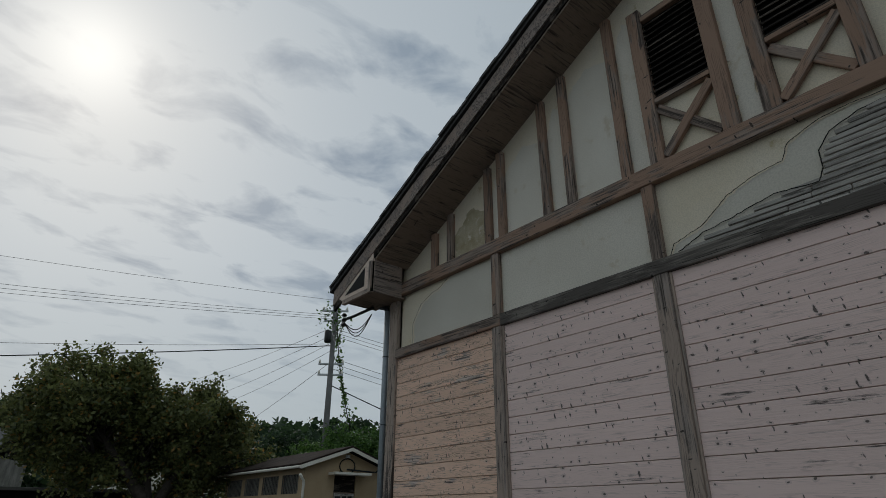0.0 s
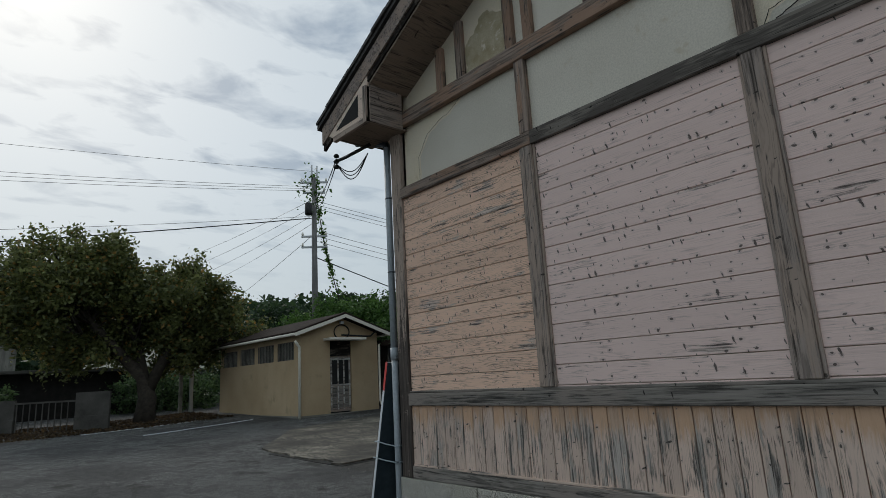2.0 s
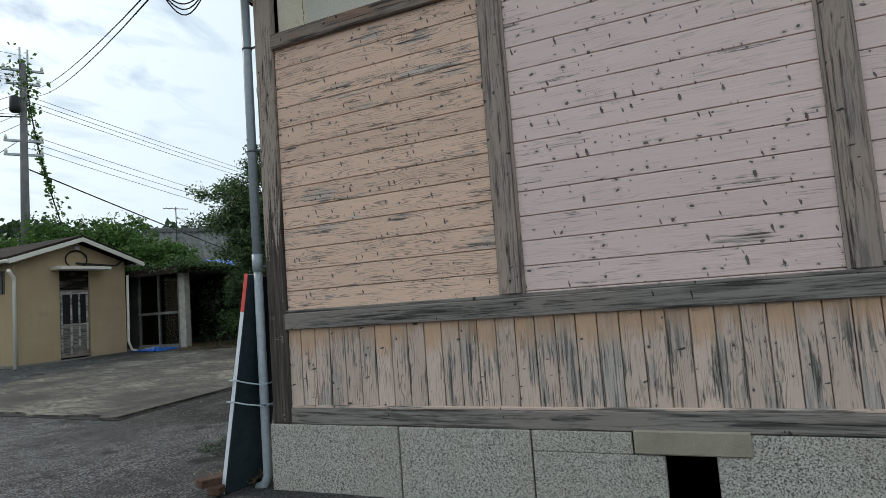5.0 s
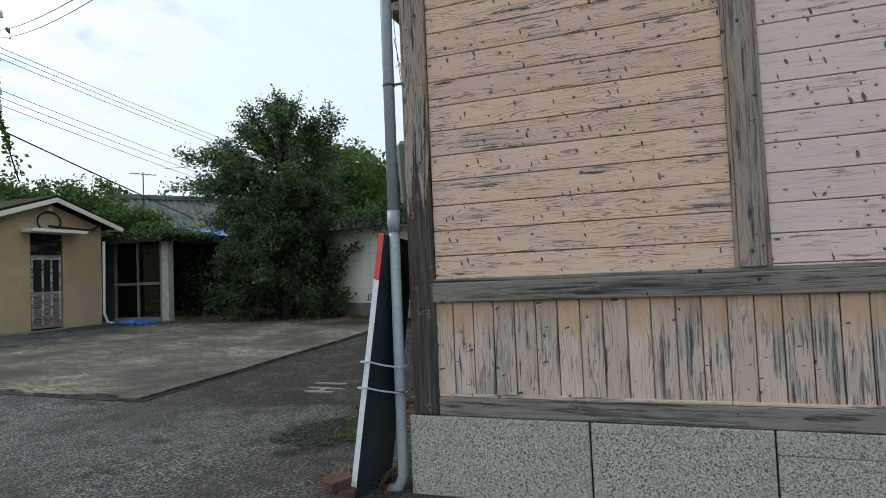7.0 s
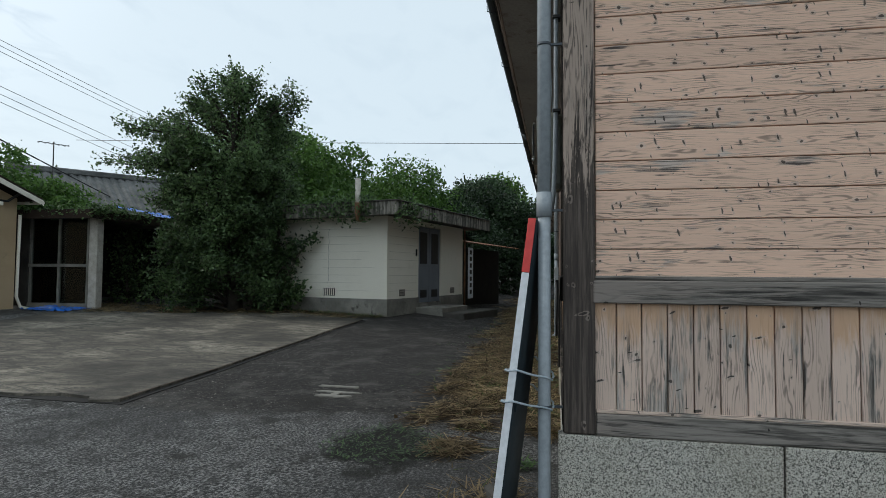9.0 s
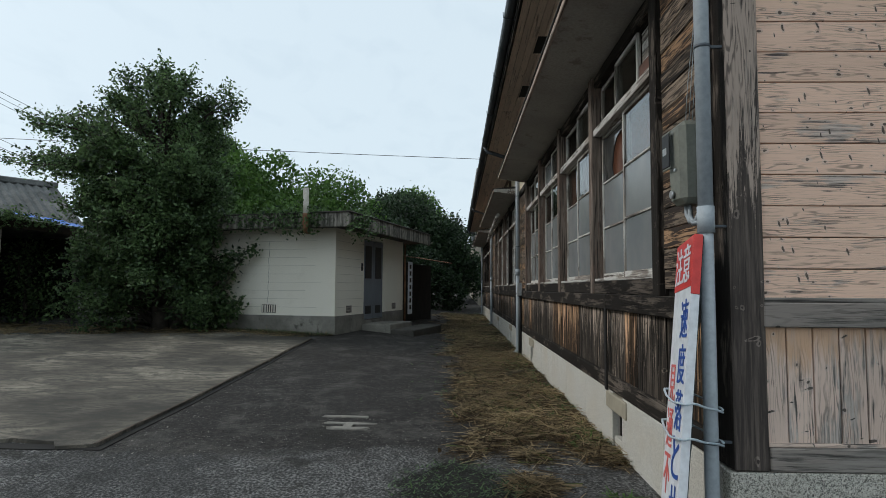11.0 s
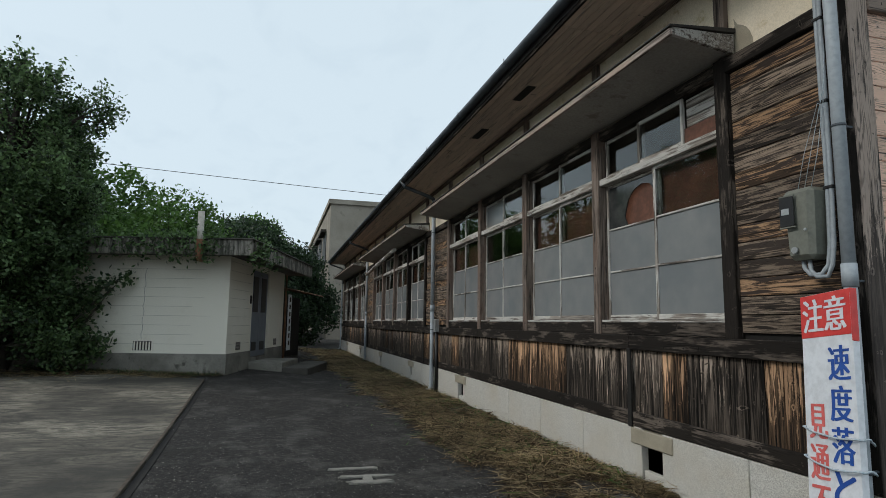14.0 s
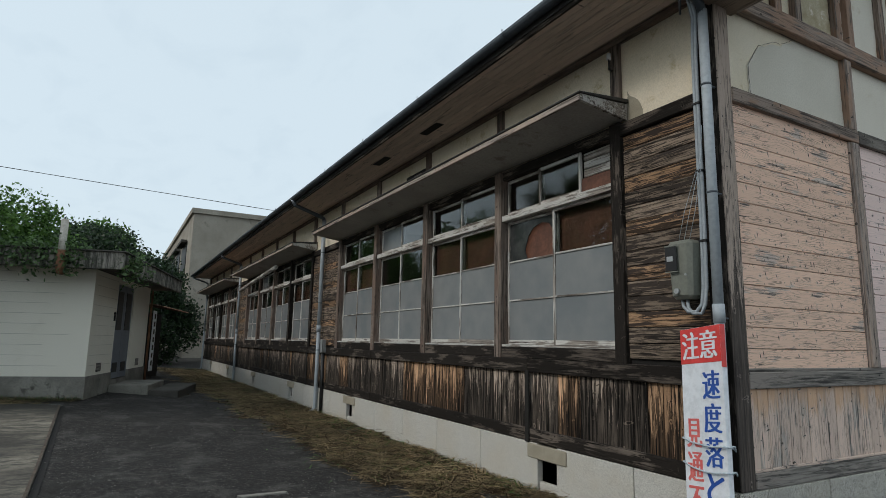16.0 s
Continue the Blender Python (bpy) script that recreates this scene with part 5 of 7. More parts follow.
lamp_stub = thing("cable_bracket", "small white insulator on a black bracket", "bracket")
bm = bmesh.new()
tube(bm, [(5.14, 6.12, 3.98), (5.14, 6.16, 3.98), (5.14, 6.16, 4.08)], 0.008, 6)
part("arm", bm, CABLE, lamp_stub)
bm = bmesh.new()
tube(bm, [(5.14, 6.16, 4.08), (5.14, 6.16, 4.14)], [0.022, 0.018], 10)
part("insulator", bm, WHITE_P, lamp_stub)
ins = thing("service_insulator", "black service insulators with hanging cable loops under the eave", "insulator")
bm = bmesh.new()
tube(bm, [(3.95, 6.35, 4.08), (3.85, 6.70, 4.02), (3.80, 6.85, 4.0)], 0.02, 8)
part("arm", bm, CABLE, ins)
for dz in (0.05, -0.02, -0.09):
    bm = bmesh.new()
    tube(bm, [(3.80, 6.85, 4.0 + dz), (3.80, 6.85, 4.02 + dz), (3.80, 6.85, 4.04 + dz)], [0.03, 0.036, 0.02], 10)
    part("insulator", bm, CABLE, ins)
for k in range(3):
    bm = bmesh.new()
    pts = [(3.80 + 0.25 * a, 6.84 - 0.3 * a, 3.96 - 0.16 * math.sin(math.pi * a) * (1 + 0.3 * k) + 0.1 * a) for a in [i / 12 for i in range(13)]]
    tube(bm, pts, 0.006, 5)
    part("cable_loop", bm, CABLE, ins)

# ---- white block building across the yard, turned a little from the school ----
WB = pose(15.18, 10.43, 0, 0, 0, -15)
hall = thing("block_outbuilding", "low off-white block outbuilding with overgrown flat concrete roof", "building", WB)
bm = bmesh.new()
box(bm, 0, 0.15, 0.0, 6.5, 0.60, 2.75)
part("front_wall", bm, WHITE_W, hall)
bm = bmesh.new()
box(bm, 0.15, 1.68, 0, 0.15, 0.60, 2.75)
box(bm, 3.08, 4.7, 0, 0.15, 0.60, 2.75)
box(bm, 1.68, 3.08, 0, 0.15, 2.62, 2.75)
part("side_wall", bm, WHITE_W, hall)
part("rear_wall", boxed(0.15, 4.7, 6.35, 6.5, 0.0, 2.75), WHITE_W, hall)
part("end_wall", boxed(4.55, 4.7, 0.15, 6.35, 0.0, 2.75), WHITE_W, hall)
bm = bmesh.new()
box(bm, -0.02, 0.15, -0.02, 6.5, -0.3, 0.60)
box(bm, 0.15, 1.68, -0.02, 0.15, -0.3, 0.60)
box(bm, 3.08, 4.7, -0.02, 0.15, -0.3, 0.60)
box(bm, 1.68, 3.08, 0.02, 0.15, -0.3, 0.42)
part("plinth", bm, CONC, hall, "grey stained concrete plinth")
# shadow grooves of the block courses
for k in range(10):
    z = 0.60 + 0.205 * (k + 1)
    part("course_line", boxed(-0.0035, 0.0, 0.35 + 0.6 * random.random(), 2.0 + 1.8 * random.random(), z - 0.003, z + 0.003), FAINT, hall)
    part("course_line", boxed(0.1, 1.6, -0.0035, 0.0, z - 0.003, z + 0.003), FAINT, hall)
bm = bmesh.new()
box(bm, -0.62, 5.5, -0.62, 7.1, 2.75, 2.84, 0.01)
part("roof_slab", bm, CONC_D, hall)
bm = bmesh.new()
box(bm, -0.66, -0.58, -0.66, 7.1, 2.70, 3.04, 0.01)
box(bm, -0.58, 5.5, -0.66, -0.58, 2.70, 3.04, 0.01)
part("roof_fascia", bm, FASCIA, hall, "streaked mossy concrete fascia")
part("fascia_cap", box(boxed(-0.70, -0.54, -0.70, 7.1, 3.04, 3.065, 0.005), -0.54, 5.5, -0.70, -0.54, 3.04, 3.065, 0.005), CONC_D, hall)
for i, x0 in enumerate((1.70, 2.39)):
    leaf = part("door", boxed(x0, x0 + 0.675, 0.03, 0.07, 0.44, 2.60, 0.004), DOOR_G, hall, "grey-blue steel door leaf")
    part("door_glass", boxed(x0 + 0.13, x0 + 0.545, 0.02, 0.034, 1.55, 2.45, 0.003), CABLE, leaf, "dark door glass")
    part("door_vent", boxed(x0 + 0.15, x0 + 0.53, 0.022, 0.034, 0.58, 0.80, 0.003), CABLE, leaf)
part("switch_box", boxed(1.50, 1.56, -0.03, 0.0, 1.75, 1.95, 0.004), CABLE, hall)
for x0 in (0.62, 3.75):
    part("side_vent", boxed(x0, x0 + 0.30, -0.012, 0.0, 0.66, 0.84, 0.003), RAIL, hall)
vent = part("front_vent", boxed(-0.008, 0.0, 1.62, 2.02, 0.66, 0.86, 0.002), CONC_D, hall)
for k in range(6):
    part("vent_bar", boxed(-0.018, -0.008, 1.645 + k * 0.065, 1.675 + k * 0.065, 0.67, 0.85, 0.002), WHITE_W, vent)
part("step", boxed(1.5, 3.2, -0.85, -0.03, 0.0, 0.34, 0.02), CONC, hall)
part("step", boxed(1.5, 4.0, -1.5, -0.855, -0.05, 0.21, 0.02), CONC_D, hall)
part("corner_pipe", tube(bmesh.new(), [(4.76, -0.05, 2.7), (4.76, -0.05, 0.05)], 0.03, 8), RUST, hall)
stack = thing("vent_stack", "weathered cement vent pipe with rusty foot on the fascia", "pipe", WB)
part("pipe", tube(bmesh.new(), [(-0.74, 0.42, 2.72), (-0.74, 0.42, 3.62)], 0.065, 12), PIPE_OLD, stack)
part("foot", tube(bmesh.new(), [(-0.60, 0.42, 2.62), (-0.70, 0.42, 2.62), (-0.74, 0.42, 2.70), (-0.74, 0.42, 3.02)], 0.072, 12), RUST, stack, "rusty foot of the pipe")
# crack in the front wall
part("crack", tube(bmesh.new(), [(-0.002, 1.85 + 0.02 * math.sin(k * 2.3), 0.9 + k * 0.12) for k in range(14)], 0.0035, 4), DARK, hall)

# rusty-roofed lean-to past it
lean = thing("lean_to", "dark lean-to with rusty corrugated roof", "shed", WB @ pose(4.9, 0.3, 0))
part("wall", boxed(0, 5.0, 0.4, 3.5, 0, 2.2), DARK, lean)
bm = bmesh.new()
for k in range(20):
    x = k * 0.25
    prism(bm, [(x, 3.5, 2.9), (x, -0.5, 2.28), (x + 0.125, -0.5, 2.31), (x + 0.125, 3.5, 2.93)], (0, 0, 0.008))
    prism(bm, [(x + 0.125, 3.5, 2.93), (x + 0.125, -0.5, 2.31), (x + 0.25, -0.5, 2.28), (x + 0.25, 3.5, 2.9)], (0, 0, 0.008))
part("roof", bm, RUST, lean)
notice = thing("notice_board", "narrow white notice board with faded lettering", "sign", WB @ pose(4.95, -0.06, 0.45))
part("board", boxed(0.05, 0.45, -0.02, 0.0, 0.0, 1.7, 0.004), WHITE_P, notice)
for k in range(7):
    part("writing_bar", boxed(0.17, 0.33, -0.023, -0.02, 0.15 + k * 0.22, 0.29 + k * 0.22), CONC_D, notice)

# ---- cream rendered shed ----
SH = pose(10.05, 19.75, 0.0)
shed = thing("cream_shed", "small cream-rendered shed with gabled roof", "shed", SH)
SW, SL, SE, SR = 3.25, 7.3, 3.12, 3.68
bm = bmesh.new()
prism(bm, [(0, 0, 0.30), (1.18, 0, 0.30), (1.18, 0, 2.85), (2.08, 0, 2.85), (2.08, 0, 0.30), (SW, 0, 0.30), (SW, 0, SE), (SW / 2, 0, SR), (0, 0, SE)], (0, 0.14, 0))
part("gable_wall", bm, RENDER_C, shed)
bm = bmesh.new()
box(bm, 0, 0.14, 0.14, SL, 0.30, 2.22)
box(bm, 0, 0.14, 0.14, SL, 2.86, SE)
for y in (0.14, 1.75, 3.45, 5.15, 6.95):
    box(bm, 0, 0.14, y, y + 0.3, 2.22, 2.86)
part("side_wall", bm, RENDER_C, shed)
part("far_side_wall", boxed(SW - 0.14, SW, 0.14, SL, 0.1, SE), RENDER_C, shed)
part("back_wall", boxed(0.14, SW - 0.14, SL - 0.14, SL, 0.1, SE), RENDER_C, shed)
part("plinth", box(boxed(-0.015, SW + 0.015, -0.02, 0.14, -0.3, 0.30), -0.015, 0.14, 0.14, SL, -0.3, 0.30), CONC, shed)
for i, y in enumerate((0.44, 2.05, 3.75, 5.45)):
    y1 = (1.75, 3.45, 5.15, 6.95)[i]
    win = part("window", boxed(0.09, 0.12, y, y1, 2.22, 2.86), DARK, shed, "dark barred window")
    n = 11
    for k in range(n):
        part("bar", boxed(-0.01, 0.02, y + (y1 - y) * (k + 0.5) / n - 0.013, y + (y1 - y) * (k + 0.5) / n + 0.013, 2.22, 2.86), CONC, win)
for sgn in (1, -1):
    bm = bmesh.new()
    xe = SW / 2 + sgn * (SW / 2 + 0.38)
    ze = SR + 0.08 - (SR - SE) / (SW / 2) * (SW / 2 + 0.38)
    prism(bm, [(xe, -0.4, ze), (SW / 2, -0.4, SR + 0.08), (SW / 2, SL + 0.3, SR + 0.08), (xe, SL + 0.3, ze)], (0, 0, 0.09))
    part("roof", bm, BROWN_ROOF, shed, "dark brown roof sheeting")
    bm = bmesh.new()
    prism(bm, [(xe, -0.42, ze - 0.10), (SW / 2, -0.42, SR - 0.02), (SW / 2, -0.42, SR + 0.10), (xe, -0.42, ze + 0.03)], (0, 0.03, 0))
    part("bargeboard", bm, WHITE_W, shed, "pale bargeboard")
    part("eave_gutter", tube(bmesh.new(), [(xe, -0.4, ze - 0.02), (xe, SL + 0.3, ze - 0.02)], 0.05, 8), WHITE_W, shed)
part("side_pipe", tube(bmesh.new(), [(-0.35, -0.35, 2.8), (-0.08, -0.1, 2.62), (-0.05, -0.06, 2.5), (-0.05, -0.06, 0.2)], 0.045, 10), WHITE_W, shed, "white downpipe")
part("corner_pipe", tube(bmesh.new(), [(SW + 0.05, -0.05, 2.7), (SW + 0.03, -0.05, 0.6), (SW + 0.1, -0.1, 0.35), (SW + 0.35, -0.25, 0.25)], 0.04, 8), WHITE_W, shed)
door = part("door", boxed(1.20, 2.06, 0.05, 0.09, 0.34, 2.28, 0.004), POST, shed, "weathered grey door with white glazing bars")
part("overdoor_panel", boxed(1.18, 2.08, 0.06, 0.10, 2.30, 2.85), BLACK, shed)
part("glass", boxed(1.29, 1.97, 0.04, 0.052, 1.30, 2.15), CABLE, door)
for x in (1.22, 1.50, 1.74, 1.98):
    part("door_stile", boxed(x, x + 0.055, 0.03, 0.05, 0.42, 2.24, 0.003), FRAME_W, door)
for z in (1.22, 2.15):
    part("door_rail", boxed(1.22, 2.04, 0.028, 0.05, z, z + 0.08, 0.003), FRAME_W, door)
for x in (1.31, 1.55, 1.79):
    part("door_panel", boxed(x, x + 0.16, 0.036, 0.05, 0.48, 1.2, 0.003), RAIL, door)
part("hood", boxed(0.92, 2.44, -0.5, 0.0, 2.84, 2.93, 0.01), WHITE_W, shed, "concrete hood over the door")
part("door_step", boxed(0.7, 2.6, -0.55, -0.03, -0.1, 0.22, 0.02), CONC, shed)
part("cable_coil", tube(bmesh.new(), [(1.65 + 0.32 * math.cos(a), -0.06, 3.16 + 0.26 * math.sin(a)) for a in [k * math.pi / 10 for k in range(41)]], 0.022, 6), CABLE, shed)
part("lamp_arm", tube(bmesh.new(), [(1.65, -0.05, 3.05), (2.7, -0.1, 3.0), (2.85, -0.15, 3.0), (3.1, -0.3, 3.25)], 0.03, 6), CABLE, shed)
part("wall_lamp", boxed(1.58, 1.72, -0.12, 0.0, 3.45, 3.55, 0.01), WHITE_P, shed)

# ---- dark open garage beside the shed ----
garage = thing("garage", "dark open garage with flat roof and white pillar", "garage")
gz = 0.18
part("roof", boxed(13.55, 20.5, 17.75, 22.0, 2.66, 2.84, 0.02), CONC_D, garage)
part("roof_edge", box(boxed(13.5, 13.56, 17.7, 22.0, 2.62, 2.85), 13.56, 20.5, 17.7, 17.76, 2.62, 2.85), BROWN_ROOF, garage)
part("back_wall", boxed(14.0, 20.5, 21.6, 21.75, gz - 0.3, 2.66), CONC_D, garage)
# inner wall near black: the garage's inside shade is put into its colour
part("inner_wall", boxed(17.6, 17.7, 18.4, 21.6, gz - 0.3, 2.66), DARK, garage)
part("pillar", boxed(13.98, 14.20, 17.95, 18.20, gz - 0.3, 2.66, 0.01), PIPE_OLD, garage, "flaking white pillar")
part("end_wall", boxed(14.0, 14.12, 20.1, 21.6, gz - 0.3, 2.66), CONC_D, garage)
part("low_wall", boxed(14.0, 14.14, 18.2, 20.1, gz - 0.3, gz + 0.18), CONC, garage)
part("window_glass", boxed(14.05, 14.07, 18.25, 20.1, gz + 0.18, 2.66), CLEAR, garage)
for y in (18.27, 19.16, 20.05):
    part("mullion", boxed(14.02, 14.10, y - 0.03, y + 0.03, gz + 0.18, 2.66), CONC, garage)
for z in (gz + 0.2, 1.42):
    part("mullion", boxed(14.015, 14.105, 18.25, 20.1, z - 0.04, z + 0.04), CONC, garage)
# likewise blackened for the dim inside behind the panes
part("rear_panel", boxed(15.0, 16.6, 20.6, 20.65, gz, 1.4), DARK, garage)
part("prop", boxed(16.9, 16.98, 18.0, 18.08, gz - 0.3, 2.66), CONC_D, garage)


def tarp(name, cx, cy, z, lx, ly, seed, label):
    bm = bmesh.new()
    n = 16
    g = [[bm.verts.new((cx + lx * (i / n - 0.5) + 0.05 * noise.noise(Vector((i * 0.4, j * 0.4, seed))), cy + ly * (j / n - 0.5), z(cx + lx * (i / n - 0.5), cy + ly * (j / n - 0.5)) + 0.09 * abs(noise.noise(Vector((i * 0.5, j * 0.5, seed + 5)))))) for j in range(n + 1)] for i in range(n + 1)]
    for i in range(n):
        for j in range(n):
            bm.faces.new((g[i][j], g[i + 1][j], g[i + 1][j + 1], g[i][j + 1]))
    ob = tagged(part(name, bm, BLUE_T), label, "tarpaulin")
    return ob


tarp("tarpaulin", 13.55, 18.7, lambda x, y: ground_z(x, y) + 0.02, 0.9, 1.3, 2, "crumpled blue tarpaulin on the ground by the garage")
tarp("tarpaulin", 17.2, 18.75, lambda x, y: 2.90 + 0.22 * (y - 17.9), 1.7, 1.5, 9, "blue tarpaulin spread over the garage roof")


# ---- far buildings ----
def tiled_house(name, m, w, d, eave, ridge, label, wall_mat):
    ob = thing(name, label, "house", m)
    part("wall", boxed(-w / 2, w / 2, -d / 2, d / 2, -1, eave), wall_mat, ob)
    for sgn in (1, -1):
        bm = bmesh.new()
        n = int(w / 0.32)
        for k in range(n):
            x = -w / 2 - 0.5 + (w + 1) * k / n
            dx = (w + 1) / n
            a = [(x, sgn * (d / 2 + 0.7), eave - 0.1), (x + dx * 0.35, sgn * (d / 2 + 0.7), eave + 0.02), (x + dx, sgn * (d / 2 + 0.7), eave - 0.1)]
            b = [(p[0], 0, p[2] + ridge - eave) for p in a]
            for i in (0, 1):
                vs = [bm.verts.new(p) for p in (a[i], a[i + 1], b[i + 1], b[i])]
                bm.faces.new(vs)
        bmesh.ops.recalc_face_normals(bm, faces=bm.faces[:])
        part("roof", bm, TILE, ob)
    part("ridge", boxed(-w / 2 - 0.5, w / 2 + 0.5, -0.18, 0.18, ridge - 0.1, ridge + 0.2, 0.05), TILE, ob)
    for x in (-w / 4, w / 4):
        part("window", boxed(x - 0.8, x + 0.8, -d / 2 - 0.03, -d / 2, 0.9, 2.2), CABLE, ob)
    return ob


tiled_house("tiled_house", pose(27.5, 30.5, 0.4, 0, 0, -38), 6.5, 7, 3.7, 6.0, "house with grey corrugated tile roof behind trees", CONC_D)
tiled_house("tiled_house", pose(-1.5, 38, 0.4, 0, 0, -20), 9, 7, 3.6, 5.4, "low house with grey tile roof beyond the yard", CONC)
tiled_house("tiled_house", pose(14.0, 52, 0.8, 0, 0, 10), 8, 7, 6.4, 8.2, "house with pale grey roof beyond the cherry tree", WHITE_W)
ant = thing("aerial", "thin television aerial on a mast", "aerial", pose(15.5, 52, 8.8))
part("mast", tube(bmesh.new(), [(0, 0, 0), (0, 0, 2.4)], 0.04, 5), CABLE, ant)

block = thing("concrete_block", "grey weathered concrete school block beyond the timber school", "building", pose(44.6, 5.9, 0))
bm = bmesh.new()
box(bm, 0, 30, -14, -0.0, -1, 10.0)
part("wall", bm, CONC_B, block)
part("roof_edge", boxed(-0.15, 30, -14.2, 0.15, 10.0, 10.35), CONC_B, block)
for k in range(5):
    w = part("window", boxed(3.0 + k * 5.0, 6.4 + k * 5.0, 0.0, 0.05, 5.8, 8.2), CABLE, block)
    part("hood", boxed(2.8 + k * 5.0, 6.6 + k * 5.0, 0.05, 0.45, 8.3, 8.5), CONC_D, w)

# wall, gates and low huts along the back of the yard
yardwall = thing("yard_wall", "low grey block wall with dark barred gate along the yard", "wall")
WALL_M = pose(5.4, 24.7, 0.22, 0, 0, -31)
yardwall.matrix_basis = WALL_M
for x0, x1, h, mat in ((-16, -6.6, 1.3, CONC_D), (-6.5, -4.4, 1.45, CONC_D), (-4.3, -3.1, 1.15, CONC_D), (-1.2, -0.1, 1.3, CONC_D)):
    part("wall_panel", boxed(x0, x1, 0, 0.15, -0.4, h, 0.01), mat, yardwall)
    part("wall_base", boxed(x0, x1, -0.04, -0.002, -0.4, 0.5, 0.01), CONC_D, yardwall)
for k in range(9):
    part("gate_bar", boxed(-3.05 + k * 0.2, -3.02 + k * 0.2, 0.02, 0.05, -0.2, 1.05), CONC_D, yardwall)
part("gate_rail", boxed(-3.1, -1.2, 0.0, 0.05, 1.0, 1.06), CONC_D, yardwall)
hut = thing("garden_hut", "dark low hut with a shallow roof behind the yard wall", "shed", pose(4.5, 34, 0.4))
part("wall", boxed(-6, 5, 0, 4, -0.5, 2.1), DARK, hut)
part("roof", boxed(-6.4, 5.4, -0.6, 4.4, 2.1, 2.25, 0.02), CONC_D, hut)
for x in (8.9, 9.35):
    pp = thing("gate_post", "grey gate post at the back of the yard", "post", pose(x, 28.6, 0.3), group="gate posts")
    part("shaft", boxed(-0.07, 0.07, -0.07, 0.07, -0.3, 2.3, 0.01), ALU if x > 9 else CONC, pp)


# ---- trees ----
def tree(name, label, base, trunk, blobs, per_m2, size, mat, seed, spread=0.16, clump=0.28, inner=0.35, group=""):
    """trunk: limb polylines with radii; blobs: crown masses (x, y, z, rx, ry, rz) from the base."""
    rng = np.random.default_rng(seed)
    ob = thing(name, label, "tree", Matrix.Translation(base), group)
    bm = bmesh.new()
    for pts, r0, r1 in trunk:
        n = len(pts)
        tube(bm, pts, [r0 + (r1 - r0) * i / (n - 1) for i in range(n)], 8)
    # limbs reach into the crown masses
    for b in blobs:
        for _ in range(1):
            d = Vector(rng.normal(size=3)).normalized()
            end = Vector(b[:3]) + Vector((d.x * b[3], d.y * b[4], d.z * b[5])) * 0.8
            start = Vector((b[0] * 0.6, b[1] * 0.6, b[2] * 0.72))
            mid = start.lerp(end, 0.5) + Vector(rng.normal(size=3)) * 0.15
            tube(bm, [start, mid, end], [0.035, 0.022, 0.008], 5)
    part("trunk", bm, BARK, ob)
    crown = new("crown", leaf_mesh("crown", crown_points(rng, blobs, per_m2, clump, spread, inner), size, mat, rng))
    crown.parent = ob
    return ob


def limbed_tree(name, label, base, limbs, trunk, twigs, leaves, size, mat, seed, reach=0.9, spread=0.10, group=""):
    """A crown grown from boughs: limbs are (start, end, weight); twigs fork off every bough and carry the leaves."""
    rng = np.random.default_rng(seed)
    ob = thing(name, label, "tree", Matrix.Translation(base), group)
    bm = bmesh.new()
    for pts, r0, r1 in trunk:
        tube(bm, pts, [r0 + (r1 - r0) * i / (len(pts) - 1) for i in range(len(pts))], 8)
    places = []
    for a, b, weight in limbs:
        a, b = Vector(a), Vector(b)
        L = (b - a).length
        sag = Vector((0, 0, 0.10 * L))
        path = [a.lerp(b, t) + sag * math.sin(math.pi * t) + Vector(rng.normal(size=3)) * 0.04 * L * (0 < t < 1) for t in (0, 0.35, 0.7, 1)]
        tube(bm, path, [0.045, 0.032, 0.018, 0.006], 5)
        for k in range(max(2, int(twigs * weight))):
            t = rng.uniform(0.25, 1.0) ** 0.7
            f = min(2.999, t * 3)
            p = path[int(f)].lerp(path[int(f) + 1], f - int(f))
            d = (Vector(rng.normal(size=3)) * 0.75 + (b - a).normalized() * 0.7 + Vector((0, 0, 0.25))).normalized()
            q = p + d * reach * rng.uniform(0.35, 1.0) * (1.15 - 0.4 * t)
            if k % 3 == 0:
                tube(bm, [p, p.lerp(q, 0.55) + Vector((0, 0, 0.03)), q], [0.012, 0.008, 0.003], 3, False)
            for _ in range(leaves):
                u = rng.uniform(0.15, 1.08)
                places.append(tuple(p.lerp(q, u) + Vector(rng.normal(size=3)) * spread))
    part("trunk", bm, BARK, ob)
    crown = new("crown", leaf_mesh("crown", places, size, mat, rng))
    crown.parent = ob
    return ob


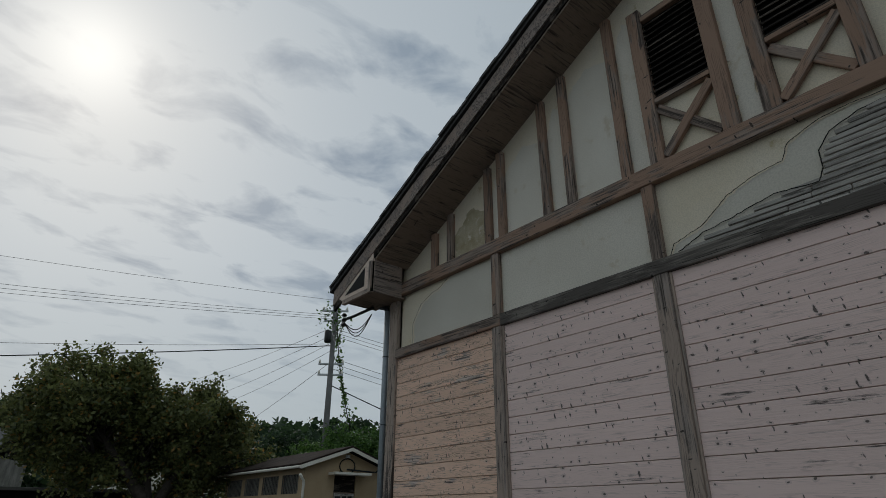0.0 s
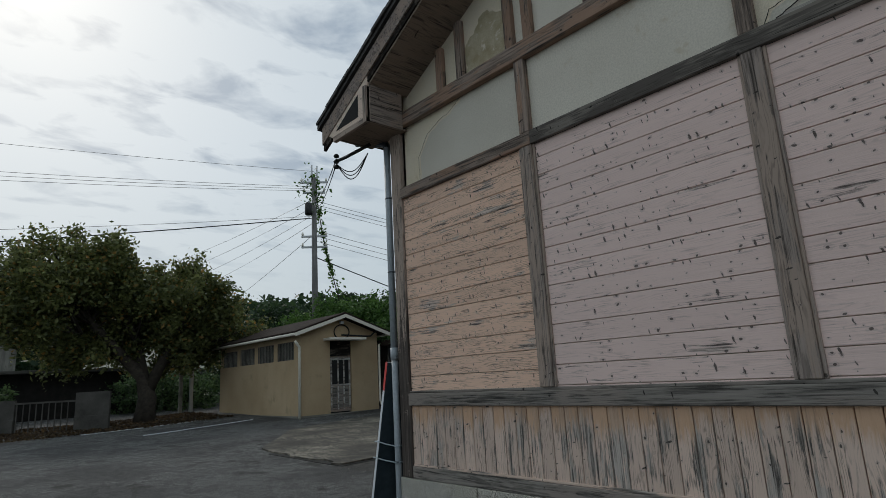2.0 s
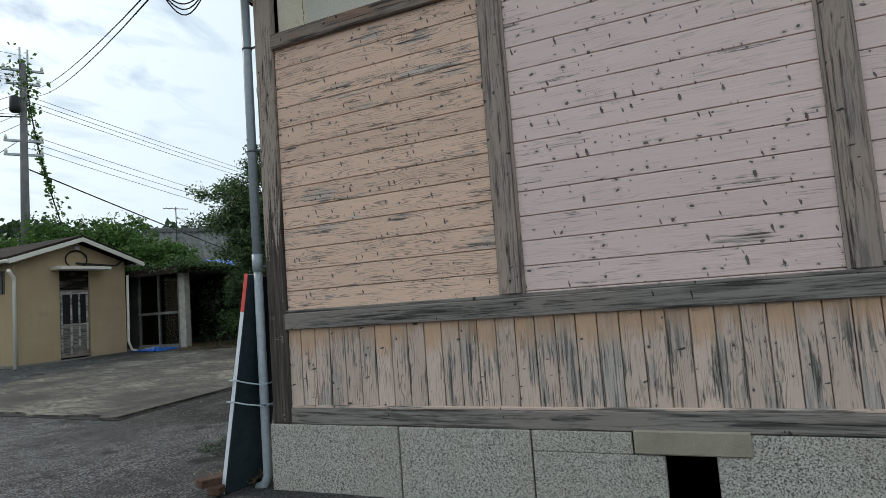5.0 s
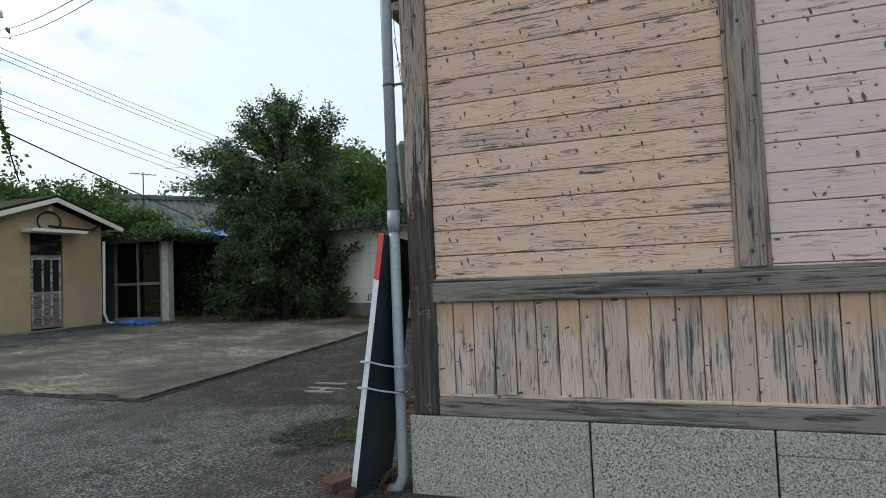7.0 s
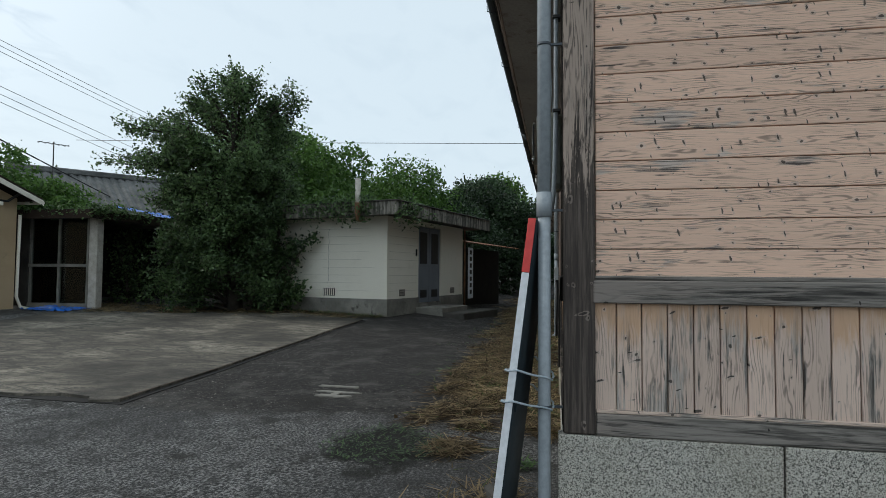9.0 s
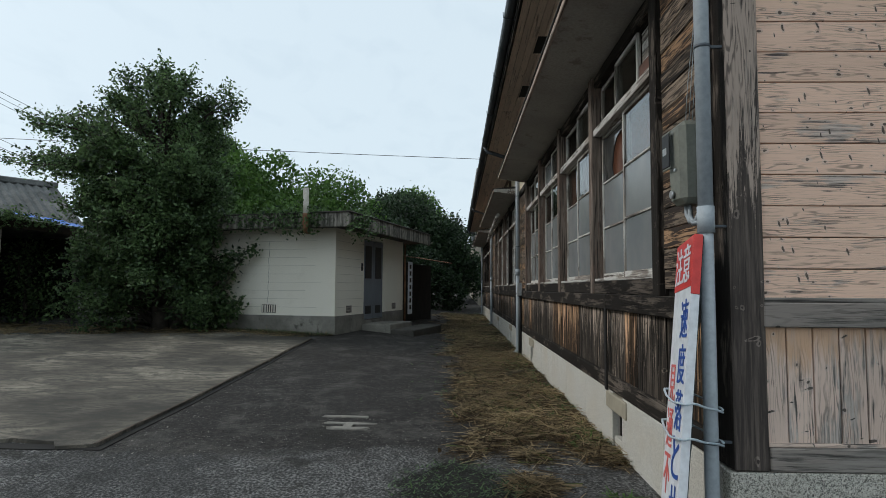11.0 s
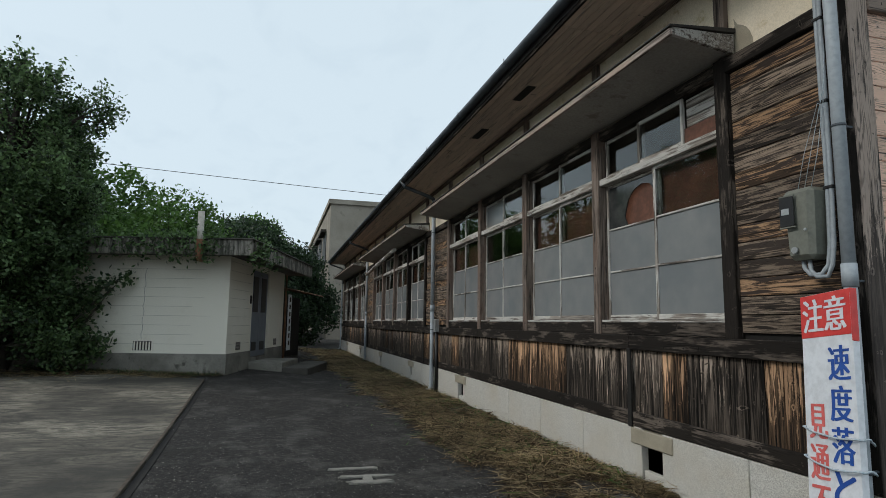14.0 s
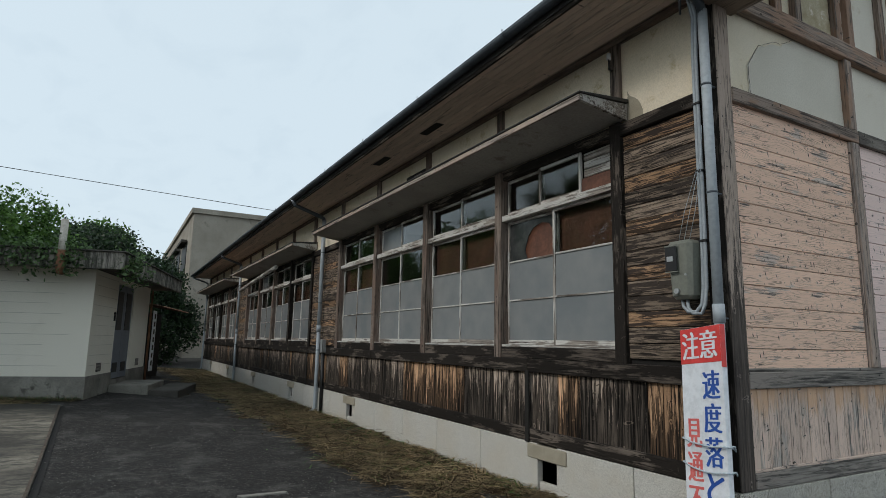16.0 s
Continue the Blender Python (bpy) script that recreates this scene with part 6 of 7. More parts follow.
# the spreading cherry at the back of the yard: two domes on one trunk
rr = random.Random(5)
limbs = []
for cx, cy, cz, R, n, ax, az in ((-3.1, 0.5, 5.0, 2.6, 50, -1.6, 3.4), (-1.9, 0.2, 5.6, 1.7, 20, -1.2, 3.8), (1.2, -0.3, 4.5, 2.3, 40, 0.7, 2.8), (3.0, 0.0, 3.4, 1.8, 28, 1.7, 2.7), (-0.9, 0.3, 4.2, 2.0, 26, -0.3, 2.8), (-4.2, 0.4, 4.0, 1.7, 20, -2.0, 3.3), (1.4, 0.8, 2.9, 2.0, 26, 0.7, 2.4), (-1.6, 1.2, 2.8, 1.9, 22, -0.5, 2.4)):
    for k in range(n):
        d = Vector((rr.gauss(0, 1), rr.gauss(0, 1), rr.gauss(0.35, 0.8))).normalized()
        end = Vector((cx, cy, cz)) + Vector((d.x * R, d.y * R, d.z * R * 0.95)) * rr.uniform(0.72, 1.0)
        end.z = max(2.1, end.z)
        start = Vector((ax, cy * 0.5, az)).lerp(Vector((cx, cy, cz)), rr.uniform(0.1, 0.9))
        limbs.append((start, end, rr.uniform(0.7, 1.2)))
limbed_tree("cherry_tree", "spreading dark-leaved cherry tree with yellowing leaves", (6.9, 26.5, ground_z(6.9, 26.5)), limbs,
     [([(0, 0, -0.2), (0.1, 0, 0.9), (-0.1, 0.1, 1.7), (-1.4, 0.3, 3.2), (-2.9, 0.5, 5.0)], 0.42, 0.1), ([(0.1, 0, 1.2), (0.7, -0.2, 2.6), (1.5, -0.4, 4.3)], 0.26, 0.08), ([(0, 0, 1.4), (-0.3, 0.3, 3.2), (-1.4, 0.2, 5.2)], 0.22, 0.07), ([(0.5, -0.1, 2.2), (1.8, 0, 3.0), (3.0, 0, 3.6)], 0.16, 0.05)],
     24, 17, 0.18, LEAF_C, 11, 0.85, 0.15)

# the dark evergreen in front of the outbuilding: a spiky cone with long wild boughs to one side
limbs = []
for k in range(120):
    h = 0.2 + 5.2 * (k / 120) ** 0.85
    wide = 1.75 if h < 2.0 else 2.05 - 0.08 * (h - 2.0) if h < 4.4 else 1.86 - (h - 4.4) * 0.85
    a = rr.uniform(0, 2 * math.pi)
    r = wide * rr.uniform(0.7, 1.08)
    out = Vector((math.cos(a) * r, math.sin(a) * r, 0))
    out.y *= 0.72 if out.y < 0 else 0.95
    limbs.append((Vector((out.x * 0.12, out.y * 0.12 + 0.1, h * 0.93)), Vector((out.x, out.y, h + 0.35 + rr.uniform(-0.1, 0.55))), rr.uniform(0.7, 1.15)))
for k in range(90):
    h = rr.uniform(0.0, 3.6)
    a = rr.uniform(0, 2 * math.pi)
    r = rr.uniform(1.5, 2.15)
    limbs.append((Vector((0.1 * math.cos(a), 0.1, h)), Vector((r * math.cos(a), r * math.sin(a) * (0.8 if math.sin(a) < 0 else 1.0), h + rr.uniform(-0.1, 0.4))), rr.uniform(0.8, 1.2)))
for k in range(16):
    h = rr.uniform(3.0, 4.9)
    L = rr.uniform(2.2, 3.9) * (1 - 0.12 * (h - 3.0))
    a = radians(rr.uniform(82, 128))
    limbs.append((Vector((0, 0.3, h)), Vector((math.cos(a) * L * 0.8, math.sin(a) * L, h + rr.uniform(0.2, 0.75))), rr.uniform(0.45, 0.7)))
for k in range(5):
    limbs.append((Vector((0, -0.1, 4.6)), Vector((0.2, -1.4 - 0.25 * k % 0.5, 5.2 + 0.18 * k)), 0.4))
for k in range(6):
    limbs.append((Vector((0, 0.1, 5.6)), Vector((rr.uniform(-0.4, 0.4), rr.uniform(-0.2, 0.7), rr.uniform(5.8, 6.45))), 0.5))
limbed_tree("evergreen_tree", "dense dark evergreen tree overgrown with vines", (15.3, 14.75, ground_z(15, 15)), limbs,
     [([(0, 0, -0.2), (0.1, 0.1, 1.5), (-0.1, 0.2, 3.5), (0.1, 0.1, 6.6)], 0.22, 0.03), ([(0.1, -0.3, 0), (0.4, -0.8, 1.5), (0.7, -1.2, 3.0)], 0.12, 0.03)],
     27, 22, 0.09, LEAF_D, 21, 0.62, 0.08)

# vine bush against the outbuilding's front
vb = [(0, 0.1, 0.7, 0.5, 0.55, 0.7), (0.0, -0.35, 1.35, 0.32, 0.4, 0.42), (0.05, 0.45, 1.8, 0.4, 0.6, 0.5), (0.1, -0.8, 1.8, 0.2, 0.32, 0.16), (0.15, -1.2, 2.0, 0.12, 0.2, 0.08), (0.0, -0.5, 0.6, 0.3, 0.4, 0.4)]
tree("vine_bush", "broad-leaved vine bush climbing the outbuilding wall", (15.3, 13.75, ground_z(15.3, 13.75)), [([(0, 0, -0.1), (0.1, -0.4, 0.9), (0.1, -0.9, 1.7)], 0.03, 0.01)], vb, 30, 0.12, LEAF_D, 41, 0.1, 0.25)
# tangle in the open garage and creeper hanging over its roof edge
tree("vine_bush", "dark tangled bush in the open garage front", (15.9, 18.6, ground_z(15.9, 18.6)), [([(0, 0, -0.1), (0.1, 0.1, 0.9), (0.0, 0.2, 1.8)], 0.03, 0.01)], [(0, 0, 0.5, 0.5, 0.4, 0.5), (0.3, 0.1, 1.2, 0.4, 0.3, 0.6), (-0.3, 0.1, 1.6, 0.3, 0.3, 0.4), (0.7, 0.0, 0.7, 0.5, 0.4, 0.7), (0.5, 0.1, 2.0, 0.4, 0.3, 0.4)], 16, 0.10, LEAF_D, 44, 0.12, 0.3)
rng = np.random.default_rng(45)
gc = []
for k in range(150):
    c = Vector((13.5 + 2.2 * rng.random() ** 1.4, 17.68, 2.86 + rng.normal() * 0.07)) if k < 110 else Vector((13.48, 17.7 + 3.5 * rng.random(), 2.86 + rng.normal() * 0.07))
    gc += [tuple(c + Vector(rng.normal(size=3)) * 0.08) for _ in range(9)]
tagged(new("creeper", leaf_mesh("creeper", gc, 0.08, LEAF_D, rng)), "thin dark creeper over the garage roof edge", "creeper", kind="stuff")
# creeper along the outbuilding's fascia
rng = np.random.default_rng(43)
cp = []
for k in range(210):
    yy = abs(rng.normal(0, 2.6))
    c = WB @ Vector((-0.68 + rng.normal() * 0.05, yy, 2.95 + rng.normal() * 0.14))
    cp += [tuple(c + Vector(rng.normal(size=3)) * 0.09) for _ in range(9)]
for k in range(55):
    c = WB @ Vector((abs(rng.normal(0, 0.8)) - 0.6, -0.68 + rng.normal() * 0.05, 2.85 + rng.normal() * 0.15))
    cp += [tuple(c + Vector(rng.normal(size=3)) * 0.1) for _ in range(9)]
creeper = tagged(new("creeper", leaf_mesh("creeper", cp, 0.09, LEAF_D, rng)), "thin dark creeper over the outbuilding fascia", "creeper", kind="stuff")
bm = bmesh.new()
for k in range(12):
    y0 = rng.uniform(-0.5, 4.5)
    pts = [WB @ Vector((-0.70, y0 + 0.35 * t + 0.1 * math.sin(3 * t + k), 2.74 + 0.34 * abs(math.sin(0.9 * t + k)))) for t in np.linspace(0, 4, 12)]
    tube(bm, pts, 0.012, 4)
part("creeper_stems", bm, BARK, hall, "bare creeper stems")


# kudzu-covered trees behind the outbuilding, and the woods beyond
def mound_tree(name, x, y, r, top, mat, seed, label, size=0.22, per=5.0, wide=1.0, group="trees behind the yard", base=0.3):
    q = random.Random(seed)
    bl = []
    for k in range(int(14 * wide + 8)):
        d = Vector((q.gauss(0, 1), q.gauss(0, 1), abs(q.gauss(0, 1)))).normalized()
        s = r * q.uniform(0.28, 0.46)
        bl.append((d.x * r * 0.75 * wide, d.y * r * 0.75, max(s * 0.6, (top - base - s) * (0.25 + 0.75 * d.z)), s, s, s * 0.8))
    return tree(name, label, (x, y, base), [([(0, 0, -0.6), (0, 0, top * 0.3), (0.1, 0, top * 0.6)], 0.25, 0.08)], bl, per * 1.5, size * 0.85, mat, seed, size * 0.6, 0.28, 0.2, group)


mound_tree("broadleaf_tree", 25.0, 17.0, 3.4, 8.2, LEAF_K, 51, "bright green vine-covered tree behind the outbuilding", 0.22, 7.5)
mound_tree("broadleaf_tree", 29.5, 21.0, 3.6, 8.4, LEAF_K, 52, "bright green vine-covered tree behind the outbuilding", 0.22, 7.0)
mound_tree("broadleaf_tree", 36.5, 17.2, 2.6, 7.4, LEAF_K, 53, "round green tree behind the outbuilding", 0.26, 4)
mound_tree("broadleaf_tree", 55.0, 13.0, 5.2, 11.4, LEAF_K, 54, "tall light green tree beyond the alley", 0.36, 2.2)
mound_tree("broadleaf_tree", 57.0, 20.0, 4.5, 10.0, LEAF_K, 55, "tall light green tree beyond the alley", 0.36, 2.2)
mound_tree("broadleaf_tree", 52.0, 26.5, 4.2, 8.6, LEAF_F, 56, "dark green tree beyond the alley", 0.36, 2.2)
mound_tree("broadleaf_tree", 46.0, 18.6, 3.8, 9.0, LEAF_K, 66, "light green tree beyond the outbuilding", 0.32, 2.6)
mound_tree("broadleaf_tree", 48.0, 12.4, 3.8, 9.4, LEAF_F, 67, "dark green tree beyond the alley", 0.32, 2.6)
mound_tree("broadleaf_tree", 32.5, 14.6, 3.2, 8.0, LEAF_K, 68, "bright green vine-covered tree behind the lean-to", 0.24, 4.5)
# the alley's end: shade is in the darkened leaf colour
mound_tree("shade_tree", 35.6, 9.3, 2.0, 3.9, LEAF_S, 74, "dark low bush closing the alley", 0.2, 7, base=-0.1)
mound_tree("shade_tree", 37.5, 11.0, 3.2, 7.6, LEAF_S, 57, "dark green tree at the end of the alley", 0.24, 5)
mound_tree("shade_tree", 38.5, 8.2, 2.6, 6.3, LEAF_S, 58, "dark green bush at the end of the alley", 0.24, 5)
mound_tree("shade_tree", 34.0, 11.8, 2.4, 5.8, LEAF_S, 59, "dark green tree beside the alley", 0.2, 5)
mound_tree("broadleaf_tree", 18.2, 26.6, 2.8, 6.3, LEAF_K, 60, "green vine-covered bush behind the shed", 0.2, 6)
mound_tree("broadleaf_tree", 21.6, 25.2, 2.3, 4.4, LEAF_K, 61, "green vine-covered bush behind the garage", 0.2, 6)
mound_tree("broadleaf_tree", 18.0, 23.8, 1.9, 4.9, LEAF_K, 73, "green vine-covered bush behind the garage", 0.2, 7)
mound_tree("broadleaf_tree", 15.6, 28.5, 2.4, 6.2, LEAF_K, 72, "green vine-covered tree behind the shed", 0.2, 6)
mound_tree("broadleaf_tree", 24.0, 37.0, 4.2, 7.4, LEAF_K, 62, "green vine-covered tree behind the shed", 0.26, 4)
mound_tree("broadleaf_tree", 16.0, 34.0, 3.6, 6.2, LEAF_F, 63, "dark green tree behind the shed", 0.26, 4)
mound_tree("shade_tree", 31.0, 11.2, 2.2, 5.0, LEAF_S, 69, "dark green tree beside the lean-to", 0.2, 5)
mound_tree("hedge", 9.6, 33.0, 2.6, 2.9, LEAF_D, 70, "dark hedge behind the cherry tree", 0.18, 5)
mound_tree("hedge", 1.6, 28.6, 1.4, 2.4, LEAF_D, 64, "low dark hedge by the yard wall", 0.14, 9)
mound_tree("hedge", -1.6, 30.5, 1.6, 2.6, LEAF_D, 65, "low dark hedge by the yard wall", 0.14, 9)

rng = np.random.default_rng(71)
hill = []
for k in range(200):
    a = radians(rng.uniform(-20, 100))
    dist = rng.uniform(85, 150)
    x, y = 5 + dist * math.cos(a), 5 + dist * math.sin(a)
    hgt = 6 + 7 * smooth(25, 50, math.degrees(a)) + (dist - 85) * 0.11 + 3.5 * noise.noise(Vector((x * 0.02, y * 0.02, 0))) + rng.uniform(-1.2, 1.2)
    r = rng.uniform(4, 7)
    hill.append((x, y, hgt - r * 0.7, r, r, r * 0.8))
    hill.append((x, y, (hgt - r) * 0.35, r * 1.2, r * 1.2, hgt * 0.4))
woods = tagged(new("far_woods", leaf_mesh("far_woods", crown_points(rng, hill, 0.16, 0.2, 0.7, 0.1), 1.3, LEAF_F, rng, 0.2, 0.8)), "dark green wooded hillside behind the yard", "woods", kind="stuff")

# ---- utility pole, its fittings and wires ----
PX, PY, PT = 15.65, 28.75, 12.9
pole = thing("utility_pole", "grey concrete utility pole with crossarms and climbing vine", "pole", pose(PX, PY, 0.3))
part("shaft", tube(bmesh.new(), [(0, 0, -0.5), (0, 0, 6), (0, 0, PT - 0.6)], [0.19, 0.16, 0.12], 12), POLE_C, pole)
for z, w in ((PT - 0.9, 0.75), (PT - 1.5, 0.6), (PT - 4.0, 0.7), (PT - 4.6, 0.7)):
    a = part("crossarm", boxed(-w, w, -0.05, 0.05, z - 0.05, z + 0.05, 0.01), ALU, pole, m=pose(0, 0, 0, 0, 0, -35))
    for s in (-0.9, 0, 0.9):
        part("insulator", tube(bmesh.new(), [(s * w, 0, z + 0.05), (s * w, 0, z + 0.13), (s * w, 0, z + 0.24)], [0.05, 0.07, 0.03], 8), WHITE_W, a)
part("transformer", tube(bmesh.new(), [(-0.45, -0.2, PT - 2.9), (-0.45, -0.2, PT - 2.85), (-0.45, -0.2, PT - 2.25), (-0.45, -0.2, PT - 2.2)], [0.15, 0.2, 0.2, 0.12], 12), CABLE, pole, "dark pole transformer")
for dx in (-0.12, 0.2):
    part("top_pin", tube(bmesh.new(), [(dx, 0, PT - 0.9), (dx, 0, PT + 0.1)], 0.04, 6), ALU, pole)
rng = np.random.default_rng(81)
vl = []
for k in range(420):
    t = rng.random()
    r = 0.22 + 0.1 * math.sin(7 * t)
    c = Vector((0.15 + 1.5 * t ** 1.6 * 0.9, 0.0, PT - 1.0 - 6.4 * t))
    vl.append(tuple(c + Vector(rng.normal(size=3)) * r * (0.55 if t < 0.8 else 0.9)))
for k in range(160):
    vl.append(tuple(Vector((0.0, 0, PT - 1.3)) + Vector(rng.normal(size=3) * np.array((0.45, 0.3, 0.6)))))
vine = new("vine", leaf_mesh("vine", vl, 0.2, LEAF_K, rng))
vine.parent = pole
part("vine_stem", tube(bmesh.new(), [(0.15 + 1.35 * t ** 1.6, 0, PT - 1.0 - 6.4 * t) for t in np.linspace(0, 1, 9)], 0.03, 5), BARK, pole)


def wire(p, q, sag, r, label="thin overhead power line", grp="overhead lines"):
    p, q = Vector(p), Vector(q)
    pts = [p.lerp(q, t) + Vector((0, 0, -4 * sag * t * (1 - t))) for t in np.linspace(0, 1, 17)]
    return tagged(part("power_line", tube(bmesh.new(), pts, r, 5), CABLE), label, "cable", grp)


P = Vector((PX, PY, 0.0))


def span(z, to, far, sag, r, label="thin overhead power line"):
    """A line from the pole at height z through a point, carried on past it."""
    a = P + Vector((0, 0, z + 0.75))
    wire(a, a + (Vector(to) - a) * far, sag, r, label)


span(12.2, (-0.19, 34, 13.4), 2.2, 0.3, 0.009)
for k in range(3):
    span(11.3 - 0.12 * k, (0.12, 34, 12.1 - 0.22 * k), 2.2, 0.4, 0.010)
span(9.6, (0.84, 34, 9.3), 2.2, 0.4, 0.010)
span(9.5, (1.0, 34, 8.6), 2.2, 0.3, 0.028, "thick black overhead cable")
for k in range(4):
    span(10.6 - 0.45 * k, (17.0 + 1.2 * k, 60, 13.6 - 0.6 * k), 1.3, 0.4, 0.012)
span(8.6, (22.1, 60, 9.0), 1.2, 0.2, 0.014)
for k in range(3):
    span(10.5 - 0.22 * k, (30, 29.3 + 0.3 * k, 10.8 - 0.14 * k), 3.0, 0.5, 0.012)
for k in range(3):
    span(8.8 - 0.3 * k, (30, 29.6 + 0.2 * k, 8.6 - 0.3 * k), 3.0, 0.5, 0.012)
span(7.3, (23.2, 28.5, 6.0), 2.4, 0.1, 0.03, "thick black overhead cable")
wire((30, -12, 7.2), (30, 34, 9.0), 0.15, 0.014)
wire((3.80, 6.85, 4.03), P + Vector((-0.2, 0, PT - 1.3)), 0.5, 0.007, "thin service line from the school eave")
wire((3.80, 6.85, 3.97), P + Vector((-0.1, 0, PT - 1.4)), 0.6, 0.007, "thin service line from the school eave")

# ---- weeds, straw and litter ----
def blades(name, n, place, length, mat, seed, label, flat=0.95, width=0.006):
    rng = np.random.default_rng(seed)
    pos = np.array([place(rng) for _ in range(n)])
    a = rng.uniform(0, 2 * math.pi, n)
    tilt = np.where(rng.random(n) < flat, rng.uniform(-0.05, 0.07, n), rng.uniform(0.15, 0.6, n))
    d = np.stack([np.cos(a) * np.cos(tilt), np.sin(a) * np.cos(tilt), np.sin(tilt)], 1)
    s = np.stack([-np.sin(a), np.cos(a), np.zeros(n)], 1) * width
    L = (length * rng.uniform(0.4, 1.3, n))[:, None]
    p = pos + np.array([0, 0, 0.012]) + np.array([0, 0, 1.0]) * rng.uniform(0, 0.03, n)[:, None]
    quad = np.stack([p - s, p + s, p + d * L + s * 0.3, p + d * L - s * 0.3], 1).reshape(-1, 3)
    me = bpy.data.meshes.new(name)
    me.vertices.add(4 * n)
    me.vertices.foreach_set("co", quad.ravel())
    me.loops.add(4 * n)
    me.loops.foreach_set("vertex_index", np.arange(4 * n))
    me.polygons.add(n)
    me.polygons.foreach_set("loop_start", np.arange(0, 4 * n, 4))
    me.update(calc_edges=True)
    me.materials.append(mat)
    return tagged(new(name, me), label, "weeds", kind="stuff")


def by_wall(rng):
    while True:
        x = 4.9 + 27 * rng.random() ** 1.7
        y = 6.14 + abs(rng.normal(0, 0.16 + 0.48 * smooth(5.2, 7.4, x) + 0.02 * x))
        clump = noise.noise(Vector((x * 1.6, y * 2.4, 3))) + 0.5 * noise.noise(Vector((x * 5, y * 6, 9)))
        if clump > -0.12 + 0.3 * (y > 7.1) + 0.55 * (1 - smooth(5.6, 7.6, x)):
            return (x, y, ground_z(x, y) + 0.03 * rng.random() * max(0.0, clump))


def by_bank(rng):
    while True:
        x = 12.6 + 3.0 * rng.random()
        y = 11.0 + 8 * rng.random()
        if x > 14.3 - 0.16 * (y - 13) + rng.normal() * 0.25 and x < 15.9:
            return (x, y, ground_z(x, y))


def stalks(name, n, place, length, mat, seed, label, heap=0.07, width=0.004):
    """Heaps of cut stalks: bundles of bent blades that lie roughly one way and over one another."""
    rng = np.random.default_rng(seed)
    per = 14
    pos = np.repeat(np.array([place(rng) for _ in range(n)]), per, axis=0)
    m = n * per
    a = np.repeat(rng.uniform(0, 2 * math.pi, n), per) + rng.normal(0, 0.45, m)
    pos = pos + np.stack([rng.normal(0, 0.09, m), rng.normal(0, 0.07, m), np.zeros(m)], 1)
    lift = np.abs(rng.normal(0, 1, m)) * np.repeat(rng.uniform(0.15, 1.0, n), per) * heap * 0.6
    L = length * rng.uniform(0.35, 1.3, m)
    bend = rng.normal(0, 0.5, m)
    w = width * rng.uniform(0.6, 1.5, m)
    tip = np.where(rng.random(m) < 0.12, rng.uniform(0.03, 0.10, m), rng.uniform(-0.5, 0.6, m) * lift)
    rows = []
    for t in (0.0, 0.5, 1.0):
        ang = a + bend * t
        c = pos + np.stack([np.cos(ang) * L * (t - 0.5), np.sin(ang) * L * (t - 0.5), lift + tip * (t - 0.3)], 1)
        c[:, 2] = np.maximum(c[:, 2], pos[:, 2] + 0.008)
        side = np.stack([-np.sin(ang), np.cos(ang), rng.uniform(-0.6, 0.6, m)], 1) * (w * (1 - 0.5 * t))[:, None]
        rows += [c - side, c + side]
    co = np.stack(rows, 1)
    faces = (np.array([(0, 1, 3, 2), (2, 3, 5, 4)])[None] + 6 * np.arange(m)[:, None, None]).reshape(-1, 4)
    me = bpy.data.meshes.new(name)
    me.vertices.add(6 * m)
    me.vertices.foreach_set("co", co.ravel())
    me.loops.add(8 * m)
    me.loops.foreach_set("vertex_index", faces.ravel())
    me.polygons.add(2 * m)
    me.polygons.foreach_set("loop_start", np.arange(0, 8 * m, 4))
    me.update(calc_edges=True)
    me.materials.append(mat)
    return tagged(new(name, me), label, "weeds", kind="stuff")


def heap_by_wall(rng):
    """Two loose windrows of cut weeds: a thick one out from the footing, thin litter close to it."""
    while True:
        x = 5.2 + 26.3 * rng.random() ** 1.7
        edge = 6.85 + 0.022 * (x - 6) + 0.22 * noise.noise(Vector((x * 0.55, 2.0, 0)))
        y = edge + rng.normal(0, 0.17 + 0.008 * x) if rng.random() < 0.7 else 6.16 + rng.random() * (edge - 6.16)
        clump = noise.noise(Vector((x * 1.5, y * 2.2, 3))) + 0.4 * noise.noise(Vector((x * 4, y * 5, 9)))
        if y > 6.13 and clump > -0.16 + 0.8 * (1 - smooth(4.9, 6.6, x)):
            return (x, y, ground_z(x, y))


stalks("straw", 3200, heap_by_wall, 0.34, STRAW, 91, "dry cut weeds lying in heaps along the school footing")
stalks("dark_straw", 2600, heap_by_wall, 0.30, LITTER, 191, "brown rotting weed stalks along the school footing", 0.04, 0.005)
blades("green_weeds", 2500, by_wall, 0.10, LEAF_K, 94, "small green weeds among the cut straw", 0.6, 0.008)
stalks("straw", 420, by_bank, 0.3, STRAW, 92, "dry weeds below the evergreen tree", 0.08)
rng = np.random.default_rng(193)
tagged(new("leaf_litter", leaf_mesh("leaf_litter", [(p[0], p[1], p[2] + 0.012) for p in (heap_by_wall(rng) for _ in range(5000))], 0.05, LITTER, rng, 0.0, 0.7)), "small brown leaves among the cut weeds", "leaves", kind="stuff")


def by_hall(rng):
    p = WB @ Vector((-0.06 - abs(rng.normal(0, 0.18)), 6.0 * rng.random(), 0))
    return (p.x, p.y, ground_z(p.x, p.y))


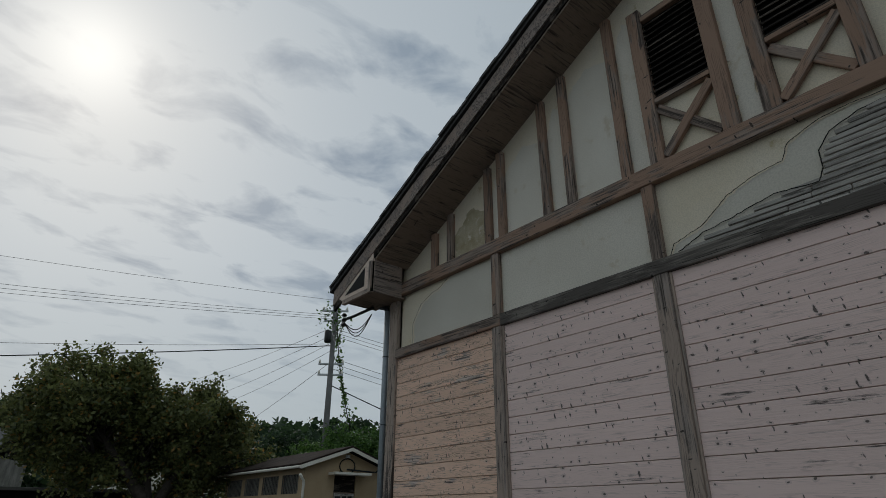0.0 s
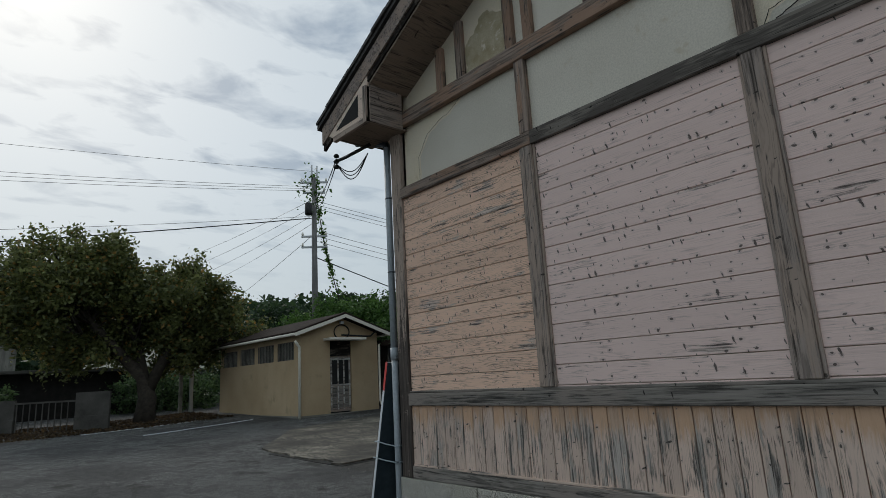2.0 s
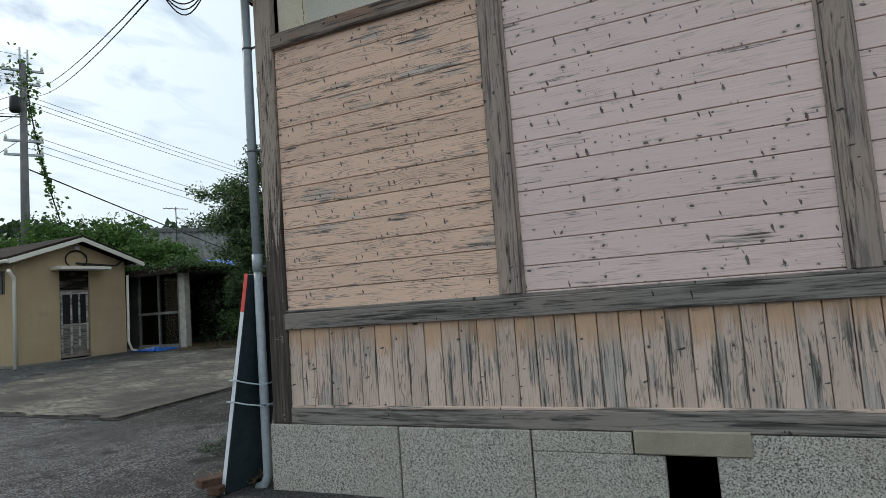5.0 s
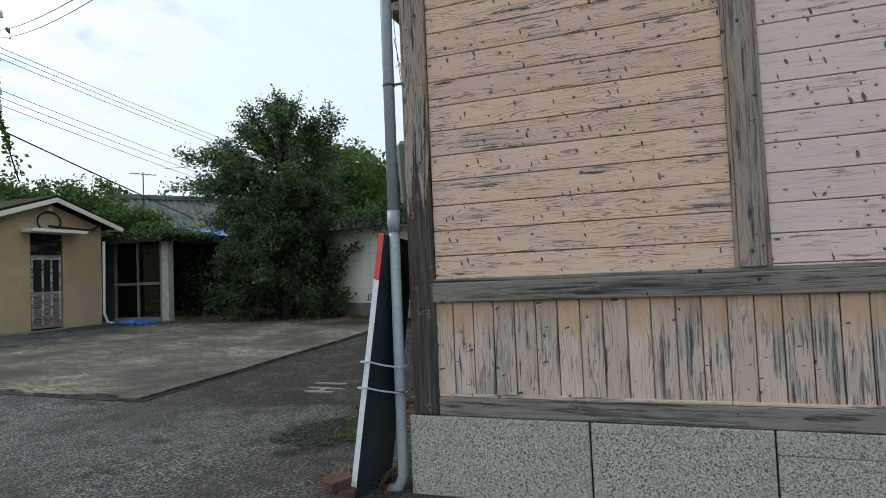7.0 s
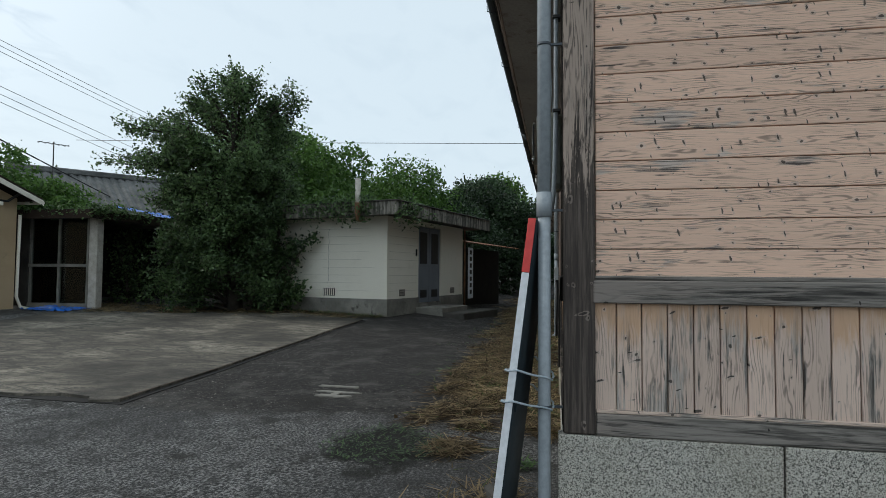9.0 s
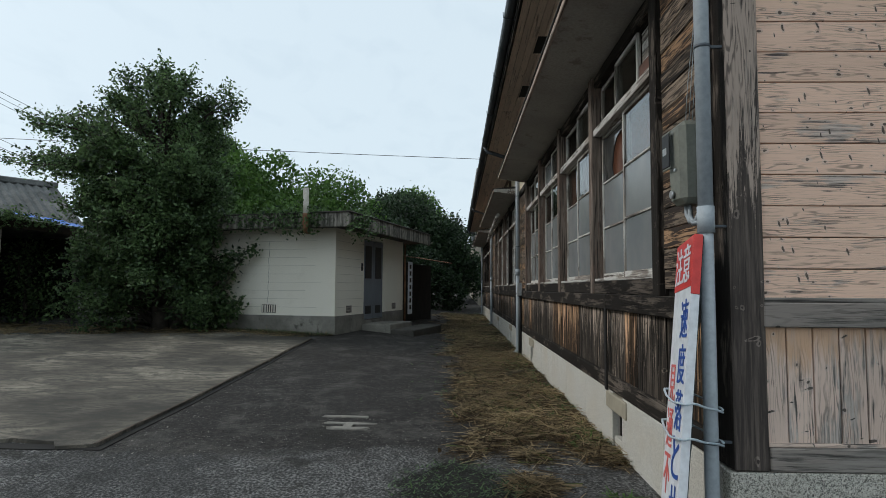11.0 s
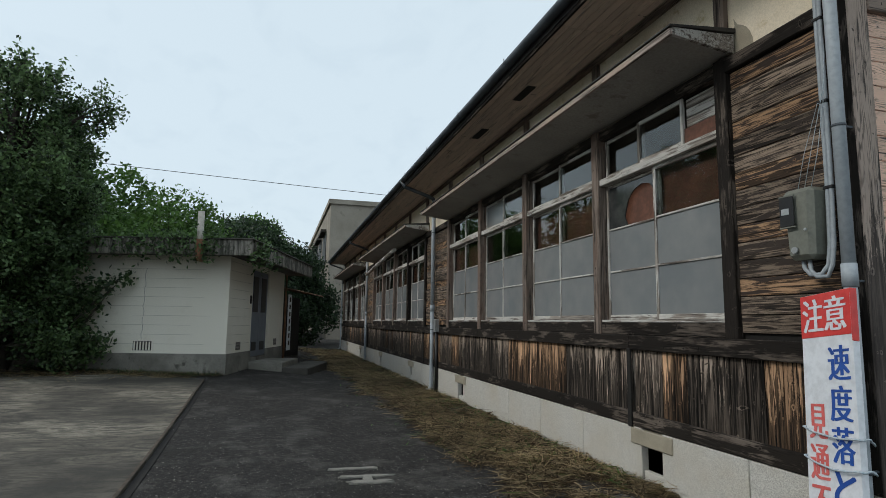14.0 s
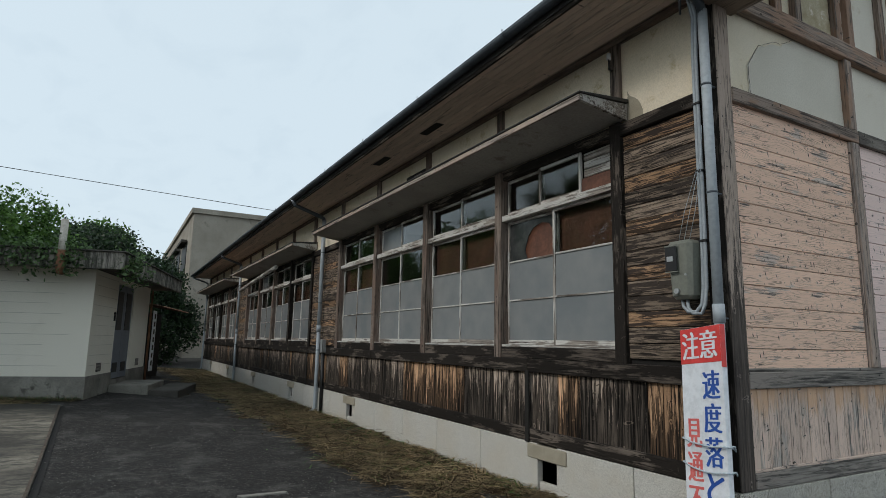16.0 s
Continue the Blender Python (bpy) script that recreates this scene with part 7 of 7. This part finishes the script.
blades("straw", 2500, by_hall, 0.16, STRAW, 98, "dry weeds along the outbuilding plinth")
blades("green_weeds", 1500, by_hall, 0.12, LEAF_D, 99, "small dark weeds along the outbuilding plinth", 0.5, 0.010)
laid("slab_lip", [(6.05, 10.505), (9.0, 10.565), (14.2, 10.725), (14.2, 10.755), (9.0, 10.592), (6.05, 10.532)], 0.039, LIP, "rusty worn lip along the slab joint", 0.6, "structure", 0.02)


def under_tree(rng):
    x = 1.5 + 8 * rng.random()
    y = 23.2 + 5 * rng.random() + 0.15 * (x - 5)
    return (x, y, ground_z(x, y) + 0.02)


rng = np.random.default_rng(95)
tagged(new("leaf_litter", leaf_mesh("leaf_litter", [under_tree(rng) for _ in range(5000)], 0.1, LITTER, rng, 0.0, 0.8)), "brown fallen leaves below the cherry tree", "leaves", kind="stuff")


def corner_weeds(rng):
    a = rng.normal(size=2)
    x, y = 4.25 + abs(a[0]) * 0.3 - 0.2, 6.35 + abs(a[1]) * 0.25
    return (x, y, ground_z(x, y))


def on_moss(rng):
    a, r = rng.uniform(0, 6.28), rng.random() ** 0.5
    x, y = 5.25 + 0.5 * r * math.cos(a), 7.45 + 0.5 * r * math.sin(a)
    return (x, y, ground_z(x, y))


blades("moss_weeds", 700, on_moss, 0.05, LEAF_D, 97, "small dark weeds in the mossy patch", 0.5)
blades("straw", 300, corner_weeds, 0.13, STRAW, 96, "dry weeds at the foot of the sign", 0.4)
# painted marks
laid("parking_line", [(5.4, 20.6), (9.2, 21.6), (9.2, 21.72), (5.4, 20.72)], 0.006, WHITE_P, "worn white parking line", 1.0, "structure", 0.02)
laid("parking_line", [(4.2, 23.0), (8.6, 24.0), (8.6, 24.12), (4.2, 23.12)], 0.006, WHITE_P, "worn white parking line", 1.0, "structure", 0.02)
rm = random.Random(23)
for x0, x1, y0, y1 in ((6.78, 6.88, 8.32, 8.76), (6.98, 7.05, 8.28, 8.80), (7.25, 7.32, 8.42, 8.85), (6.80, 7.04, 8.50, 8.58)):
    cx, cy = (x0 + x1) / 2, (y0 + y1) / 2
    rim = []
    for k in range(26):
        a = k * math.tau / 26
        rough = rm.uniform(0.6, 1.15)
        rim.append((cx + rough * (x1 - x0) / 2 * max(-1, min(1, 1.4 * math.cos(a))), cy + rough * (y1 - y0) / 2 * max(-1, min(1, 1.4 * math.sin(a)))))
    laid("road_mark", rim, 0.012, CONC, "worn white painted mark on the asphalt", 1.0, "structure", 0.02)
brick = thing("brick_pile", "broken bricks and a stone at the sign foot", "rubble", pose(4.0, 6.55, -0.06))
for k, (x, y, z, a) in enumerate(((-0.12, -0.05, 0.03, 20), (-0.02, 0.08, 0.03, 70), (-0.15, 0.0, 0.09, -15))):
    part("brick", boxed(-0.1, 0.1, -0.05, 0.05, -0.03, 0.03, 0.006), BRICK, brick, m=pose(x, y, z, 4, 3, a))
part("stone", boxed(-0.12, 0.12, -0.07, 0.07, -0.05, 0.05, 0.03), CONC_D, brick, m=pose(0.28, -0.08, 0.03, 8, 0, 30))


# loose grit on the asphalt
def pebbles(name, n, place, lo, hi, mat, seed, label):
    rng = np.random.default_rng(seed)
    base = np.array([(1, 0, 0), (-1, 0, 0), (0, 1, 0), (0, -1, 0), (0, 0, 0.7), (0, 0, -0.7)])
    tris = np.array([(0, 2, 4), (2, 1, 4), (1, 3, 4), (3, 0, 4), (2, 0, 5), (1, 2, 5), (3, 1, 5), (0, 3, 5)])
    pos = np.array([place(rng) for _ in range(n)])
    size = rng.uniform(lo, hi, n)[:, None, None] * rng.uniform(0.6, 1.3, (n, 1, 3))
    a = rng.uniform(0, 6.28, n)
    rot = np.zeros((n, 3, 3))
    rot[:, 0, 0], rot[:, 0, 1], rot[:, 1, 0], rot[:, 1, 1], rot[:, 2, 2] = np.cos(a), -np.sin(a), np.sin(a), np.cos(a), 1
    co = np.einsum("nij,nkj->nki", rot, base[None] * size) + pos[:, None, :]
    me = bpy.data.meshes.new(name)
    me.from_pydata(co.reshape(-1, 3).tolist(), [], (tris[None] + 6 * np.arange(n)[:, None, None]).reshape(-1, 3).tolist())
    me.materials.append(mat)
    return tagged(new(name, me), label, "gravel", kind="stuff")


def on_yard(rng):
    x, y = 3.0 + 9 * rng.random() ** 1.3, 6.6 + 4.2 * rng.random()
    return (x, y, ground_z(x, y) + 0.006)


pebbles("loose_gravel", 1100, on_yard, 0.003, 0.009, CONC, 101, "pale loose grit scattered on the asphalt")

# fine loose wires by the meter
strings = thing("loose_wire", "thin loose wires hanging above the meter", "wire")
for k in range(3):
    part("strand", tube(bmesh.new(), [(4.16 + 0.01 * k, 6.20, 3.1 - 0.2 * k), (4.20 + 0.02 * k, 6.19, 2.75), (4.27 + 0.05 * k, 6.18, 2.45), (4.34 + 0.05 * k, 6.17, 2.235)], 0.0025, 4), ROPE, strings)
aer = thing("aerial", "thin television aerial above the tiled roof", "aerial", pose(24.5, 30.0, 5.6))
part("mast", tube(bmesh.new(), [(0, 0, -1.5), (0, 0, 1.9)], 0.03, 5), CABLE, aer)
part("boom", tube(bmesh.new(), [(-0.6, 0.3, 1.8), (0.6, -0.3, 1.8)], 0.02, 5), CABLE, aer)
for k in range(5):
    part("element", tube(bmesh.new(), [(-0.5 + 0.25 * k - 0.15, 0.25 - 0.125 * k - 0.3, 1.8), (-0.5 + 0.25 * k + 0.15, 0.25 - 0.125 * k + 0.3, 1.8)], 0.012, 4), CABLE, aer)
